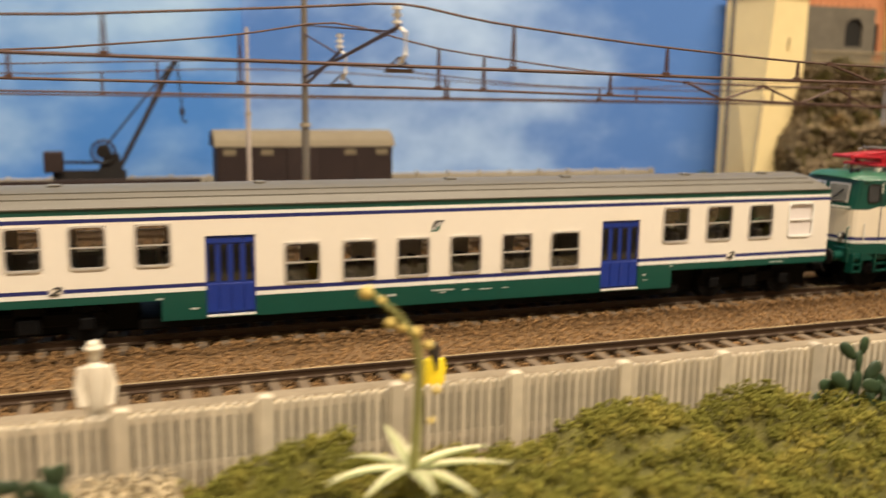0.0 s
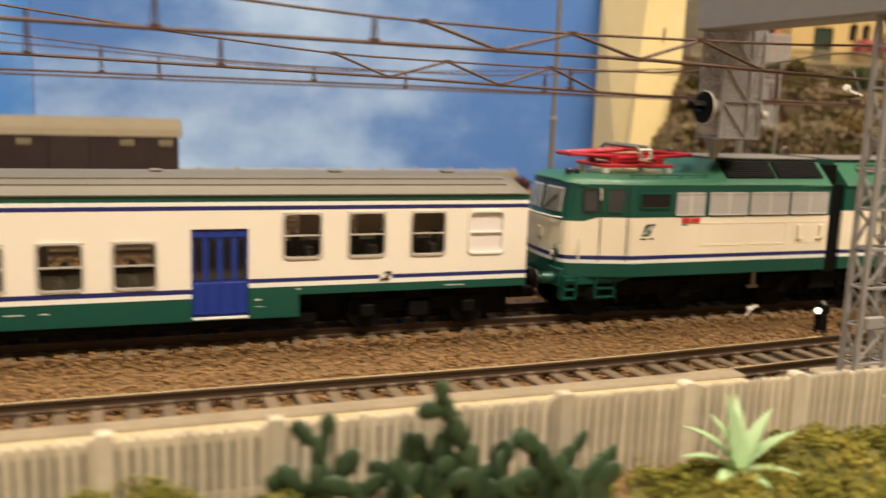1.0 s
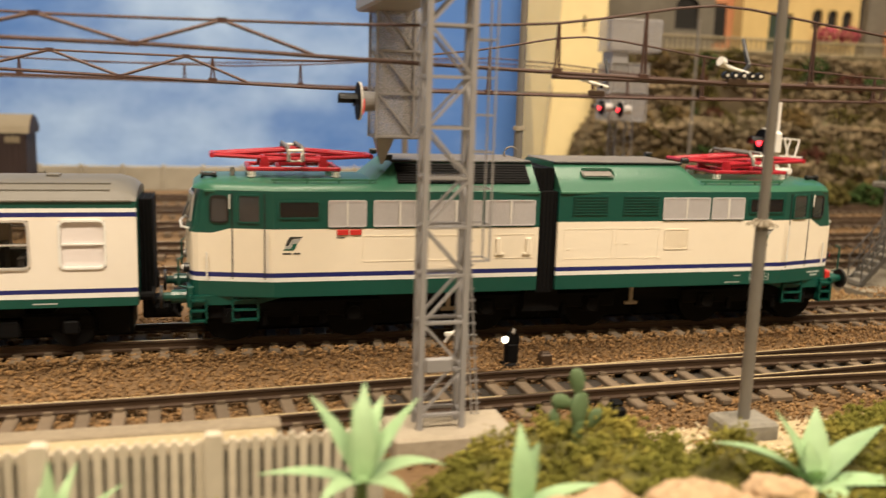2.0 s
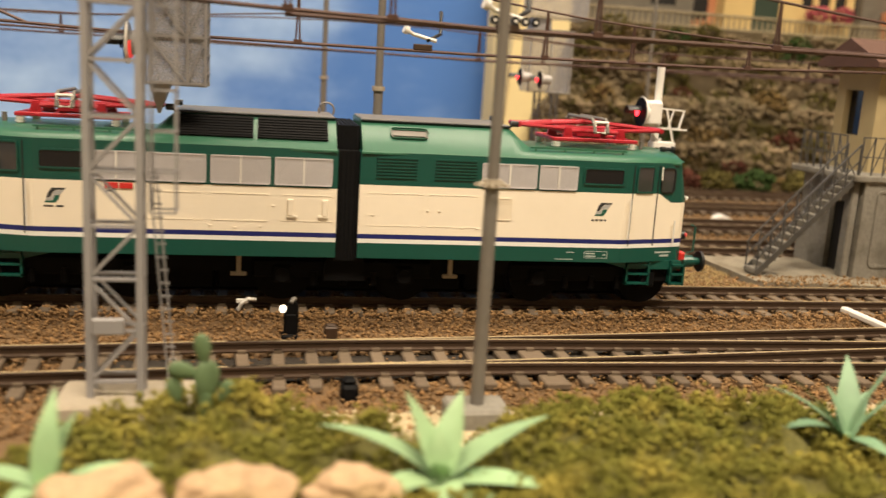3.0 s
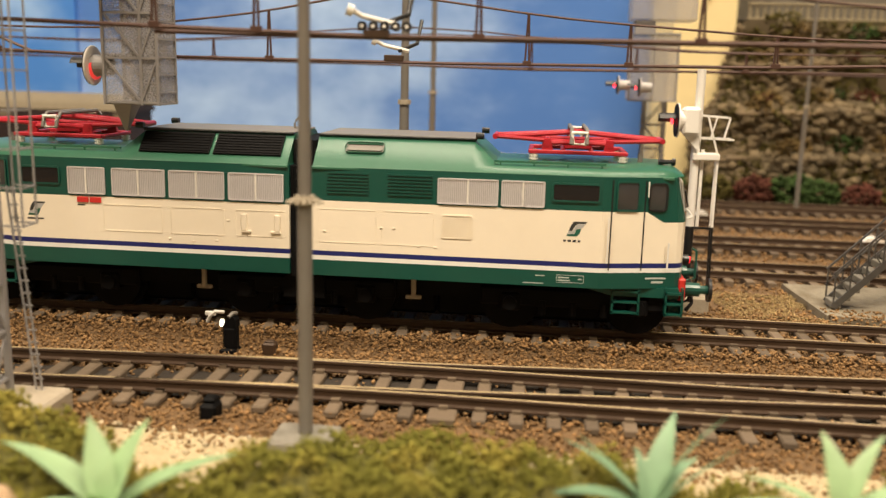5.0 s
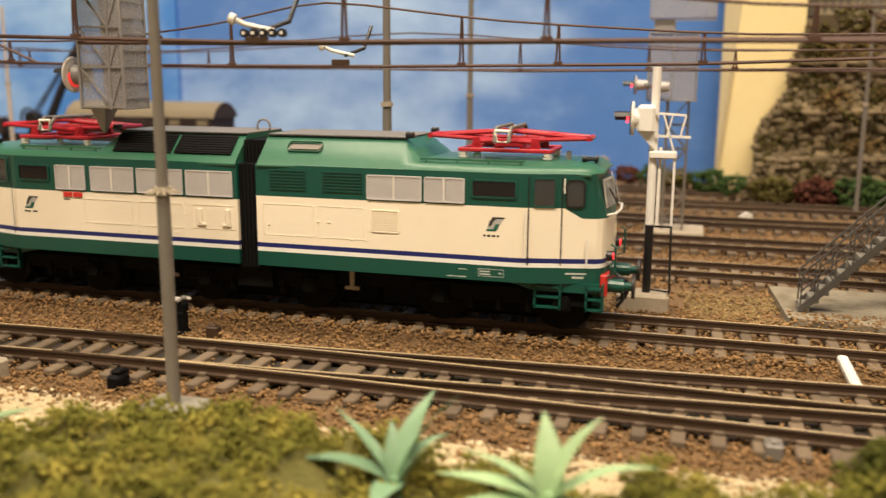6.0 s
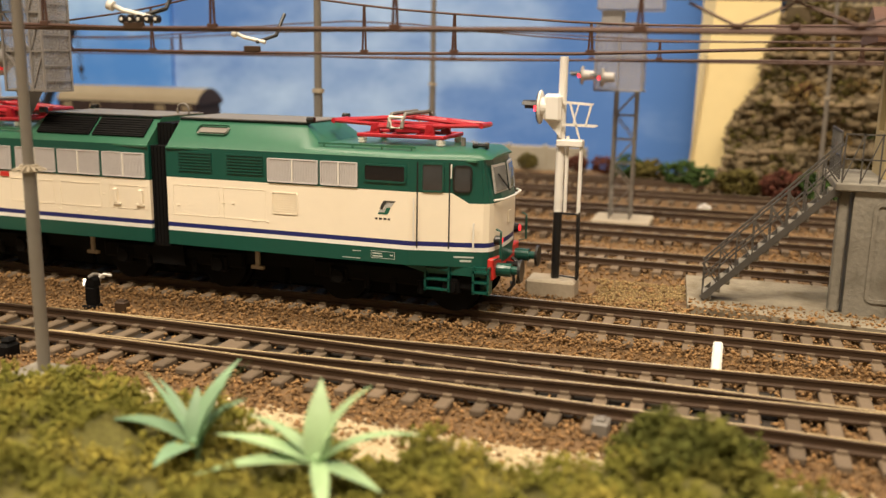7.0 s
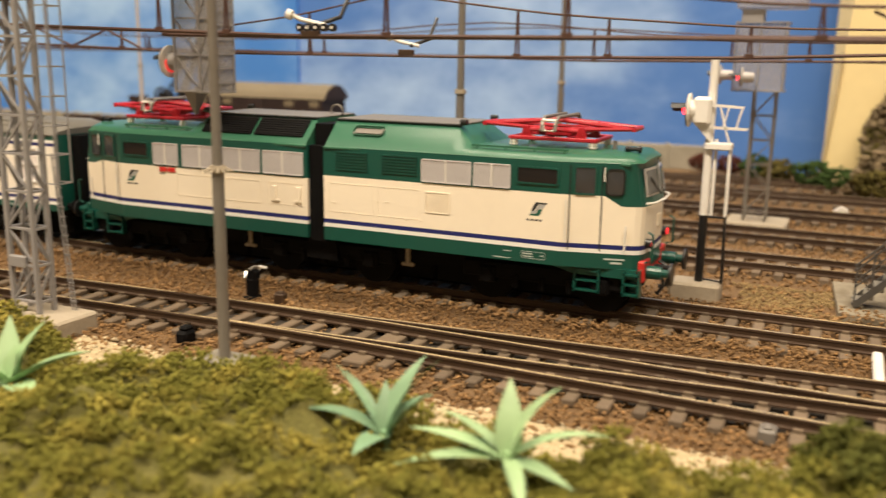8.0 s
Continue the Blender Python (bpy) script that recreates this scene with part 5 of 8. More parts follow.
# ---- lattice signal gantry ----
def lattice(t, x0, x1, y0, y1, z0, z1, w, step, material, name="strut"):
    """Four angle-iron legs with cross-pieces and diagonals on each face."""
    for x in (x0, x1):
        for y in (y0, y1):
            part("leg", Geo().bar((x, y, z0), (x, y, z1), w), material, t)
    z, k = z0 + step * 0.4, 0
    while z < z1 - 0.001:
        zb = min(z + step, z1)
        for a, b in (((x0, y0), (x1, y0)), ((x0, y1), (x1, y1)), ((x0, y0), (x0, y1)), ((x1, y0), (x1, y1))):
            part(name, Geo().bar((a[0], a[1], z), (b[0], b[1], z), w * 0.7, w * 0.5), material, t)
            p, q = (a, b) if k % 2 == 0 else (b, a)
            part("diagonal", Geo().bar((p[0], p[1], z), (q[0], q[1], zb), w * 0.45), material, t)
        z, k = zb, k + 1


gantry = thing("signal_gantry", (-0.048, -0.056, -0.0042), "grey lattice signal gantry tower on a pale plinth", "signal gantry")
lattice(gantry, -0.0522, -0.0438, -0.0625, -0.0580, -0.0002, 0.1300, 0.0011, 0.0092, TOWER_GREY)
part("plinth", Geo().box(-0.0580, -0.0335, -0.0670, -0.0536, -0.0045, 0.0006, 0.0006), PALE_CONCRETE, gantry, "pale concrete plinth")
part("junction_box", Geo().box(-0.0516, -0.0462, -0.0638, -0.0626, 0.0122, 0.0152, 0.0003), TOWER_GREY, gantry)
part("beam", Geo().box(-0.0545, -0.0420, -0.0640, 0.0080, 0.0840, 0.0960, 0.0006), TOWER_GREY, gantry, "grey box beam over the tracks")
lad = part("ladder", Geo().bar((-0.0395, -0.0560, -0.002), (-0.0430, -0.0560, 0.040), 0.0003).bar((-0.0383, -0.0560, -0.002), (-0.0418, -0.0560, 0.040), 0.0003), TOWER_GREY, gantry, "thin grey ladder")
for k in range(17):
    z = 0.0005 + k * 0.0024
    xo = -0.0387 - z * 0.083
    part("rung", Geo().bar((xo - 0.0007, -0.0560, z), (xo + 0.0008, -0.0560, z), 0.0003), TOWER_GREY, lad)
g = Geo()
for dx, dy in ((0.0, 0.0), (0.0042, 0.0), (0.0, 0.0045), (0.0042, 0.0045)):
    g.bar((-0.0425 + dx, -0.0590 + dy, 0.0330), (-0.0425 + dx, -0.0590 + dy, 0.0840), 0.0003)
for z in (0.0330, 0.0400, 0.0470, 0.0540, 0.0610, 0.0680, 0.0750):
    g.bar((-0.0425, -0.0590, z), (-0.0383, -0.0590, z), 0.0003).bar((-0.0425, -0.0545, z), (-0.0383, -0.0545, z), 0.0003).bar((-0.0383, -0.0590, z), (-0.0383, -0.0545, z), 0.0003)
part("ladder_cage", g, TOWER_GREY, gantry)


def round_signal(t, x, y, z, r, body_material, rim_material, lit):
    """A round colour-light head that looks along -x: backing disc, hood, housing, lit lens."""
    head = part("signal_head", Geo().tube([(x, y, z), (x + 0.0016, y, z), (x + 0.0048, y, z)], r * 0.62, 20, r1=r * 0.5), body_material, t, "signal lamp housing")
    part("disc", Geo().disc((x - 0.0004, y, z), (1, 0, 0), r, 0.0004, 28), BLACK, head, "black backing disc")
    part("disc_back", Geo().disc((x, y, z), (1, 0, 0), r * 0.985, 0.0004, 28), rim_material, head, "pale back of the disc")
    n = 28
    rim = [(x + 0.0001, y + r * math.cos(2 * math.pi * k / n), z + r * math.sin(2 * math.pi * k / n)) for k in range(n + 1)]
    part("rim", Geo().tube(rim, r * 0.05, 6, cap=False), rim_material, head, "white rim")
    hood = Geo()
    for k in range(9):
        a, b = math.pi * k / 9 - 0.3, math.pi * (k + 1) / 9 - 0.3
        hood.add([(x - 0.0005, y + r * 0.36 * math.cos(a), z + r * 0.36 * math.sin(a)), (x - 0.0005, y + r * 0.36 * math.cos(b), z + r * 0.36 * math.sin(b)), (x - 0.0050, y + r * 0.36 * math.cos(b), z + r * 0.36 * math.sin(b)), (x - 0.0050, y + r * 0.36 * math.cos(a), z + r * 0.36 * math.sin(a))], [(0, 1, 2, 3)])
        hood.add([(x - 0.0005, y + r * 0.42 * math.cos(a), z + r * 0.42 * math.sin(a)), (x - 0.0005, y + r * 0.42 * math.cos(b), z + r * 0.42 * math.sin(b)), (x - 0.0050, y + r * 0.42 * math.cos(b), z + r * 0.42 * math.sin(b)), (x - 0.0050, y + r * 0.42 * math.cos(a), z + r * 0.42 * math.sin(a))], [(0, 1, 2, 3)])
    part("hood", hood, BLACK_PAINT, head)
    part("lens", Geo().disc((x - 0.0012, y, z), (-1, 0, 0), r * 0.28, 0.0004, 14), lit, head, "dark lens" if lit is DARK_GLASS else "lit red lens")
    if r > 0.0042 and body_material is TOWER_GREY:
        part("lamp_ring", Geo().disc((x + 0.0003, y, z - r * 0.1), (1, 0, 0), r * 0.62, 0.0007, 20), RED_GLASS, head, "glowing red lamp ring behind the disc")


RED_GLASS = glow("red_lamp_ring", (0.9, 0.06, 0.05), 0.6)
RED_LENS = glow("red_signal_lens", (1.0, 0.03, 0.04), 6.0)
def mesh_sheet(name, color, open_share):
    """Sheet of fine woven wire: the gaps between the wires let light through."""
    m = mat(name, color, 0.5, var=0.1, scale=300, bump=0.0)
    n, l = m.node_tree.nodes, m.node_tree.links
    co, tr, mx = n.new("ShaderNodeTexCoord"), n.new("ShaderNodeBsdfTransparent"), n.new("ShaderNodeMixShader")
    weave = n.new("ShaderNodeTexNoise")
    weave.inputs["Scale"].default_value = 2600
    ramp = n.new("ShaderNodeMapRange")
    ramp.inputs["From Min"].default_value, ramp.inputs["From Max"].default_value = 0.40, 0.60
    ramp.inputs["To Min"].default_value, ramp.inputs["To Max"].default_value = open_share - 0.2, open_share + 0.2
    l.new(co.outputs["Object"], weave.inputs["Vector"])
    l.new(weave.outputs["Fac"], ramp.inputs["Value"])
    l.new(ramp.outputs["Result"], mx.inputs[0])
    l.new(n["Principled BSDF"].outputs[0], mx.inputs[1])
    l.new(tr.outputs[0], mx.inputs[2])
    l.new(mx.outputs[0], n["Material Output"].inputs["Surface"])
    return m


WIRE_MESH = mesh_sheet("grey_wire_mesh", (0.40, 0.39, 0.40), 0.52)
hang = thing("hanging_signal", (-0.047, 0.003, 0.0840), "grey hanging signal with a round red light and a mesh cage", "signal")
CX0, CX1, CY0, CY1, CZ0, CZ1 = -0.0505, -0.0370, -0.0012, 0.0088, 0.0535, 0.0850
for x0, x1, y0, y1 in ((CX0, CX1, CY0, CY0 + 0.0002), (CX0, CX1, CY1 - 0.0002, CY1), (CX1 - 0.0002, CX1, CY0 + 0.0002, CY1 - 0.0002), (-0.0412, -0.0410, CY0 + 0.0002, CY1 - 0.0002)):
    part("mesh_panel", Geo().box(x0, x1, y0, y1, CZ0, CZ1), WIRE_MESH, hang, "grey wire mesh side of the cage")
part("cage_floor", Geo().box(CX0, CX1, CY0, CY1, CZ0 - 0.0006, CZ0, 0.0001), TOWER_GREY, hang)
for y in (CY0 - 0.0003, CY1 + 0.0003):
    for z in (0.0535, 0.0640, 0.0745):
        part("cage_rail", Geo().bar((CX0 + 0.0004, y, z), (CX1 + 0.0004, y, z), 0.0005), TOWER_GREY, hang)
        part("cage_stay", Geo().bar((CX0 + 0.0004, y, z + 0.0105), (-0.0412, y, z), 0.0005), TOWER_GREY, hang)
        part("cage_stay", Geo().bar((-0.0412, y, z), (CX1, y, z + 0.0105), 0.0004), TOWER_GREY, hang)
    for x in (CX0, -0.0411, CX1):
        part("cage_post", Geo().bar((x, y, CZ0 - 0.0006), (x, y, CZ1), 0.0006), TOWER_GREY, hang)
for k in range(7):
    part("cage_rung", Geo().bar((CX1 + 0.0003, CY0, 0.0560 + k * 0.0042), (CX1 + 0.0003, CY1, 0.0560 + k * 0.0042), 0.0003), TOWER_GREY, hang)
part("funnel", Geo().add([(-0.0500, 0.001, 0.0535), (-0.0450, 0.001, 0.0535), (-0.0450, 0.007, 0.0535), (-0.0500, 0.007, 0.0535), (-0.0482, 0.0036, 0.0462), (-0.0476, 0.0036, 0.0462), (-0.0476, 0.0042, 0.0462), (-0.0482, 0.0042, 0.0462)], [(0, 1, 2, 3), (4, 5, 6, 7), (0, 1, 5, 4), (1, 2, 6, 5), (2, 3, 7, 6), (3, 0, 4, 7)]), TOWER_GREY, hang)
round_signal(hang, -0.0545, 0.0010, 0.0620, 0.0046, TOWER_GREY, SIGNAL_WHITE, DARK_GLASS)

# ---- white mast signal beside the platform ----
sig = thing("mast_signal", (0.0985, 0.0487, -0.0042), "white and black mast signal with round head on pale block", "signal")
part("pole", Geo().tube([(0.0985, 0.0487, 0.0210), (0.0985, 0.0487, 0.0450), (0.0985, 0.0487, 0.0652)], 0.00120, 14), SIGNAL_WHITE, sig, smooth=True)
part("black_foot", Geo().tube([(0.0985, 0.0487, -0.001), (0.0985, 0.0487, 0.0210)], 0.00125, 14), BLACK_PAINT, sig, "black lower part of the mast", smooth=True)
part("rear_post", Geo().tube([(0.1005, 0.0487, 0.0210), (0.1005, 0.0487, 0.0430)], 0.0005, 8), SIGNAL_WHITE, sig)
part("block", Geo().box(0.0905, 0.1050, 0.0440, 0.0535, -0.0045, 0.0012, 0.0007), PALE_CONCRETE, sig, "pale grey concrete block")
round_signal(sig, 0.0925, 0.0470, 0.0510, 0.0046, SIGNAL_WHITE, SIGNAL_WHITE, RED_LENS)
part("head_box", Geo().box(0.0938, 0.0988, 0.0445, 0.0495, 0.0470, 0.0548, 0.0008), SIGNAL_WHITE, sig)
part("head_bracket", Geo().prism([(0.0945, 0.0470), (0.0988, 0.0470), (0.0988, 0.0425)], 0.0462, 0.0478, axis="y"), SIGNAL_WHITE, sig)
for p, q, w in (((0.0985, 0.0470, 0.0525), (0.1070, 0.0470, 0.0520), 0.0005), ((0.0985, 0.0470, 0.0462), (0.1085, 0.0470, 0.0460), 0.0005), ((0.1070, 0.0470, 0.0520), (0.1056, 0.0470, 0.0460), 0.0005), ((0.1035, 0.0470, 0.0523), (0.1020, 0.0470, 0.0461), 0.0004), ((0.1010, 0.0470, 0.0523), (0.1045, 0.0470, 0.0410), 0.0005), ((0.0985, 0.0510, 0.0525), (0.1070, 0.0510, 0.0520), 0.0005), ((0.0985, 0.0510, 0.0462), (0.1085, 0.0510, 0.0460), 0.0005)):
    part("service_rail", Geo().bar(p, q, w), SIGNAL_WHITE, sig)
part("step_plate", Geo().box(0.0975, 0.1050, 0.0465, 0.0510, 0.0400, 0.0420, 0.0003), SIGNAL_WHITE, sig)
part("ladder_rail", Geo().bar((0.1045, 0.0475, 0.0210), (0.1045, 0.0475, 0.0405), 0.0006).bar((0.1045, 0.0500, 0.0210), (0.1045, 0.0500, 0.0405), 0.0006), SIGNAL_WHITE, sig)
part("ladder_foot", Geo().bar((0.1050, 0.0475, 0.0012), (0.1045, 0.0475, 0.0210), 0.0006).bar((0.1050, 0.0500, 0.0012), (0.1045, 0.0500, 0.0210), 0.0006).bar((0.0985, 0.0487, 0.0205), (0.1045, 0.0487, 0.0205), 0.0005).bar((0.0985, 0.0487, 0.0020), (0.1050, 0.0487, 0.0016), 0.0004), BLACK_PAINT, sig)

# ---- lattice signal in the yard ----
FADED_WHITE = mat("faded_white_plastic", (0.48, 0.46, 0.45), 0.5, var=0.1, scale=300, bump=0.05)
fs = thing("lattice_signal", (0.1018, 0.1760, -0.0042), "grey lattice signal tower in the yard with red lights", "signal")
lattice(fs, 0.0975, 0.1060, 0.1720, 0.1800, -0.001, 0.0530, 0.0009, 0.0100, STEEL_GREY)
part("plinth", Geo().box(0.0905, 0.1150, 0.1660, 0.1880, -0.0045, -0.0005, 0.0006), PALE_CONCRETE, fs)
part("lower_cabinet", Geo().box(0.0897, 0.1085, 0.1650, 0.1800, 0.0530, 0.0800, 0.0006), WIRE_MESH, fs)
part("upper_cabinet", Geo().box(0.0890, 0.1150, 0.1650, 0.1800, 0.0850, 0.1000, 0.0006), WIRE_MESH, fs)
part("cabinet_post", Geo().box(0.0910, 0.0990, 0.1670, 0.1780, 0.0800, 0.0850), TOWER_GREY, fs)
for z in (0.0532, 0.0665, 0.0798):
    part("cabinet_rail", Geo().bar((0.0895, 0.1647, z), (0.1087, 0.1647, z), 0.0006).bar((0.1088, 0.1650, z), (0.1088, 0.1800, z), 0.0006), TOWER_GREY, fs)
for x in (0.0896, 0.0990, 0.1086):
    part("cabinet_edge", Geo().bar((x, 0.1646, 0.0530), (x, 0.1646, 0.0800), 0.0006), TOWER_GREY, fs)
for x, y, z in ((0.0850, 0.1620, 0.0592), (0.0935, 0.1600, 0.0585)):
    round_signal(fs, x, y, z, 0.0036, FADED_WHITE, FADED_WHITE, RED_LENS)

# ---- dwarf signal, boxes and posts between the tracks ----
LAMP = glow("white_lamp_lens", (1.0, 0.90, 0.72), 3.0)
dw = thing("dwarf_signal", (-0.0160, -0.0125, -0.0042), "black dwarf signal with a lit white lens on the ballast", "signal")
part("housing", Geo().box(-0.0180, -0.0146, -0.0140, -0.0112, -0.0035, 0.0022, 0.0006).prism([(-0.0180, 0.0020), (-0.0146, 0.0020), (-0.0147, 0.0038), (-0.0154, 0.0048), (-0.0168, 0.0048)], -0.0138, -0.0112, axis="y"), BLACK, dw)
part("base_plate", Geo().box(-0.0186, -0.0146, -0.0148, -0.0104, -0.0044, -0.0030, 0.0004), BLACK, dw)
part("lens", Geo().disc((-0.0180, -0.0130, 0.0030), (-0.75, -0.55, 0.1), 0.0009, 0.0006, 14), LAMP, dw, "lit white lens")
part("hood", Geo().tube([(-0.0164, -0.0138, 0.0046), (-0.0158, -0.0125, 0.0053), (-0.0154, -0.0112, 0.0050)], 0.0005, 8), STEEL_GREY, dw)
solid("cable_box", Geo().box(-0.0085, -0.0052, -0.0140, -0.0112, -0.0044, -0.0012, 0.0004).box(-0.0080, -0.0057, -0.0135, -0.0117, -0.0012, -0.0008, 0.0002), RUST, "small dark brown cable box on the ballast", "box")
pm = thing("point_motor", (-0.0062, -0.0528, -0.0042), "dark point motor box beside the near track", "point motor")
part("case", Geo().box(-0.0078, -0.0044, -0.0554, -0.0510, -0.0044, -0.0006, 0.0006), BLACK, pm)
part("lid", Geo().box(-0.0074, -0.0048, -0.0545, -0.0516, -0.0006, 0.0004, 0.0004), BLACK, pm)
solid("white_marker", Geo().box(0.1448, 0.1471, -0.0120, 0.0088, -0.0030, -0.0012, 0.0004), SIGNAL_WHITE, "white painted marker post lying between the tracks", "marker post")
solid("silver_scrap", Geo().tube([(-0.0291, 0.0056, -0.0026), (-0.0281, 0.0050, -0.0007), (-0.0267, 0.0050, 0.0005), (-0.0247, 0.0060, 0.0001)], 0.0005, 6).box(-0.0295, -0.0265, 0.0048, 0.0054, -0.0007, 0.0005, 0.0002), INSULATOR, "small silver bracket lying on the ballast", "scrap")
solid("yard_box", Geo().prism([(0.1305, -0.0044), (0.1385, -0.0044), (0.1375, -0.0018), (0.1345, -0.0004), (0.1318, -0.0022)], 0.2300, 0.2345, axis="y"), SIGNAL_WHITE, "small white scrap lying in the yard", "scrap")
solid("yard_box", Geo().prism([(0.1905, -0.0044), (0.2010, -0.0044), (0.2005, -0.0026), (0.1960, -0.0006), (0.1925, -0.0012)], 0.1725, 0.1775, axis="y"), SIGNAL_WHITE, "white crumpled scrap between the yard tracks", "scrap")
g = Geo().box(0.1250, 0.1282, -0.0518, -0.0476, -0.0042, -0.0012, 0.0003).box(0.1258, 0.1274, -0.0508, -0.0486, -0.0012, -0.0007, 0.0002)
solid("track_box", g, STEEL_GREY, "small grey box fixed between the sleepers", "box")


# ---- concrete fence ----
FENCE_Y = -0.0860
SLAT_MESH = Geo().prism([(-0.0006, -0.0042), (0.0006, -0.0042), (0.0006, 0.0106), (0.0003, 0.0112), (-0.0003, 0.0112), (-0.0006, 0.0106)], -0.0005, 0.0005, axis="y").mesh("slat", FENCE)
rngf = random.Random(11)
x = -0.0655
while x > -0.50:
    xl = x - 0.0253
    f = thing("fence_panel", ((x + xl) / 2, FENCE_Y, -0.0042), "weathered pale concrete fence panel of upright slats", "fence", "fence along the track")
    part("post", Geo().prism([(x - 0.0015, -0.0045), (x + 0.0015, -0.0045), (x + 0.0015, 0.0114), (x + 0.0011, 0.0120), (x - 0.0010, 0.0121), (x - 0.0015, 0.0115)], FENCE_Y - 0.0012, FENCE_Y + 0.0012, axis="y"), FENCE, f)
    xs = xl + 0.0028
    while xs < x - 0.0021:
        s = part("slat", SLAT_MESH, None, f)
        s.matrix_basis = Matrix.Translation((xs, FENCE_Y + rngf.gauss(0, 0.00004), rngf.gauss(0, 0.00012))) @ Matrix.Rotation(rngf.gauss(0, 0.005), 4, "Y")
        xs += 0.00185
    part("top_rail", Geo().box(xl + 0.0012, x - 0.0012, FENCE_Y + 0.0003, FENCE_Y + 0.0012, 0.0088, 0.0104, 0.0002), FENCE, f)
    # added darker board: stands for the shade in the gaps between slats
    part("backing", Geo().box(xl + 0.0014, x - 0.0014, FENCE_Y + 0.0016, FENCE_Y + 0.0021, -0.0044, 0.0090), CONCRETE, f, "added grey board that gives the gaps between the slats their shade")
    part("bottom_rail", Geo().box(xl + 0.0012, x - 0.0012, FENCE_Y + 0.0003, FENCE_Y + 0.0012, -0.0010, 0.0006, 0.0002), FENCE, f)
    x = xl
solid("ledge", Geo().box(-0.52, -0.0790, -0.0845, -0.0560, -0.0044, 0.0006, 0.0005), SAND, "pale sandy path between the fence and the track", "path", "structure")
KERB = mat("weathered_kerb", (0.25, 0.205, 0.145), 0.9, var=0.25, scale=600, bump=0.4, dirt=(0.17, 0.135, 0.09), dirt_amount=0.7)
solid("kerb", Geo().box(-0.52, -0.0780, -0.0562, -0.0512, -0.0044, 0.0011, 0.0004), KERB, "weathered grey kerb beside the track", "kerb", "structure")

# ---- turf, sand and stones along the front edge ----
def smooth_step(v):
    v = max(0.0, min(1.0, v))
    return v * v * (3 - 2 * v)


def turf_edge(x):
    """Where the turf begins, behind which the sand lies bare."""
    k = smooth_step((x + 0.062) / 0.022)
    edge = -0.0880 * (1 - k) - 0.0800 * k
    edge -= 0.0058 * smooth_step((x + 0.024) / 0.004) * smooth_step((0.0200 - x) / 0.005)
    return edge + 0.0030 * noise.noise(Vector((x * 55, 3.1, 0))) + 0.0016 * noise.noise(Vector((x * 190, 1.1, 0)))


def turf_height(x, y):
    """Height of the foam turf over the board: a bank with clumps like cushions."""
    d = turf_edge(x) - y
    if d < 0:
        return -0.0065
    rise = smooth_step(d / 0.009)
    k = smooth_step((x + 0.062) / 0.03)
    low = -0.0010 + 0.0045 * max(0.0, noise.noise(Vector((x * 22, y * 22, 7.7))) + 0.25)
    low -= 0.0034 * smooth_step((-0.326 - x) / 0.014) + 0.0036 * smooth_step((x + 0.200) / 0.012) * smooth_step((-0.122 - x) / 0.010)
    top = low * (1 - k) + (0.0062 + 0.0034 * noise.noise(Vector((x * 35, y * 35, 2.2))) + 0.0030 * noise.noise(Vector((x * 85, y * 85, 6.1)))) * k
    top -= 0.0030 * smooth_step((d - 0.030) / 0.05)
    near, _ = noise.voronoi(Vector((x * 210, y * 210, 0.0)))
    fine, _ = noise.voronoi(Vector((x * 520, y * 520, 3.0)))
    wide, _ = noise.voronoi(Vector((x * 105, y * 105, 9.0)))
    clump = 0.0046 * max(0.0, 1 - (wide[0] / 0.65) ** 2) + 0.0026 * max(0.0, 1 - (near[0] / 0.62) ** 2) + 0.0009 * max(0.0, 1 - (fine[0] / 0.6) ** 2)
    return -0.0044 + rise * (top + 0.0044 - 0.0028 + clump * (0.8 + 0.6 * noise.noise(Vector((x * 60, y * 60, 5.0)))))


BUSHES = [(0.190, -0.084, 0.0100, 0.020), (-0.215, -0.0970, 0.0060, 0.014), (-0.245, -0.0990, 0.0060, 0.016), (-0.310, -0.0950, 0.0060, 0.010), (-0.094, -0.0985, 0.0040, 0.011), (-0.026, -0.0880, 0.0105, 0.013), (-0.044, -0.0900, 0.0080, 0.011), (-0.012, -0.0930, 0.0075, 0.010), (0.027, -0.0895, 0.0105, 0.009), (0.032, -0.0890, 0.0095, 0.011), (0.052, -0.0905, 0.0090, 0.010), (-0.050, -0.0960, 0.0060, 0.012), (-0.034, -0.0885, 0.0108, 0.012), (0.042, -0.0895, 0.0100, 0.013), (0.066, -0.0890, 0.0078, 0.012)]


HOLLOWS = [(0.0945, -0.1015, 0.0076), (0.0716, -0.0965, 0.0040), (0.0010, -0.1095, 0.0050), (-0.0700, -0.1010, 0.0080), (-0.1130, -0.0985, -0.0012), (-0.0490, -0.1100, 0.0060)]


def turf(x, y):
    h = turf_height(x, y)
    for bx2, by2, bh, br in BUSHES:
        r2 = ((x - bx2) ** 2 + (y - by2) ** 2) / br ** 2
        if r2 < 1:
            near, _ = noise.voronoi(Vector((x * 260, y * 260, 6.0)))
            h = max(h, -0.0044 + (bh + 0.0044) * (1 - r2) ** 0.5 * (0.80 + 0.30 * max(0.0, 1 - near[0] / 0.6)))
    for ax, ay, az in HOLLOWS:
        r2 = ((x - ax) ** 2 + (y - ay) ** 2) / 0.012 ** 2
        if r2 < 2:
            h = min(h, az - 0.0012 + 0.0055 * r2)
    return h


nx, ny = 340, 56
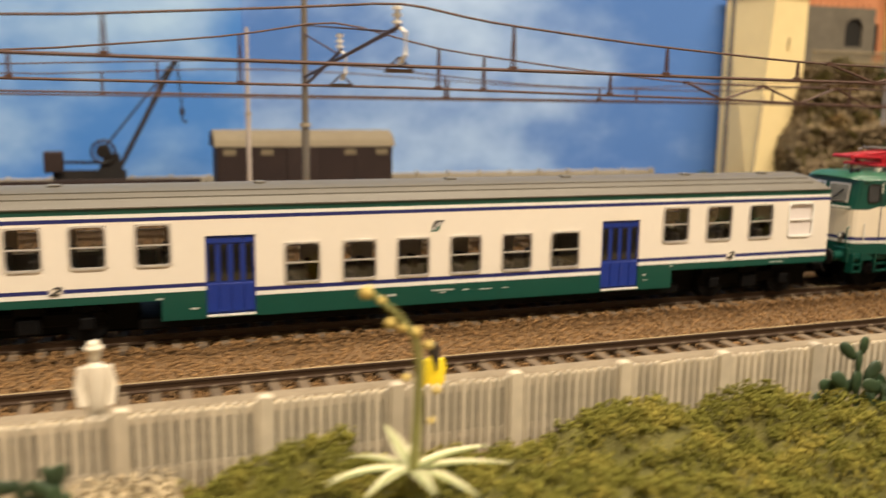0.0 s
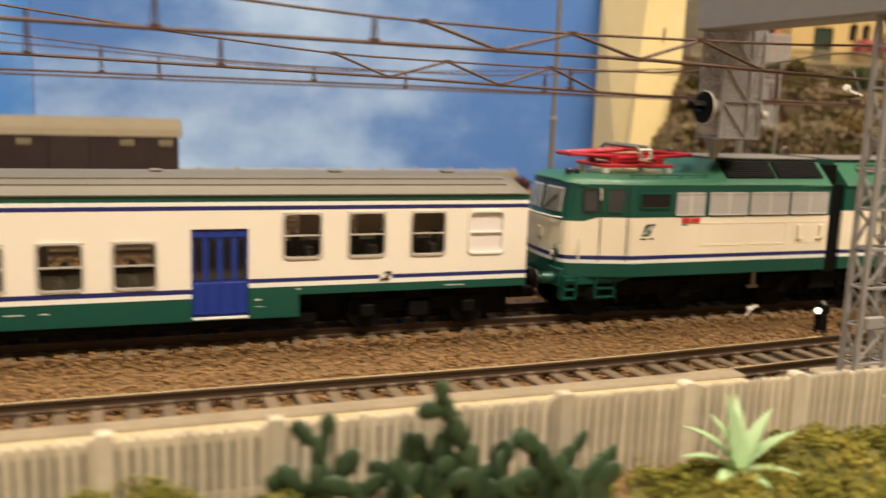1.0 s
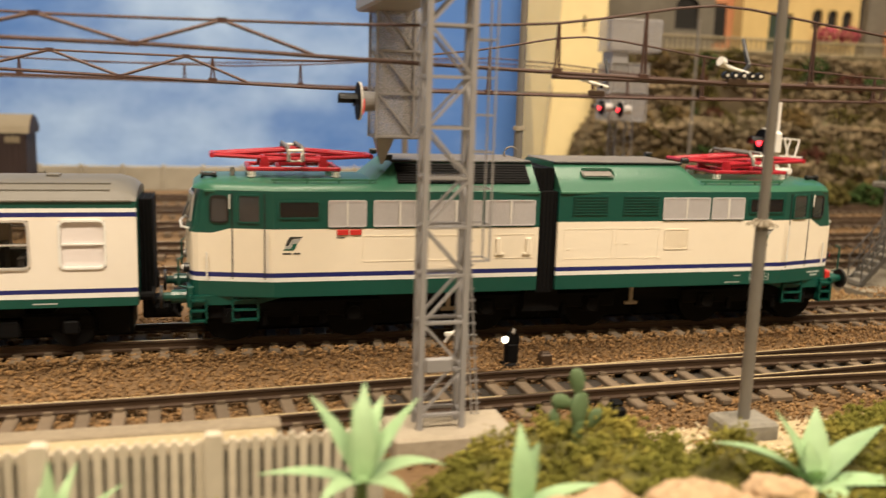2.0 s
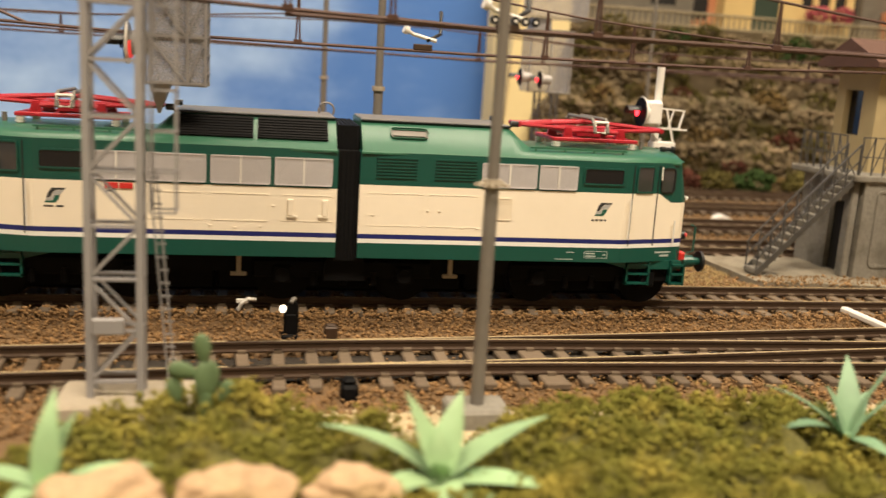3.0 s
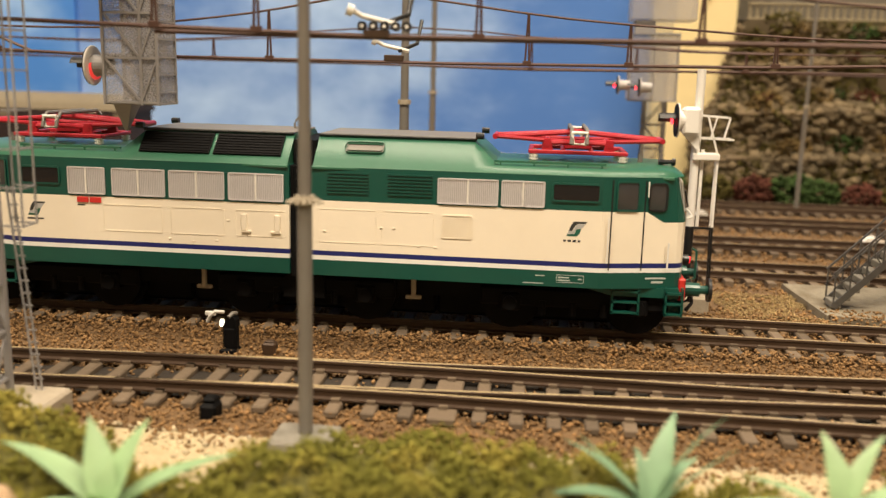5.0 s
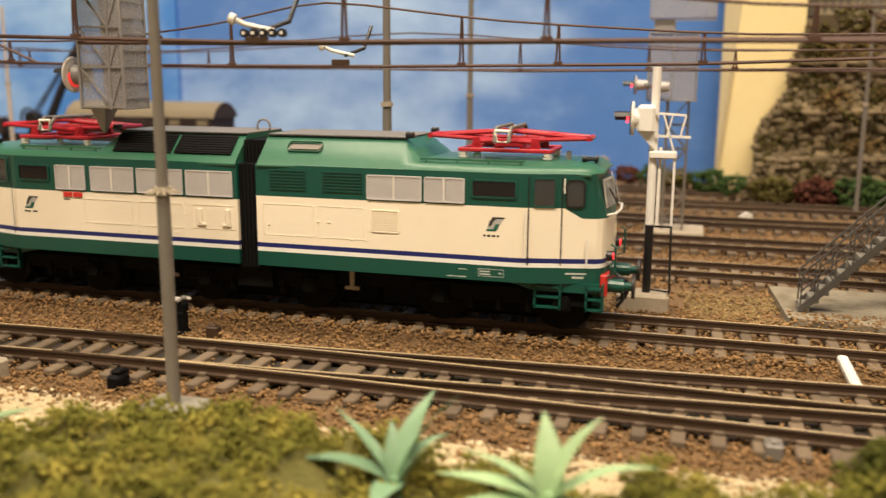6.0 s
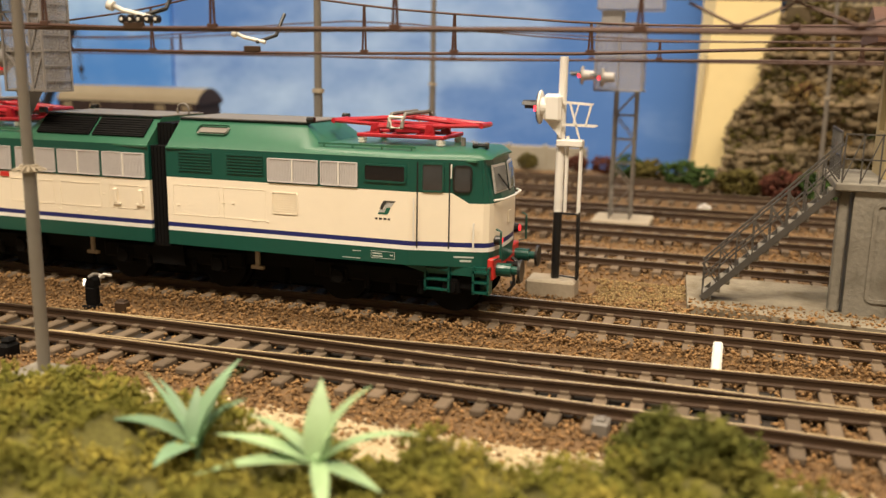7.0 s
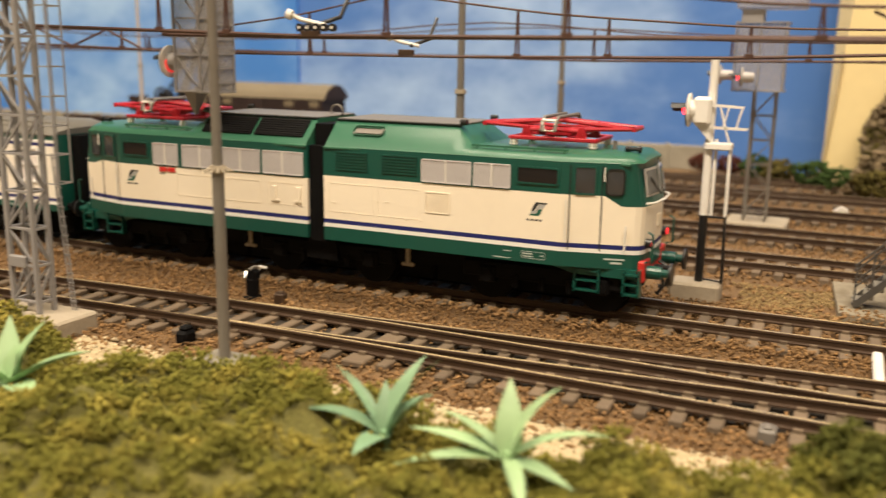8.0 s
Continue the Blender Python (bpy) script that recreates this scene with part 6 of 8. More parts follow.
gx0, gx1, gy0, gy1 = -0.52, 0.36, -0.185, -0.062
vs = [(gx0 + (gx1 - gx0) * i / nx, gy0 + (gy1 - gy0) * j / ny) for j in range(ny + 1) for i in range(nx + 1)]
g = Geo()
g.v = [(x, y, turf(x, y) - 0.0007) for x, y in vs]
g.f = [(j * (nx + 1) + i, j * (nx + 1) + i + 1, (j + 1) * (nx + 1) + i + 1, (j + 1) * (nx + 1) + i) for j in range(ny) for i in range(nx)]
g.m = [0] * len(g.f)
solid("turf_bed", g, MOSS_BED, "dark turf bank along the front of the layout", "turf", "structure", smooth=True)
rt = np.random.default_rng(21)
pts, sz, tufts = [], [], 0
while tufts < 6000:
    x, y = rt.uniform(-0.38, 0.20), -0.070 - 0.068 * rt.uniform(0, 1)
    h = turf(x, y)
    if h < -0.0040 or (abs(x - 0.0165) < 0.006 and y > -0.078):
        continue
    tufts += 1
    r = rt.uniform(0.0008, 0.0030)
    m = int(13.5 * (r / 0.0016) ** 1.6) + 6
    d = rt.normal(size=(m, 3))
    d /= np.linalg.norm(d, axis=1, keepdims=True)
    d[:, 2] = np.abs(d[:, 2]) * 1.15 - 0.15
    ball = np.array((x, y, h + 0.0002)) + d * (r * rt.uniform(0.35, 1.18, (m, 1)))
    pts += [tuple(q) for q in ball]
    sz += list(0.00022 + 0.00048 * rt.uniform(0, 1, m) ** 1.6)
tagged(new("foam_turf", scatter("foam_turf", np.array(pts), np.array(sz), 1.0, [MOSS], 22)), "olive-green foam turf in uneven crumbly clumps", "turf", kind="stuff")
# a loose dark bush of foam at the edge of the turf
BUSH_FOAM = mat("dark_olive_foam", (0.085, 0.092, 0.022), 0.95, var=0.4, scale=900, bump=0.0, dirt=(0.25, 0.215, 0.052), dirt_amount=0.7, random_amount=0.25, island=True, spec=0.1)


def foam_bush(x, y, z, rx, ry, rz, clumps, seed, label):
    """Clumps of foam crumbs gathered in a rough mound with dark gaps between them."""
    rf = np.random.default_rng(seed)
    pts, sz = [], []
    for k in range(clumps):
        d = rf.normal(size=3)
        d /= np.linalg.norm(d)
        d[2] = abs(d[2]) - 0.25
        c0 = d * np.array((rx, ry, rz)) * rf.uniform(0.45, 1.0) ** 0.6
        r0 = rf.uniform(0.0014, 0.0026)
        m = int(95 * (r0 / 0.002) ** 2)
        e = rf.normal(size=(m, 3))
        e /= np.linalg.norm(e, axis=1, keepdims=True)
        pts += [tuple(q) for q in c0 + e * (r0 * rf.uniform(0.4, 1.15, (m, 1)))]
        sz += list(0.00022 + 0.00050 * rf.uniform(0, 1, m) ** 1.6)
    pts = np.array(pts)
    pts[:, 2] = np.maximum(pts[:, 2], -z - 0.0030)
    ob = tagged(new("bush", scatter("bush", pts, np.array(sz), 1.0, [BUSH_FOAM], seed)), label, "bush", "bushes of the turf")
    ob.location = (x, y, z)


foam_bush(0.1435, -0.0835, 0.0060, 0.0128, 0.0088, 0.0105, 74, 61, "dark olive foam bush at the edge of the turf")
foam_bush(0.1640, -0.0870, 0.0015, 0.0080, 0.0070, 0.0050, 30, 62, "low olive foam bush at the edge of the turf")
c, r = stones(9000, -0.03, 0.34, -0.090, -0.0605, -0.0042, -0.0030, 0.0003, 0.0008)
SANDSTONE = mat("pale_sand_grain", (0.52, 0.43, 0.28), 0.9, var=0.25, scale=900, bump=0.2, random_amount=0.35, island=True)
tagged(new("sand_grains", scatter("sand_grains", c, r, 0.8, [SANDSTONE], 23)), "pale coarse sand between turf and ballast", "sand", kind="stuff")
solid("sand_strip", Geo().box(-0.03, 0.36, -0.0950, -0.0620, -0.0044, -0.0033, 0.0003), SAND, "pale sandy strip before the ballast", "sand", "structure")

sand_heap = stones(9000, -0.420, -0.335, -0.122, -0.0875, -0.0030, 0.0010, 0.0003, 0.0007)
tagged(new("sand_grains", scatter("sand_grains", sand_heap[0], sand_heap[1], 0.8, [SANDSTONE], 27)), "pale yellowish sand heaped against the fence foot", "sand", kind="stuff")

BOULDER = mat("pinkish_boulder", (0.43, 0.295, 0.175), 0.9, var=0.45, scale=420, bump=1.0, dirt=(0.20, 0.145, 0.045), dirt_amount=0.9)


def boulder(x, y, z, r, seed):
    bm = bmesh.new()
    bmesh.ops.create_icosphere(bm, subdivisions=5, radius=1.0)
    for v in bm.verts:
        k = 1 + 0.30 * noise.noise(v.co * 1.3 + Vector((seed, 0, 0))) + 0.14 * noise.noise(v.co * 3.4 + Vector((0, seed, 0))) + 0.06 * noise.noise(v.co * 9 + Vector((0, 0, seed)))
        v.co = Vector((v.co.x * r * 1.25 * k, v.co.y * r * k, v.co.z * r * 0.75 * k))
    me = bpy.data.meshes.new("boulder")
    bm.to_mesh(me)
    bm.free()
    me.polygons.foreach_set("use_smooth", [True] * len(me.polygons))
    me.materials.append(BOULDER)
    ob = tagged(new("boulder", me), "rounded pinkish-tan boulder in the turf", "boulder", "boulders in the turf")
    ob.location = (x, y, z)


boulder(-0.0262, -0.1185, 0.0088, 0.0056, 1.0)
boulder(-0.0118, -0.1170, 0.0087, 0.0044, 2.0)
boulder(-0.0402, -0.1190, 0.0086, 0.0060, 3.0)

# ---- succulents ----
ALOE = mat("mint_green_leaf", (0.275, 0.405, 0.215), 0.55, var=0.28, scale=300, bump=0.05, dirt=(0.20, 0.40, 0.20), dirt_amount=0.4, random_amount=0.12)
ALOE_DARK = mat("grey_green_leaf", (0.17, 0.285, 0.17), 0.55, var=0.2, scale=300, bump=0.05, dirt=(0.10, 0.20, 0.10), dirt_amount=0.5, random_amount=0.15)
AGAVE = mat("agave_leaf_green", (0.30, 0.33, 0.15), 0.55, var=0.2, scale=300, bump=0.05)
AGAVE_EDGE = mat("agave_leaf_cream_edge", (0.70, 0.66, 0.44), 0.55, var=0.1, scale=300, bump=0.0)
CACTUS = mat("dark_green_cactus", (0.028, 0.055, 0.025), 0.5, var=0.45, scale=350, bump=0.3, dirt=(0.10, 0.15, 0.075), dirt_amount=0.6, random_amount=0.2)
CACTUS_PALE = mat("grey_green_cactus", (0.105, 0.165, 0.075), 0.6, var=0.3, scale=350, bump=0.2, dirt=(0.17, 0.21, 0.10), dirt_amount=0.5)


def blade(base, heading, tilt, length, width, droop, edge=False):
    """A tapered, keeled leaf that springs from base and bends over."""
    g = Geo()
    n = 8
    d = Vector((math.cos(heading), math.sin(heading), 0))
    w = Vector((-math.sin(heading), math.cos(heading), 0))
    p = Vector(base)
    a = tilt
    rows = []
    for i in range(n + 1):
        s = i / n
        half = width / 2 * (0.50 + 0.75 * math.sin(math.pi * min(1, s * 1.05)) ** 0.8) * (1 - s) ** 0.55 + 0.00005
        up = Vector((-d.x * math.sin(a), -d.y * math.sin(a), math.cos(a)))
        row = [p - w * half + up * half * 0.28, p + up * 0.0, p + w * half + up * half * 0.28, p - up * (0.07 * width * (1 - s) + 0.00012)]
        if edge:
            row = [p - w * half + up * half * 0.4, p - w * half * 0.62 + up * half * 0.2, p + w * half * 0.62 + up * half * 0.2, p + w * half + up * half * 0.4, p - up * (0.08 * width * (1 - s) + 0.00012)]
        rows.append(row)
        p = p + (d * math.cos(a) + Vector((0, 0, 1)) * math.sin(a)) * (length / n)
        a -= droop / n
    m = len(rows[0])
    g.v = [tuple(q) for row in rows for q in row]
    for i in range(n):
        for k in range(m):
            j = (k + 1) % m
            g.f.append((i * m + k, i * m + j, (i + 1) * m + j, (i + 1) * m + k))
            g.m.append(1 if edge and k in (0, 2) else 0)
    g.f += [tuple(range(m)), tuple(n * m + k for k in range(m - 1, -1, -1))]
    g.m += [0, 0]
    return g


def aloe(x, y, z, size, seed, material, label, leaves, width=0.30):
    """A rosette: leaves are (heading, tilt, length, share of the width), headings in degrees from +x."""
    rg = random.Random(seed)
    t = thing("aloe_plant", (x, y, z), label, "succulent", "succulents in the turf")
    part("heart", Geo().tube([(x, y, z - 0.006), (x, y, z + size * 0.08)], size * 0.09, 10, r1=size * 0.05), material, t)
    for heading, tilt, length, *slim in leaves:
        bend = rg.uniform(14, 58)
        part("leaf", blade((x, y, z), radians(heading + rg.uniform(-5, 5)), radians(tilt + bend * 0.36), size * length * 1.03, size * width * rg.uniform(0.85, 1.1) * (slim[0] if slim else 1.0), radians(bend)), material, t, smooth=True)
    return t


aloe(0.0945, -0.1015, 0.0080, 0.0142, 1, ALOE, "mint-green aloe with spread pointed leaves in the turf", [(184, 12, 1.05), (205, -2, 1.15), (296, -6, 1.05, 0.8), (345, -8, 0.75), (24, 20, 1.05, 0.8), (112, 64, 0.82, 1.1), (46, 56, 0.92), (166, 24, 0.9, 0.7)], 0.25)
aloe(0.0716, -0.0965, 0.0048, 0.0146, 2, ALOE_DARK, "grey-green aloe with upright leaves in the turf", [(186, 14, 1.10), (166, 46, 0.95, 0.35), (150, 30, 1.05, 0.4), (64, 58, 1.0, 1.15), (118, 62, 0.62, 0.8), (28, 46, 0.72, 0.9), (8, 60, 1.15, 0.28), (350, 48, 1.0, 0.3), (268, 10, 0.75, 1.1)], 0.27)
aloe(0.0010, -0.1085, 0.0056, 0.0180, 3, ALOE, "large mint-green aloe before the boulders", [(14, 26, 1.0), (166, 26, 1.0), (128, 60, 0.70, 1.0), (52, 60, 0.70, 1.0), (218, 4, 0.9), (335, 6, 0.95), (262, 4, 0.8), (305, -4, 0.75), (95, 74, 0.40, 0.7), (250, 52, 0.30, 0.6)], 0.28)
aloe(-0.0700, -0.1010, 0.0088, 0.0148, 4, ALOE, "large mint-green aloe at the end of the fence", [(184, 12, 1.0), (140, 52, 1.0), (75, 72, 1.0), (105, 76, 0.8), (30, 48, 1.0), (2, 10, 0.9), (230, 10, 0.7), (300, 12, 0.7), (60, 60, 0.9)], 0.27)
aloe(-0.1130, -0.0985, -0.0008, 0.0140, 5, ALOE, "mint-green aloe before the fence", [(182, 22, 1.0), (150, 40, 0.95), (95, 72, 1.0), (60, 62, 1.0), (25, 45, 1.0), (5, 30, 1.0), (210, 10, 0.8), (260, 10, 0.7), (320, 10, 0.8), (110, 55, 0.8)], 0.22)
aloe(-0.0485, -0.1100, 0.0066, 0.0128, 6, ALOE, "mint-green aloe with few broad leaves", [(80, 78, 1.0), (40, 70, 0.8), (355, 18, 1.0), (190, 20, 0.9), (250, 15, 0.7)], 0.30)

ag = thing("agave_plant", (-0.3003, -0.1180, 0.0085), "variegated agave with a tall flower stalk before the fence", "succulent")
rg = random.Random(8)
for k in range(11):
    part("leaf", blade((-0.3003, -0.1180, 0.0085), 2 * math.pi * (k + rg.uniform(-0.25, 0.25)) / 11, radians(rg.uniform(-2, 24)), 0.0165 * rg.uniform(0.8, 1.05), 0.0023, radians(rg.uniform(10, 30)), True), [AGAVE, AGAVE_EDGE], ag, "green leaf with cream edges", smooth=True)
STALK = mat("olive_stalk", (0.20, 0.20, 0.06), 0.7, var=0.2, scale=300, bump=0.1)
FLOWER = mat("dry_yellow_flower", (0.55, 0.42, 0.12), 0.7, var=0.25, scale=500, bump=0.2)
stalk_pts = [(-0.3000, -0.1180, 0.0055), (-0.2994, -0.1180, 0.0160), (-0.2990, -0.1180, 0.0260), (-0.2998, -0.1180, 0.0305), (-0.3030, -0.1180, 0.0345), (-0.3068, -0.1180, 0.0378)]
st = part("flower_stalk", Geo().tube(stalk_pts, 0.0010, 8, r1=0.0004), STALK, ag, "olive flower stalk bent at the top", smooth=True)
for (bx2, bz, s) in ((-0.3075, 0.0380, 0.0011), (-0.3052, 0.0366, 0.0007), (-0.3038, 0.0330, 0.0009), (-0.2996, 0.0312, 0.0009), (-0.2975, 0.0290, 0.0008), (-0.3018, 0.0322, 0.0008), (-0.2962, 0.0215, 0.0007), (-0.3012, 0.0240, 0.0007), (-0.2970, 0.0165, 0.0006)):
    bm = bmesh.new()
    bmesh.ops.create_icosphere(bm, subdivisions=2, radius=s)
    for v in bm.verts:
        v.co *= 1 + 0.3 * noise.noise(v.co * 1500)
        v.co += Vector((bx2, -0.1180, bz))
    me = bpy.data.meshes.new("blossom")
    bm.to_mesh(me)
    bm.free()
    me.materials.append(FLOWER)
    part("blossom", me, None, st)


def pad(c, r, lean, turn, thick=0.17):
    """A flat oval cactus pad that stands on its narrow end at c; returns its mesh and its tip."""
    bm = bmesh.new()
    bmesh.ops.create_uvsphere(bm, u_segments=14, v_segments=9, radius=1.0)
    m = Matrix.Translation(c) @ Matrix.Rotation(turn, 4, "Z") @ Matrix.Rotation(lean, 4, "Y")
    for v in bm.verts:
        k = 0.80 + 0.20 * v.co.z
        v.co = m @ Vector((v.co.x * r * 0.70 * k, v.co.y * r * thick, (v.co.z + 0.95) * r))
    me = bpy.data.meshes.new("pad")
    bm.to_mesh(me)
    bm.free()
    me.polygons.foreach_set("use_smooth", [True] * len(me.polygons))
    me.materials.append(CACTUS)
    return me, m @ Vector((0, 0, 1.8 * r))


def prickly_pear(x, y, z, n_base, r, seed, label, spread, levels=(1, 2, 2, 3, 3), stem=()):
    """A clump of pads on pads; stem lays a chain of pads (x, z, size, lean) out by itself."""
    rg = random.Random(seed)
    t = thing("prickly_pear", (x, y, z), label, "cactus", "prickly pears in the turf")
    for k in range(n_base):
        c = Vector((x + rg.uniform(-spread, spread), y + rg.uniform(-0.003, 0.003), z + rg.uniform(-0.001, 0.001)))
        lean = rg.uniform(-0.35, 0.35)
        for lv in range(rg.choice(levels)):
            me, tip = pad(c, r * rg.uniform(0.8, 1.1) * (1 - 0.08 * lv), lean, rg.uniform(-0.9, 0.9))
            part("pad", me, None, t)
            if rg.random() < 0.7:
                me2, _ = pad(c.lerp(tip, 0.75), r * 0.8, lean + rg.choice((-1, 1)) * rg.uniform(0.6, 1.1), rg.uniform(-0.6, 0.6))
                part("pad", me2, None, t)
            c, lean = c.lerp(tip, 0.93), lean + rg.uniform(-0.45, 0.45)
    for px, pz, pr, plean in stem:
        part("pad", pad(Vector((px, y - 0.0015, pz)), pr, plean, rg.uniform(-0.5, 0.5), 0.24)[0], None, t)
    return t


prickly_pear(-0.1860, -0.0925, -0.0045, 9, 0.0036, 31, "dark green prickly pear clump before the fence", 0.007, (1, 1, 2), [(-0.1868, 0.0012, 0.0034, 0.0), (-0.1868, 0.0064, 0.0030, 0.10), (-0.1860, 0.0110, 0.0022, 0.15), (-0.1876, 0.0100, 0.0026, -0.75), (-0.1845, 0.0040, 0.0032, 0.60), (-0.1890, 0.0030, 0.0030, -0.80)])
prickly_pear(-0.1660, -0.0935, -0.0045, 13, 0.0038, 33, "tall dark green prickly pear clump before the fence", 0.009, (1, 1, 2), [(-0.1612, -0.0030, 0.0036, -0.05), (-0.1620, 0.0026, 0.0032, -0.25), (-0.1636, 0.0074, 0.0031, -0.42), (-0.1660, 0.0116, 0.0028, -0.38), (-0.1680, 0.0150, 0.0022, 0.05), (-0.1676, 0.0140, 0.0027, -1.30)])
prickly_pear(-0.1490, -0.0945, -0.0055, 11, 0.0038, 35, "low dark green prickly pear clump before the fence", 0.010, (1, 1, 2), [(-0.1440, -0.0030, 0.0038, 0.75), (-0.1400, 0.0000, 0.0026, 0.20)])
pear = thing("prickly_pear", (-0.0311, -0.0890, 0.0070), "small grey-green prickly pear by the signal plinth", "cactus", "prickly pears in the turf")
for px0, pz0, pr, plean, pturn in ((-0.0311, 0.0098, 0.0034, 0.05, 0.3), (-0.0313, 0.0158, 0.0024, -0.12, -0.4), (-0.0322, 0.0142, 0.0023, -1.25, 0.2), (-0.0350, 0.0098, 0.0022, -0.25, 0.5), (-0.0290, 0.0098, 0.0020, 0.45, -0.3)):
    me, tip = pad(Vector((px0, -0.0890, pz0)), pr, plean, pturn, 0.22)
    me.materials[0] = CACTUS_PALE
    part("pad", me, None, pear)
part("stem", Geo().tube([(-0.0311, -0.0890, 0.0040), (-0.0311, -0.0890, 0.0112)], 0.0010, 8), CACTUS_PALE, pear)
prickly_pear(-0.3560, -0.1050, -0.0010, 3, 0.0028, 34, "dark green prickly pear at the fence foot", 0.004)

# ---- miniature figures, kept plain ----
FIG_WHITE = mat("plain_white_figure", (0.72, 0.66, 0.55), 0.6, var=0.06, scale=400, bump=0.05)
VAN_DARK = mat("dark_brown_figure_cap", (0.02, 0.014, 0.012), 0.6, var=0.1, scale=400, bump=0.05)
FIG_YELLOW = mat("plain_yellow_figure", (0.78, 0.62, 0.02), 0.5, var=0.06, scale=400, bump=0.05)


def figurine(x, y, z, h, material, label, wide=1.0, head=None):
    """A plain miniature figure without features: legs, coat, arms, head and cap in one mesh."""
    g = Geo()

    def lathe(prof, cx, flat, slot):
        n, k0 = 14, len(g.v)
        for zz, r in prof:
            g.v.extend((cx + wide * r * h * math.cos(2 * math.pi * k / n), y + flat * wide * r * h * math.sin(2 * math.pi * k / n), z + zz * h) for k in range(n))
        for i in range(len(prof) - 1):
            g.f.extend((k0 + i * n + k, k0 + i * n + (k + 1) % n, k0 + (i + 1) * n + (k + 1) % n, k0 + (i + 1) * n + k) for k in range(n))
        g.f.extend([tuple(range(k0, k0 + n)), tuple(k0 + (len(prof) - 1) * n + k for k in range(n - 1, -1, -1))])
        g.m.extend([slot] * ((len(prof) - 1) * n + 2))
    for s in (-1, 1):
        lathe([(0.0, 0.055), (0.03, 0.06), (0.25, 0.05), (0.48, 0.065)], x + s * wide * 0.06 * h, 1.0, 0)
        g.tube([(x + s * wide * 0.135 * h, y, z + 0.78 * h), (x + s * wide * 0.185 * h, y - 0.01 * h, z + 0.62 * h), (x + s * wide * 0.15 * h, y - 0.05 * h, z + 0.47 * h)], 0.042 * h, 8)
    lathe([(0.42, 0.10), (0.46, 0.125), (0.58, 0.115), (0.72, 0.14), (0.79, 0.12), (0.82, 0.05), (0.84, 0.045)], x, 0.72, 0)
    lathe([(0.83, 0.045), (0.86, 0.068), (0.91, 0.072), (0.925, 0.072), (0.93, 0.108), (0.945, 0.108), (0.95, 0.076), (0.985, 0.066), (1.0, 0.02)], x, 1.0, 1 if head else 0)
    return solid("figurine", g, [material, head] if head else material, label, "figurine", smooth=True)


figurine(-0.3480, -0.0790, 0.0006, 0.0226, FIG_WHITE, "plain white miniature figure standing by the fence", 0.68)


def sitting_figurine(x, y, z, h, label):
    """A plain sitting figure without features, all in one mesh: hips, coat, cap."""
    g = Geo()
    n = 16
    for slot, prof in ((2, [(0.0, 0.27), (0.03, 0.31), (0.09, 0.29), (0.14, 0.20), (0.16, 0.05)]),
                       (0, [(0.07, 0.12), (0.10, 0.20), (0.30, 0.225), (0.48, 0.205), (0.60, 0.185), (0.67, 0.16), (0.72, 0.07), (0.76, 0.055)]),
                       (1, [(0.74, 0.055), (0.79, 0.095), (0.87, 0.112), (0.94, 0.095), (0.985, 0.05), (1.0, 0.012)])):
        k0 = len(g.v)
        for zz, r in prof:
            g.v.extend((x + r * h * math.cos(2 * math.pi * k / n), y - (0.25 * h if slot == 2 else 0.0) + 0.7 * r * h * math.sin(2 * math.pi * k / n), z + zz * h) for k in range(n))
        for i in range(len(prof) - 1):
            g.f.extend((k0 + i * n + k, k0 + i * n + (k + 1) % n, k0 + (i + 1) * n + (k + 1) % n, k0 + (i + 1) * n + k) for k in range(n))
        g.f.extend([tuple(range(k0, k0 + n)), tuple(k0 + (len(prof) - 1) * n + k for k in range(n - 1, -1, -1))])
        g.m.extend([slot] * ((len(prof) - 1) * n + 2))
    f0 = len(g.f)
    g.tube([(x, y - 0.07 * h, z + 0.90 * h), (x, y - 0.125 * h, z + 0.72 * h), (x, y - 0.165 * h, z + 0.50 * h)], 0.10 * h, 10, r1=0.02 * h)
    g.m = g.m[:f0] + [1] * (len(g.f) - f0)
    for s in (-1, 1):
        f0 = len(g.f)
        g.tube([(x + s * 0.155 * h, y, z + 0.66 * h), (x + s * 0.22 * h, y + 0.02 * h, z + 0.48 * h), (x + s * 0.20 * h, y + 0.08 * h, z + 0.32 * h)], 0.05 * h, 8)
        g.m = g.m[:f0] + [0] * (len(g.f) - f0)
    return solid("figurine", g, [FIG_YELLOW, VAN_DARK, FIG_PINK], label, "figurine", smooth=True)


FIG_PINK = mat("plain_pink_figure", (0.62, 0.33, 0.22), 0.6, var=0.06, scale=400, bump=0.05)
sitting_figurine(-0.2778, -0.0630, 0.0006, 0.0124, "plain yellow and pink miniature figure sitting behind the fence")


# ---- low wall behind the yard ----
BACKWALL = mat("weathered_back_wall", (0.33, 0.305, 0.25), 0.85, var=0.15, scale=150, bump=0.3, dirt=(0.19, 0.165, 0.12), dirt_amount=0.6)
bw = thing("low_wall", (-0.25, 0.3700, -0.0042), "low pale weathered wall behind the yard", "wall", kind="structure")
part("wall_body", Geo().box(-0.62, 0.0560, 0.3690, 0.3730, -0.0043, 0.0112, 0.0005), BACKWALL, bw)
for x in np.arange(-0.61, 0.055, 0.0245):
    part("pilaster", Geo().box(x, x + 0.0026, 0.3680, 0.3735, -0.0043, 0.0122, 0.0003), BACKWALL, bw)

# ---- goods van ----
VAN_BROWN = mat("van_brown_boards", (0.021, 0.0105, 0.0105), 0.7, var=0.3, scale=250, bump=0.2, dirt=(0.040, 0.022, 0.020), dirt_amount=0.5)
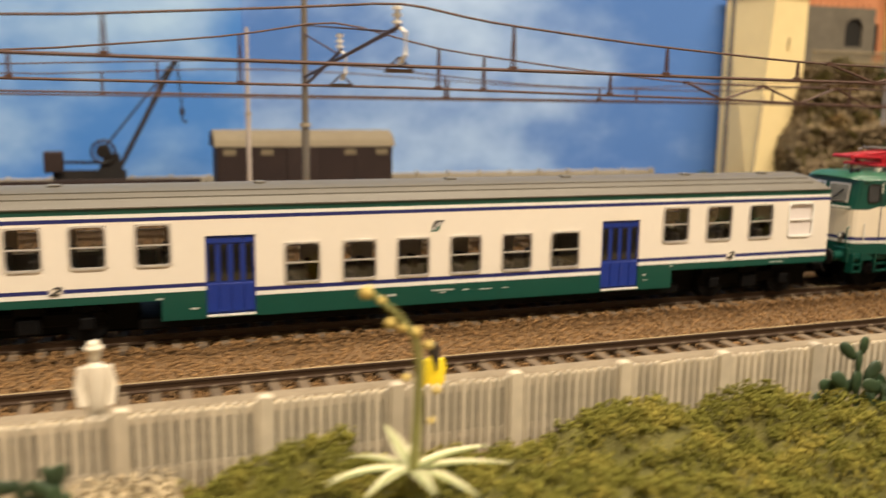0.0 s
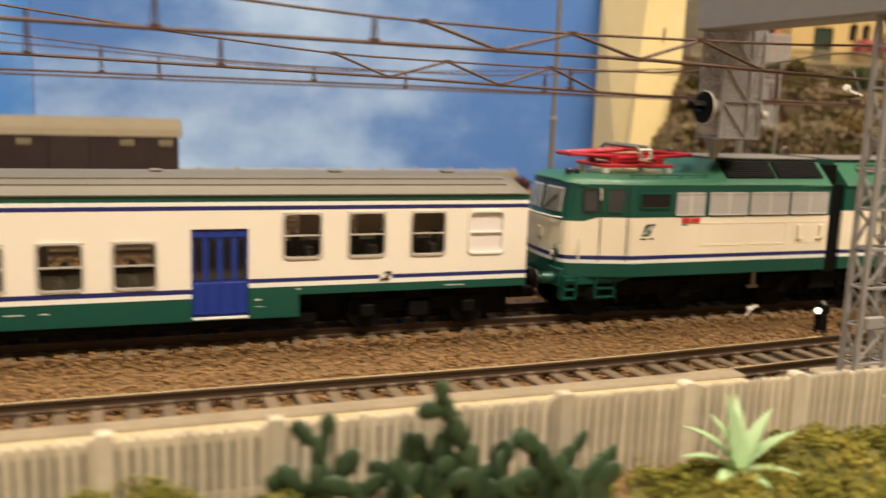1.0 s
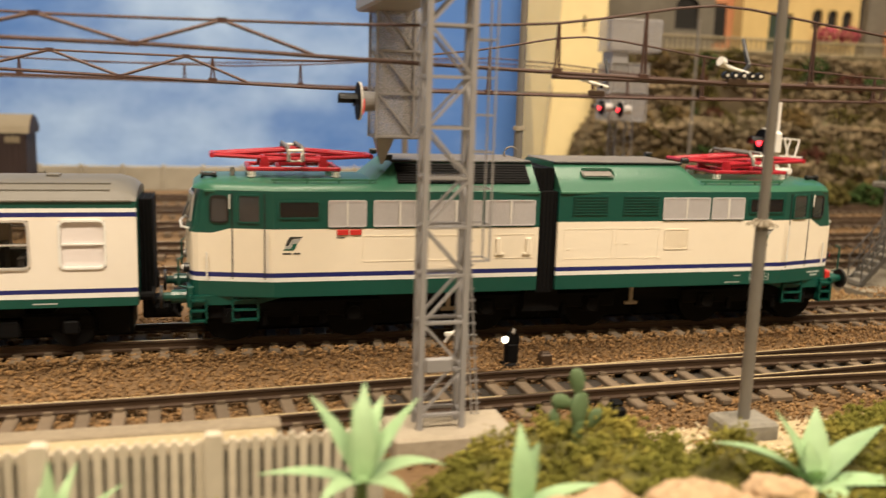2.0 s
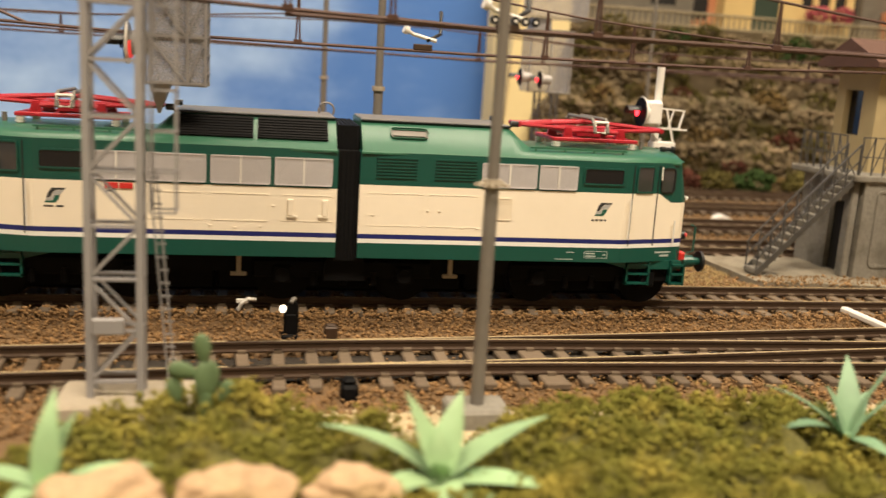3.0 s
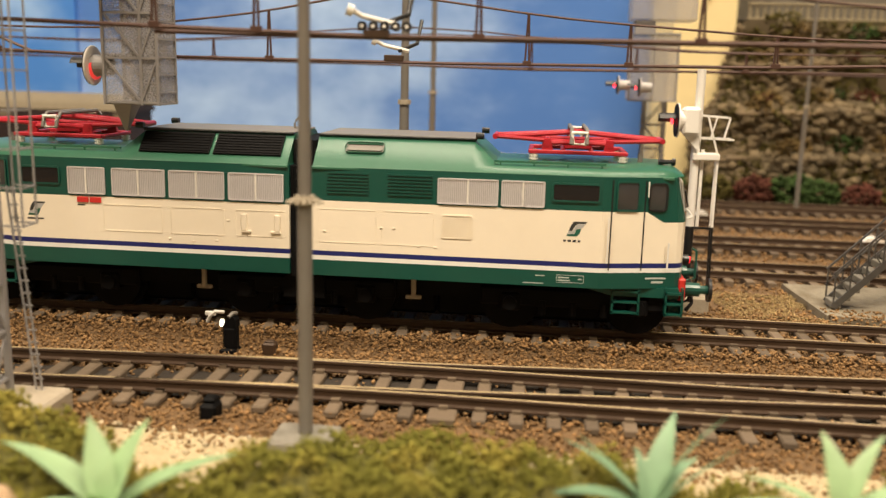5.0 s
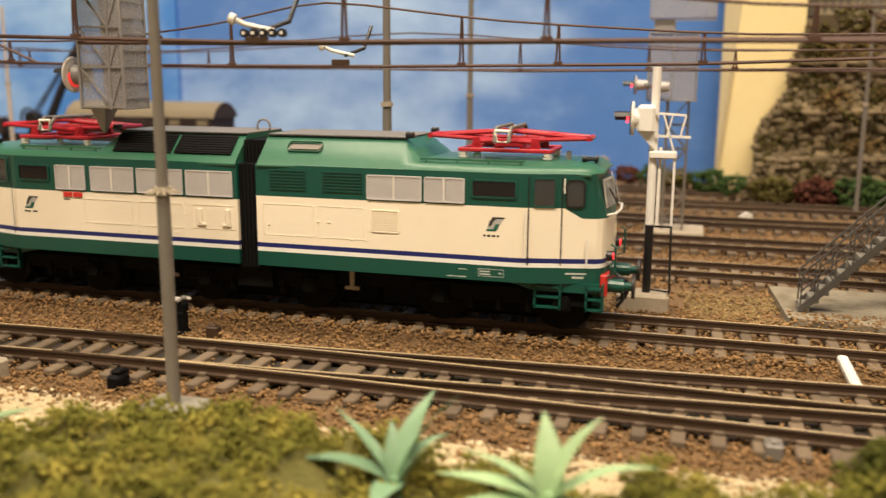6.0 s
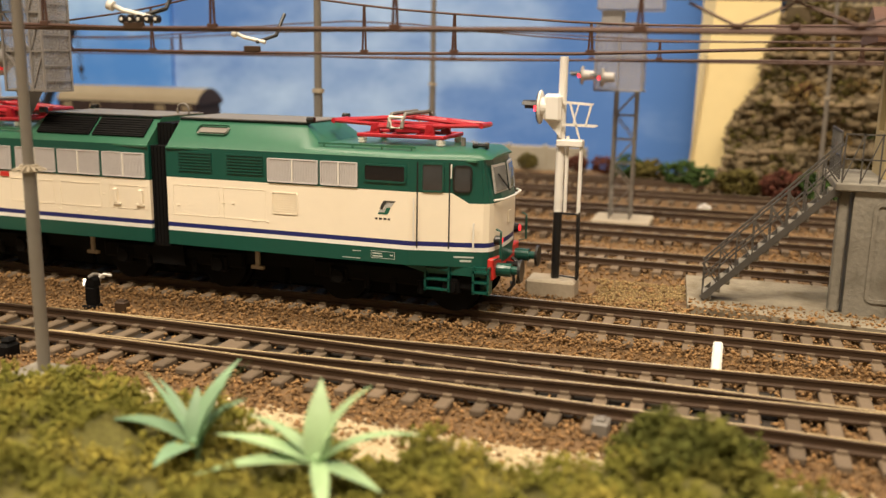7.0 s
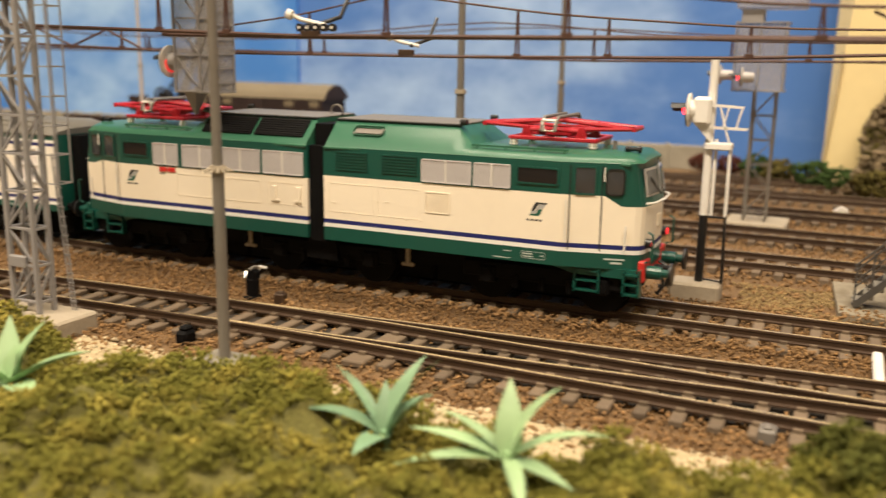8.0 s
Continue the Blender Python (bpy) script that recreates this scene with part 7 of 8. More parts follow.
VAN_ROOF = mat("van_dusty_roof", (0.18, 0.15, 0.10), 0.8, var=0.15, scale=200, bump=0.15, dirt=(0.15, 0.12, 0.08), dirt_amount=0.5)
van = thing("goods_van", (-0.2380, 0.3085, 0.0), "dark brown wooden goods van with a dusty rounded roof", "goods van")
VX0, VX1, VY0, VY1 = -0.2915, -0.1845, 0.2940, 0.3230
part("body", Geo().box(VX0, VX1, VY0, VY1, 0.0095, 0.0356, 0.0004), VAN_BROWN, van)
for k in range(35):
    x = VX0 + 0.0015 + k * 0.0030
    part("board", Geo().box(x, x + 0.0026, VY0 - 0.0004, VY0, 0.0105, 0.0350, 0.0001), VAN_BROWN, van)
arcp = [(VY0 - 0.0010 + (VY1 - VY0 + 0.0020) * k / 14, 0.0352 + 0.0096 * math.sin(math.pi * k / 14) ** 0.62) for k in range(15)]
part("roof", Geo().prism(arcp, VX0 - 0.0015, VX1 + 0.0015), VAN_ROOF, van, "dusty beige rounded roof")
for x in (VX0 - 0.0019, VX1 + 0.0015):
    part("gable", Geo().prism([(y, z - 0.0004) for y, z in arcp], x, x + 0.0004), VAN_BROWN, van, "dark brown arched gable")
part("sliding_door", Geo().box(-0.2500, -0.2310, VY0 - 0.0010, VY0 - 0.0003, 0.0100, 0.0348, 0.0002), VAN_BROWN, van)
for x in (-0.2880, -0.2660, -0.2150, -0.1950):
    part("vent", Geo().box(x, x + 0.0075, VY0 - 0.0008, VY0, 0.0300, 0.0335, 0.0002), VAN_ROOF, van, "small dusty vent flap")
for x in (-0.2915, -0.2690, -0.2070, -0.1856):
    part("frame_post", Geo().box(x, x + 0.0010, VY0 - 0.0009, VY0, 0.0095, 0.0352), VAN_BROWN, van)
part("chassis", Geo().box(VX0 - 0.002, VX1 + 0.002, VY0 + 0.004, VY1 - 0.004, 0.0070, 0.0096), BLACK, van)
for x in (-0.2720, -0.2040):
    wheelset(van, x, 0.3085, 0.0055)
    part("axle_guard", Geo().box(x - 0.003, x + 0.003, VY0 + 0.005, VY0 + 0.0065, 0.0030, 0.0080, 0.0004), BLACK, van)
for s, x in ((-1, VX0), (1, VX1)):
    for yy in (0.3005, 0.3165):
        part("buffer", Geo().tube([(x, yy, 0.0110), (x + s * 0.0045, yy, 0.0110)], 0.0010, 8).disc((x + s * 0.0045, yy, 0.0110), (s, 0, 0), 0.0022, 0.0006, 14), BLACK, van)

# ---- crane wagon ----
CRANE = mat("crane_black_brown", (0.010, 0.009, 0.010), 0.6, var=0.3, scale=300, bump=0.15, dirt=(0.03, 0.018, 0.014), dirt_amount=0.3)
cw = thing("crane_wagon", (-0.365, 0.3373, 0.0), "dark flat wagon that carries a hand crane", "crane wagon")
part("deck", Geo().box(-0.4500, -0.2990, 0.3233, 0.3513, 0.0085, 0.0115, 0.0004), VAN_BROWN, cw)
part("side_sill", Geo().box(-0.4500, -0.2990, 0.3218, 0.3233, 0.0095, 0.0145, 0.0003), VAN_BROWN, cw)
for x in (-0.4300, -0.3223):
    wheelset(cw, x, 0.3373, 0.0052)
    part("axle_guard", Geo().box(x - 0.003, x + 0.003, 0.3268, 0.3283, 0.0030, 0.0088, 0.0004), BLACK, cw)
part("counterweight", Geo().box(-0.3885, -0.3780, 0.3313, 0.3433, 0.0180, 0.0305, 0.0006), VAN_BROWN, cw, "brown counterweight box")
part("frame", Geo().bar((-0.3840, 0.3373, 0.0160), (-0.3423, 0.3373, 0.0160), 0.0040, 0.0060).prism([(-0.3620, 0.0115), (-0.3423, 0.0115), (-0.3463, 0.0290), (-0.3540, 0.0290)], 0.3333, 0.3413, axis="y").bar((-0.3790, 0.3373, 0.0240), (-0.3560, 0.3373, 0.0235), 0.0016), CRANE, cw)
n = 24
part("hand_wheel", Geo().tube([(-0.3550 + 0.0068 * math.cos(2 * math.pi * k / n), 0.3318, 0.0305 + 0.0068 * math.sin(2 * math.pi * k / n)) for k in range(n + 1)], 0.0008, 6, cap=False), CRANE, cw, "spoked gear wheel")
for k in range(6):
    a = math.pi * k / 6
    part("spoke", Geo().bar((-0.3550 + 0.0066 * math.cos(a), 0.3318, 0.0305 + 0.0066 * math.sin(a)), (-0.3550 - 0.0066 * math.cos(a), 0.3318, 0.0305 - 0.0066 * math.sin(a)), 0.0007), CRANE, cw)
part("drum", Geo().tube([(-0.3550, 0.3323, 0.0305), (-0.3550, 0.3423, 0.0305)], 0.0042, 16), CRANE, cw)
for yy in (0.3343, 0.3403):
    part("jib", Geo().bar((-0.3473, yy, 0.0180), (-0.3110, yy + (0.3373 - yy) * 0.6, 0.0862), 0.0016, 0.0028), CRANE, cw, "black jib")
g = Geo()
for k in range(7):
    s = 0.1 + k * 0.13
    g.bar((-0.3473 + 0.034 * s, 0.3348, 0.0180 + 0.0682 * s), (-0.3473 + 0.034 * (s + 0.06), 0.3398, 0.0180 + 0.0682 * (s + 0.06)), 0.0008)
part("jib_lacing", g, CRANE, cw)
part("tie_rod", Geo().tube([(-0.3540, 0.3353, 0.0330), (-0.3160, 0.3363, 0.0800)], 0.0007, 6).tube([(-0.3540, 0.3393, 0.0330), (-0.3160, 0.3383, 0.0800)], 0.0007, 6), CRANE, cw)
hk = part("hoist_rope", Geo().tube([(-0.3105, 0.3363, 0.0850), (-0.3085, 0.3363, 0.0560)], 0.0003, 5).tube([(-0.3095, 0.3383, 0.0850), (-0.3075, 0.3383, 0.0560)], 0.0003, 5), CRANE, cw)
part("hook", Geo().box(-0.3094, -0.3066, 0.3358, 0.3388, 0.0525, 0.0570, 0.0005).tube([(-0.3080, 0.3373, 0.0525), (-0.3078, 0.3373, 0.0495), (-0.3064, 0.3373, 0.0480), (-0.3052, 0.3373, 0.0490)], 0.0006, 6), CRANE, hk)

# ---- yellow tower house ----
YELLOW = mat("yellow_plaster", (0.84, 0.70, 0.38), 0.85, var=0.06, scale=120, bump=0.1, dirt=(0.76, 0.60, 0.29), dirt_amount=0.3)
CABIN_BEIGE = mat("beige_pipe_paint", (0.52, 0.43, 0.26), 0.6, var=0.1, scale=200, bump=0.05)
STONE_DARK = mat("dark_stone_wall", (0.14, 0.125, 0.10), 0.9, var=0.3, scale=180, bump=0.5, dirt=(0.08, 0.07, 0.05), dirt_amount=0.5)
SALMON = mat("salmon_plaster", (0.55, 0.24, 0.12), 0.85, var=0.1, scale=150, bump=0.1, dirt=(0.40, 0.16, 0.08), dirt_amount=0.4)
ROOFTILE = mat("dark_roof_tile", (0.10, 0.05, 0.035), 0.8, var=0.25, scale=300, bump=0.4)
SHUTTER = mat("dark_green_shutter", (0.025, 0.045, 0.030), 0.6, var=0.15, scale=300, bump=0.1)
DARK_HOLE = mat("dark_recess", (0.012, 0.011, 0.010), 0.9, var=0.2, scale=300, bump=0.0)


def house(name, x0, x1, y0, y1, z0, z1, material, windows, label, roof=True):
    """A plastered house: walls, roof slab with eaves, recessed openings (x0, x1, z0, z1, kind)."""
    t = thing(name, ((x0 + x1) / 2, y0, z0), label, "house", "hillside houses")
    holes = [w[:4] for w in windows]
    bands = [(z0, z1, 0)]
    w = part("wall", panel_wall(y0, y0 + 0.0030, x0, x1, bands, holes), material, t)
    part("wall_core", Geo().box(x0 + 0.0002, x1 - 0.0002, y0 + 0.0030, y1, z0, z1), material, t)
    for wx0, wx1, wz0, wz1, kind in windows:
        if kind == "arch":
            cx, r = (wx0 + wx1) / 2, (wx1 - wx0) / 2
            op = part("archway", Geo().box(wx0, wx1, y0 + 0.0022, y0 + 0.0032, wz0, wz1), DARK_HOLE, t)
            g = Geo()
            for k in range(8):
                a0, a1 = math.pi * k / 8, math.pi * (k + 1) / 8
                g.add([(cx + r * math.cos(a0), y0 - 0.0004, wz1 - r + r * math.sin(a0)), (cx + r * math.cos(a1), y0 - 0.0004, wz1 - r + r * math.sin(a1)), (cx + r * math.cos(a1), y0 - 0.0004, wz1 + 0.0001), (cx + r * math.cos(a0), y0 - 0.0004, wz1 + 0.0001)], [(0, 1, 2, 3)])
            part("arch_spandrel", g, material, op)
        else:
            op = part("window" if kind == "window" else "door", Geo().box(wx0, wx1, y0 + 0.0016, y0 + 0.0024, wz0, wz1), SHUTTER if kind != "dark" else DARK_HOLE, t)
            part("sill", Geo().box(wx0 - 0.0008, wx1 + 0.0008, y0 - 0.0010, y0 + 0.0012, wz0 - 0.0008, wz0), material, op)
    if roof:
        part("roof", Geo().prism([(y0 - 0.0030, z1), (y1 + 0.002, z1), (y1 + 0.002, z1 + 0.003), ((y0 + y1) / 2, z1 + 0.0085), (y0 - 0.0030, z1 + 0.0012)], x0 - 0.0025, x1 + 0.0025), ROOFTILE, t, "dark tiled roof")
    return t


house("tower_house", 0.1110, 0.1600, 0.3350, 0.3800, -0.0043, 0.1470, YELLOW, [(0.1348, 0.1382, 0.1070, 0.1150, "dark")], "tall plain yellow plastered tower house")
tower = bpy.data.objects["tower_house"]
for child in tower.children_recursive:
    for v in child.data.vertices:
        v.co.x += 0.0045 + 0.006 * max(0.0, 1 - (v.co.x - 0.111) / 0.049) + 0.085 * max(0.0, v.co.z) * max(0.0, 1 - (v.co.x - 0.111) / 0.049) * max(0.0, 1 - (v.co.y - 0.335) / 0.045)
part("drainpipe", Geo().tube([(0.1212, 0.3338, -0.003), (0.1272, 0.3338, 0.0700)], 0.0010, 10), CABIN_BEIGE, tower, "beige drainpipe down the corner")
house("salmon_house", 0.1700, 0.2860, 0.3780, 0.3860, 0.0980, 0.1700, SALMON, [(0.2660, 0.2790, 0.1050, 0.1330, "dark")], "salmon-pink house behind a dark stone wall")
house("stone_house", 0.1680, 0.2606, 0.3640, 0.3775, 0.0980, 0.1440, STONE_DARK, [(0.2295, 0.2480, 0.1120, 0.1355, "arch")], "dark stone house with an arched opening", roof=False)
for k in range(14):
    x = 0.1700 + k * 0.0064
    part("merlon", Geo().prism([(x, 0.144), (x + 0.0026, 0.144), (x + 0.0019, 0.1490), (x + 0.0007, 0.1490)], 0.3640, 0.3664, axis="y"), SALMON, bpy.data.objects["stone_house"])
HOUSE_YELLOW = mat("ochre_yellow_plaster", (0.62, 0.46, 0.20), 0.85, var=0.1, scale=120, bump=0.1, dirt=(0.46, 0.32, 0.13), dirt_amount=0.4)
house("yellow_house", 0.2840, 0.3400, 0.3650, 0.3850, 0.0940, 0.1600, HOUSE_YELLOW, [(0.3060, 0.3260, 0.0985, 0.1270, "door"), (0.2920, 0.3000, 0.1380, 0.1500, "window"), (0.3130, 0.3220, 0.1380, 0.1500, "window")], "yellow plastered house with a dark green door")
house("arcaded_house", 0.3400, 0.3860, 0.3690, 0.3860, 0.0940, 0.1500, HOUSE_YELLOW, [(0.3450, 0.3540, 0.1180, 0.1320, "arch"), (0.3580, 0.3670, 0.1180, 0.1320, "arch"), (0.3710, 0.3800, 0.1180, 0.1320, "arch")], "yellow house with a row of arched windows")

house("stone_house", 0.3880, 0.4700, 0.3620, 0.3860, 0.0940, 0.1650, STONE_DARK, [(0.4200, 0.4300, 0.1250, 0.1420, "dark")], "tall dark stone house at the end of the terrace")
house("salmon_house", 0.4020, 0.4600, 0.3480, 0.3600, 0.0940, 0.1180, SALMON, [(0.4080, 0.4200, 0.0980, 0.1120, "arch"), (0.4300, 0.4420, 0.0980, 0.1120, "arch")], "low salmon-pink house with arched openings", roof=False)

# ---- hillside of rough masonry ----
ROCK = mat("hill_rock_brown", (0.085, 0.063, 0.034), 0.95, var=0.4, scale=160, bump=0.7, dirt=(0.085, 0.080, 0.030), dirt_amount=0.7)
STONE = mat("masonry_stone", (0.150, 0.112, 0.062), 0.9, var=0.25, scale=250, bump=0.5, dirt=(0.11, 0.09, 0.05), dirt_amount=0.5, random_amount=0.32, island=True)


def hill_face(x, z):
    """How far back the face of the hill lies at a height."""
    start = 0.298 - 0.010 * min(1.0, max(0.0, (x - 0.20) / 0.2))
    zz = z + 0.006 * noise.noise(Vector((x * 9, 4.0, 0.7)))
    step = zz / 0.026
    ledge = math.floor(step) + min(1.0, max(0.0, (step - math.floor(step)) - 0.82) / 0.18)
    return start + 0.0085 * ledge + 0.010 * noise.noise(Vector((x * 14, z * 20, 0.5))) + 0.005 * noise.noise(Vector((x * 45, z * 45, 2.5))) + 0.002 * noise.noise(Vector((x * 150, z * 150, 5.5)))


g = Geo()
nx, nz = 240, 80
x_at = lambda i, z: 0.1345 + 0.36 * max(z, 0.0) + 0.007 * noise.noise(Vector((z * 45, 1.0, 0))) + (0.80 - 0.145) * i / nx
for j in range(nz + 1):
    z = -0.0043 + (0.0960 + 0.0043) * j / nz
    for i in range(nx + 1):
        x = x_at(i, z)
        g.v.append((x, hill_face(x, max(z, 0)), z))
for i in range(nx + 1):
    g.v.append((x_at(i, 0.096), 0.3875, 0.0965))
for j in range(nz + 1):
    for i in range(nx):
        a = j * (nx + 1) + i
        g.f.append((a, a + 1, a + nx + 2, a + nx + 1))
g.m = [0] * len(g.f)
solid("hillside", g, ROCK, "rough brown hillside above the yard", "hill", "structure", smooth=True)
g = Geo()
for j in range(nz + 1):
    z = -0.0043 + 0.1003 * j / nz
    x = x_at(0, z)
    g.v += [(x, hill_face(x, max(z, 0)), z), (x + 0.004, 0.3878, z)]
for j in range(nz):
    g.f.append((2 * j, 2 * j + 1, 2 * j + 3, 2 * j + 2))
g.m = [0] * len(g.f)
solid("hillside_end", g, ROCK, "rough brown end of the hillside", "hill", "structure", smooth=True)
rs = np.random.default_rng(41)
pts, sz = [], []
while len(pts) < 7000:
    x, z = rs.uniform(0.132, 0.48), rs.uniform(-0.002, 0.093)
    if x < x_at(0, z) or noise.noise(Vector((x * 28, z * 40, 8.0))) < -0.30:
        continue
    pts.append((x, hill_face(x, max(z, 0)) - 0.0002, z))
    sz.append(0.0014 + 0.0040 * rs.uniform(0, 1) ** 2)
for k in range(900):
    z, s2 = rs.uniform(-0.002, 0.094), rs.uniform(0, 1)
    x = x_at(0, z)
    y = hill_face(x, max(z, 0))
    pts.append((x + 0.004 * s2 - 0.0004, y + (0.3878 - y) * s2, z))
    sz.append(rs.uniform(0.0014, 0.0036))
tagged(new("masonry_stones", scatter("masonry_stones", np.array(pts), np.array(sz), 0.72, [STONE], 42)), "rough stones of the terrace walls on the hill", "stones", kind="stuff")
BUSH = [mat("bush_olive", (0.085, 0.072, 0.022), 0.95, var=0.3, scale=500, bump=0.3, random_amount=0.5, island=True, spec=0.1), mat("bush_green", (0.034, 0.060, 0.018), 0.95, var=0.3, scale=500, bump=0.3, random_amount=0.5, island=True, spec=0.1), mat("bush_rust", (0.085, 0.032, 0.022), 0.95, var=0.3, scale=500, bump=0.3, random_amount=0.5, island=True, spec=0.1), mat("bush_ochre", (0.14, 0.095, 0.038), 0.95, var=0.3, scale=500, bump=0.3, random_amount=0.5, island=True, spec=0.1), mat("bush_pink", (0.35, 0.08, 0.10), 0.95, var=0.3, scale=500, bump=0.3, random_amount=0.5, island=True, spec=0.1)]
pts, sz = [], []
while len(pts) < 9000:
    x, z = rs.uniform(0.132, 0.48), rs.uniform(-0.002, 0.095)
    if x < x_at(0, z) or noise.noise(Vector((x * 33, z * 48, 3.0))) + 0.25 * noise.noise(Vector((x * 160, z * 160, 1.0))) < 0.10:
        continue
    pts.append((x, hill_face(x, max(z, 0)) - 0.0004 - abs(rs.normal(0, 0.0012)), z))
    sz.append(rs.uniform(0.0005, 0.0014))
tagged(new("hill_scrub", scatter("hill_scrub", np.array(pts), np.array(sz), 1.0, [BUSH[0]], 43)), "olive and brown foam scrub over the hill", "scrub", kind="stuff")
COPING = mat("tan_coping_stone", (0.235, 0.175, 0.105), 0.9, var=0.25, scale=200, bump=0.4, dirt=(0.12, 0.09, 0.05), dirt_amount=0.5, random_amount=0.3)
terrace = thing("terrace_coping", (0.30, 0.30, 0.02), "rows of tan coping stones on the hill's terraces", "stone coping", kind="structure")
rk = random.Random(77)
for level in (0.0215, 0.0470, 0.0730):
    x = 0.140 + 0.30 * level
    while x < 0.47:
        w = rk.uniform(0.006, 0.014)
        if rk.random() < 0.72:
            z = level - 0.006 * noise.noise(Vector((x * 9, 4.0, 0.7))) + rk.gauss(0, 0.0005)
            y = hill_face(x + w / 2, z)
            part("coping_stone", Geo().box(x, x + w * 0.94, y - 0.0026, y + 0.0050, z - 0.0012, z + rk.uniform(0.0004, 0.0014), 0.0005, at=Matrix.Translation((x, y, z)) @ Matrix.Rotation(rk.gauss(0, 0.05), 4, "Y") @ Matrix.Rotation(rk.gauss(0, 0.06), 4, "Z") @ Matrix.Translation((-x, -y, -z))), COPING, terrace)
        x += w
BUSH_WORDS = ["olive scrub", "dark green bush", "rust-red bush", "ochre scrub", "pink flowering bush"]


def bush(x, y, z, r, kind, seed, n=260, flat=0.8):
    rb = np.random.default_rng(seed)
    d = rb.normal(size=(n, 3))
    d /= np.linalg.norm(d, axis=1, keepdims=True)
    lump = np.array([1 + 0.35 * noise.noise(Vector(tuple(q * 1.7)) + Vector((seed * 1.0, 0, 0))) for q in d])
    p = d * (r * lump * rb.uniform(0.55, 1.0, n) ** 0.5)[:, None] * np.array([1.15, 0.9, flat])
    ob = tagged(new("bush", scatter("bush", p, rb.uniform(0.10, 0.22, n) * r, 1.0, [BUSH[kind]], seed)), BUSH_WORDS[kind] + " of foam on the layout", "bush", "bushes of the hill")
    ob.location = (x, y, z)


rb = random.Random(55)
for k in range(90):
    x, z = rb.uniform(0.168, 0.46), rb.choice((0.003, 0.010, 0.026, 0.028, 0.052, 0.053, 0.078, 0.080, 0.092)) + rb.uniform(-0.004, 0.004)
    bush(x, hill_face(x, z) - 0.001, z, rb.uniform(0.003, 0.010), rb.choice((0, 0, 0, 1, 2, 3, 3)), 100 + k, 160)
for k, (x, y, r, kind) in enumerate(((0.118, 0.318, 0.0095, 1), (0.132, 0.305, 0.0080, 1), (0.100, 0.330, 0.0080, 0), (0.086, 0.345, 0.0085, 1), (0.070, 0.352, 0.0070, 2), (0.052, 0.355, 0.0065, 2), (0.150, 0.292, 0.0090, 0), (0.172, 0.285, 0.0100, 2), (0.190, 0.282, 0.0110, 1), (0.205, 0.280, 0.0090, 1), (0.225, 0.276, 0.0085, 2), (0.245, 0.275, 0.0090, 0), (0.270, 0.274, 0.0100, 1), (0.300, 0.272, 0.0100, 0), (0.020, 0.357, 0.0060, 0), (-0.01, 0.358, 0.0050, 0), (0.330, 0.272, 0.0110, 1))):
    bush(x, y, 0.001 + r * 0.25, r, kind, 200 + k, 320)
for x in (0.352, 0.372):
    bush(x, 0.3600, 0.1130, 0.0075, 4, int(x * 1000), 240)
# terrace balustrade
BAL = mat("terrace_balustrade", (0.28, 0.235, 0.15), 0.85, var=0.15, scale=250, bump=0.3, dirt=(0.25, 0.20, 0.12), dirt_amount=0.5)
bal = thing("balustrade", (0.29, 0.3320, 0.0965), "weathered terrace balustrade on the hill", "balustrade")
part("top_rail", Geo().box(0.1700, 0.4600, 0.3305, 0.3335, 0.1045, 0.1060, 0.0003), BAL, bal)
part("base_rail", Geo().box(0.1700, 0.4600, 0.3305, 0.3335, 0.0958, 0.0975, 0.0003), BAL, bal)
for k in range(72):
    x = 0.1710 + k * 0.0040
    part("baluster", Geo().tube([(x, 0.3320, 0.0975), (x, 0.3320, 0.1000), (x, 0.3320, 0.1045)], 0.0009, 6, r1=0.0006), BAL, bal)

# ---- signal cabin with steel stairs ----
CABIN_YELLOW = mat("cabin_ochre_plaster", (0.40, 0.32, 0.17), 0.85, var=0.1, scale=200, bump=0.15, dirt=(0.28, 0.22, 0.12), dirt_amount=0.4)
APRON = mat("stained_apron_concrete", (0.235, 0.205, 0.150), 0.9, var=0.3, scale=900, bump=0.5, dirt=(0.105, 0.078, 0.044), dirt_amount=0.8)
apron = Geo()
apron.prism([(0.1345, 0.0810), (0.1370, 0.0425), (0.1640, 0.0385), (0.1870, 0.0360), (0.3000, 0.0360), (0.3000, 0.0820)], -0.0043, -0.0018, axis="z")
solid("concrete_apron", apron, APRON, "cracked grey concrete apron of the cabin", "pavement", "structure")
YELLOW_SAND = mat("ochre_sand_grain", (0.34, 0.245, 0.110), 0.95, var=0.3, scale=900, bump=0.2, random_amount=0.3, island=True)
c, r = stones(3800, 0.106, 0.138, 0.038, 0.072, -0.0042, -0.0032, 0.0002, 0.00045)
keep = np.array([noise.noise(Vector((q[0] * 90, q[1] * 90, 4.0))) > -0.12 for q in c])
c, r = c[keep], r[keep]
tagged(new("sand_grains", scatter("sand_grains", c, r, 0.8, [YELLOW_SAND], 24)), "ochre sand strewn before the concrete apron", "sand", kind="stuff")
c, r = stones(500, 0.137, 0.200, 0.037, 0.050, -0.0020, -0.0014, 0.0003, 0.0008)
tagged(new("loose_grit", scatter("loose_grit", c, r, 0.8, [BALLAST], 25)), "loose brown grit on the apron's edge", "grit", kind="stuff")
cab = thing("signal_cabin", (0.205, 0.0750, -0.0018), "signal cabin of grey concrete with an ochre upper floor", "signal cabin")
hx0, hx1, hy0, hy1 = 0.1770, 0.2500, 0.0485, 0.0840
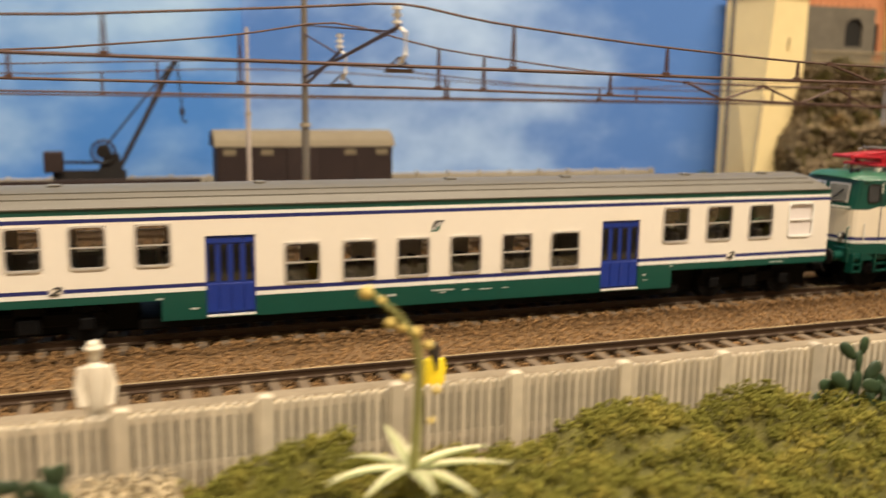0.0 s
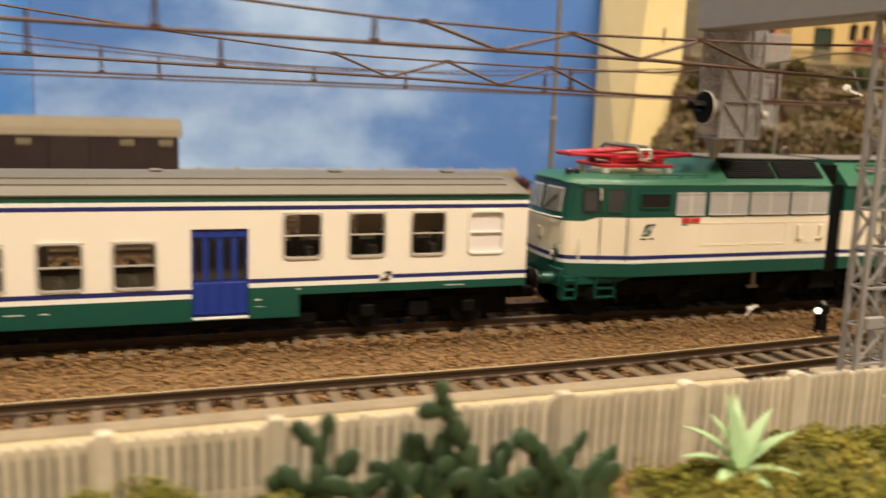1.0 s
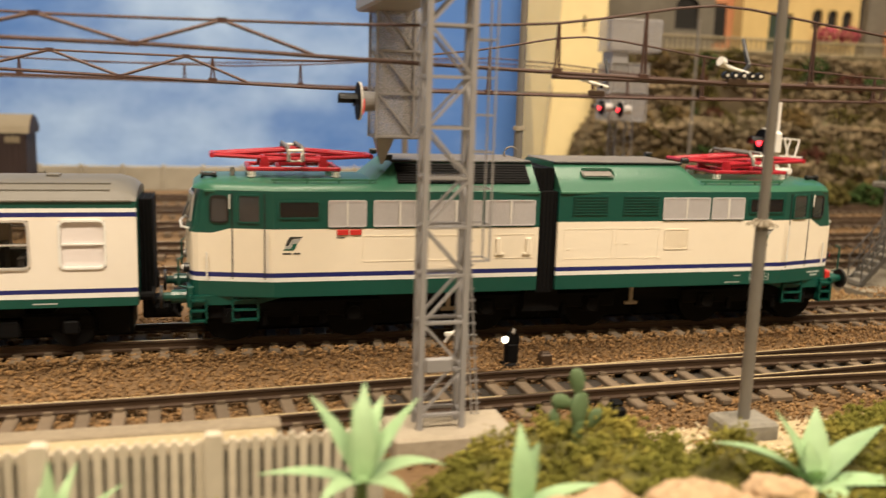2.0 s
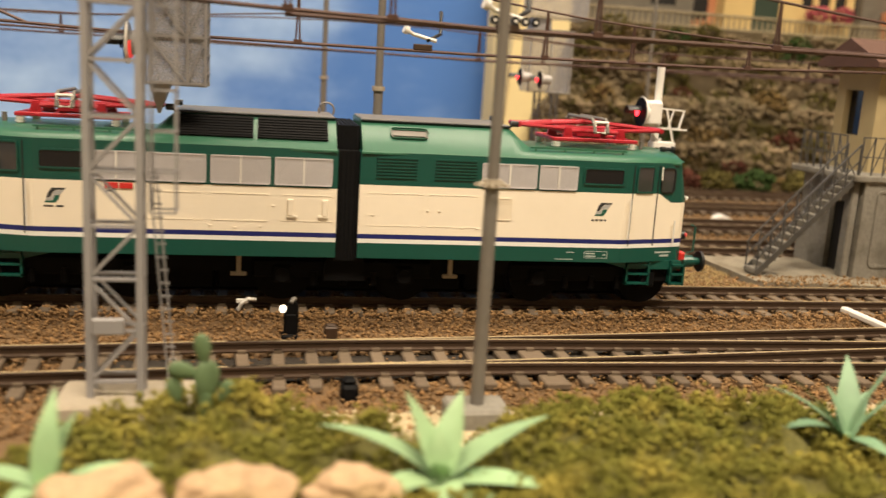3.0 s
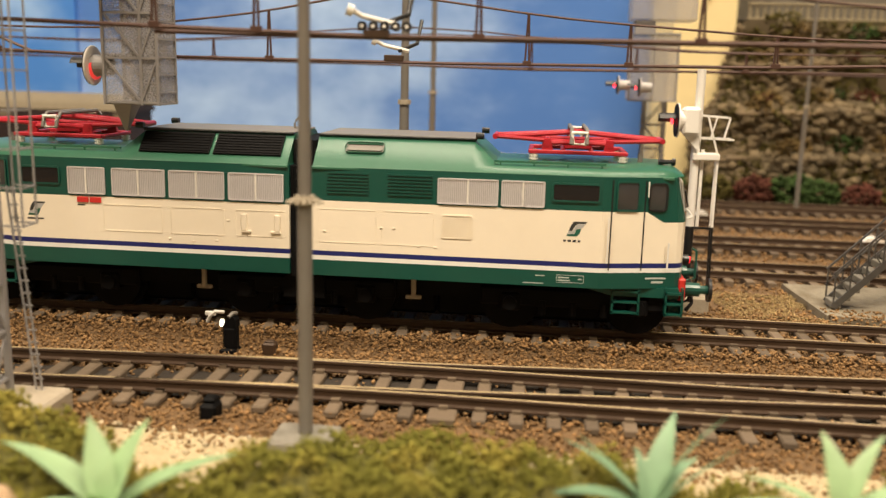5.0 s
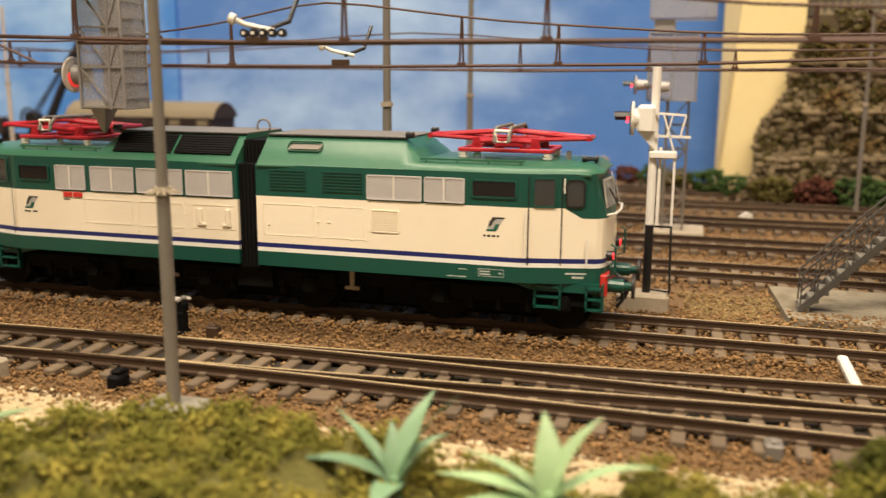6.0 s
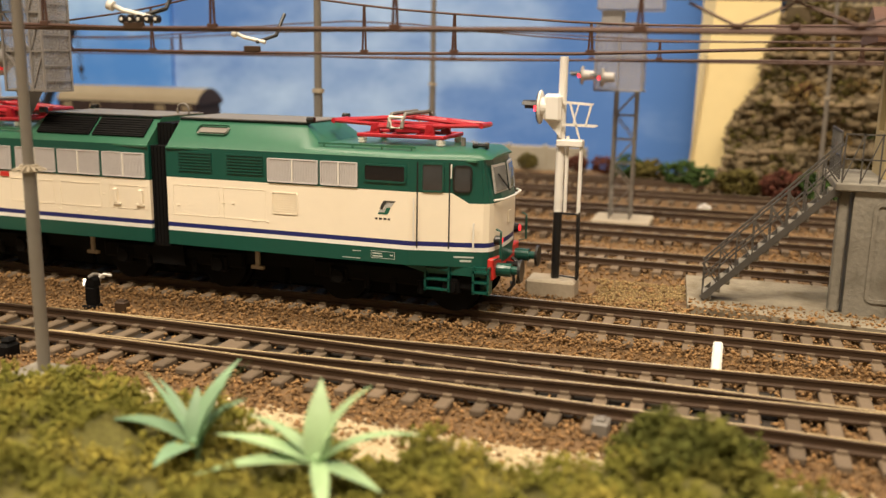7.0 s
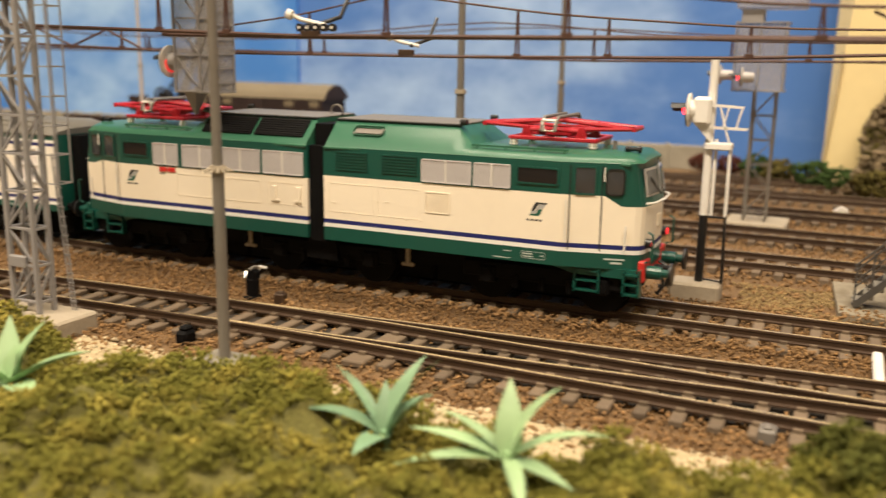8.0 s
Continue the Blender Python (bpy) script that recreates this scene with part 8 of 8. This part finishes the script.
part("base_wall", panel_wall(hy0, hy0 + 0.0030, hx0, hx1, [(-0.0018, 0.0315, 0)], []), CONCRETE, cab)
part("base_core", Geo().box(hx0 + 0.0030, hx1, hy0 + 0.0030, hy1, -0.0018, 0.0315), CONCRETE, cab)
part("end_wall", Geo().box(hx0, hx0 + 0.0030, hy0 + 0.0030, 0.0560, -0.0018, 0.0315).box(hx0, hx0 + 0.0030, 0.0660, hy1, -0.0018, 0.0315).box(hx0, hx0 + 0.0030, 0.0560, 0.0660, 0.0235, 0.0315), CONCRETE, cab)
part("doorway", Geo().box(hx0 + 0.0020, hx0 + 0.0031, 0.0560, 0.0660, -0.0018, 0.0235), DARK_HOLE, cab, "dark doorway")
part("recess_frame", Geo().ring((hx0 + 0.0060, hx0 + 0.0300, 0.0030, 0.0280), hy0, 0.0004, 0.0010, 0.0010), CONCRETE, cab)
part("pillar", Geo().box(0.1735, 0.1762, 0.0500, 0.0540, -0.0018, 0.0320, 0.0004), CONCRETE, cab)
part("landing_slab", Geo().box(0.1720, hx1 + 0.002, hy0 - 0.0010, hy1 + 0.002, 0.0315, 0.0338, 0.0004), CONCRETE, cab)
up = part("upper_wall", panel_wall(0.0600, 0.0630, 0.1850, 0.2480, [(0.0338, 0.0700, 0)], [(0.1930, 0.2080, 0.0450, 0.0600), (0.2180, 0.2330, 0.0450, 0.0600)]), CABIN_YELLOW, cab, "ochre upper wall with windows")
part("upper_core", Geo().box(0.1880, 0.2480, 0.0640, 0.0830, 0.0338, 0.0700), CABIN_YELLOW, cab)
part("upper_end", Geo().box(0.1850, 0.1880, 0.0630, 0.0830, 0.0338, 0.0460).box(0.1850, 0.1880, 0.0630, 0.0680, 0.0460, 0.0700).box(0.1850, 0.1880, 0.0780, 0.0830, 0.0460, 0.0700).box(0.1850, 0.1880, 0.0680, 0.0780, 0.0620, 0.0700), CABIN_YELLOW, cab)
part("window_pane", Geo().box(0.1875, 0.1882, 0.0680, 0.0780, 0.0460, 0.0620), DARK_GLASS, cab)
part("roof", Geo().prism([(0.0540, 0.0700), (0.0890, 0.0700), (0.0890, 0.0716), (0.0715, 0.0800), (0.0540, 0.0716)], 0.1790, 0.2540), ROOFTILE, cab, "dark roof with eaves")
stairs = thing("steel_stairs", (0.1400, 0.0500, -0.0018), "grey steel stairs with a lattice railing up to the cabin", "stairs")
sx0, sz0, sx1, sz1 = 0.1405, -0.0010, 0.1735, 0.0325
for yy in (0.0490, 0.0560):
    part("stringer", Geo().bar((sx0, yy, sz0), (sx1, yy, sz1), 0.0005, 0.0018), IRON, stairs)
    part("hand_rail", Geo().bar((sx0 - 0.0005, yy, sz0 + 0.0098), (sx1, yy, sz1 + 0.0115), 0.0005), IRON, stairs)
    part("mid_rail", Geo().bar((sx0 - 0.0003, yy, sz0 + 0.0052), (sx1, yy, sz1 + 0.0060), 0.0004), IRON, stairs)
    for k in range(9):
        s = k / 8
        x, z = sx0 + (sx1 - sx0) * s, sz0 + (sz1 - sz0) * s
        part("baluster", Geo().bar((x, yy, z), (x, yy, z + 0.0100 + 0.0015 * s), 0.0004), IRON, stairs)
        if k < 8:
            x2, z2 = sx0 + (sx1 - sx0) * (s + 0.125), sz0 + (sz1 - sz0) * (s + 0.125)
            part("lattice_bar", Geo().bar((x, yy, z + 0.0098), (x2, yy, z2), 0.0003), IRON, stairs)
for k in range(14):
    s = (k + 0.5) / 14
    x, z = sx0 + (sx1 - sx0) * s, sz0 + (sz1 - sz0) * s
    part("tread", Geo().box(x - 0.0015, x + 0.0013, 0.0492, 0.0558, z - 0.0016, z + 0.0004, 0.0002), CONCRETE, stairs)
rail = thing("landing_railing", (0.1800, 0.0480, 0.0338), "grey steel lattice railing of the landing", "railing")
for xa, xb, ya, yb in ((0.1735, 0.2480, 0.0482, 0.0482), (0.1735, 0.1735, 0.0570, 0.0830)):
    for z in (0.0400, 0.0465):
        part("rail_bar", Geo().bar((xa, ya, z), (xb, yb, z), 0.0004), IRON, rail)
    m = max(2, int(math.hypot(xb - xa, yb - ya) / 0.0042))
    for k in range(m + 1):
        x, y = xa + (xb - xa) * k / m, ya + (yb - ya) * k / m
        part("rail_post", Geo().bar((x, y, 0.0338), (x, y, 0.0468), 0.0004), IRON, rail)
        if k < m:
            part("lattice_bar", Geo().bar((x, y, 0.0340), (xa + (xb - xa) * (k + 1) / m, ya + (yb - ya) * (k + 1) / m, 0.0465), 0.0003), IRON, rail)
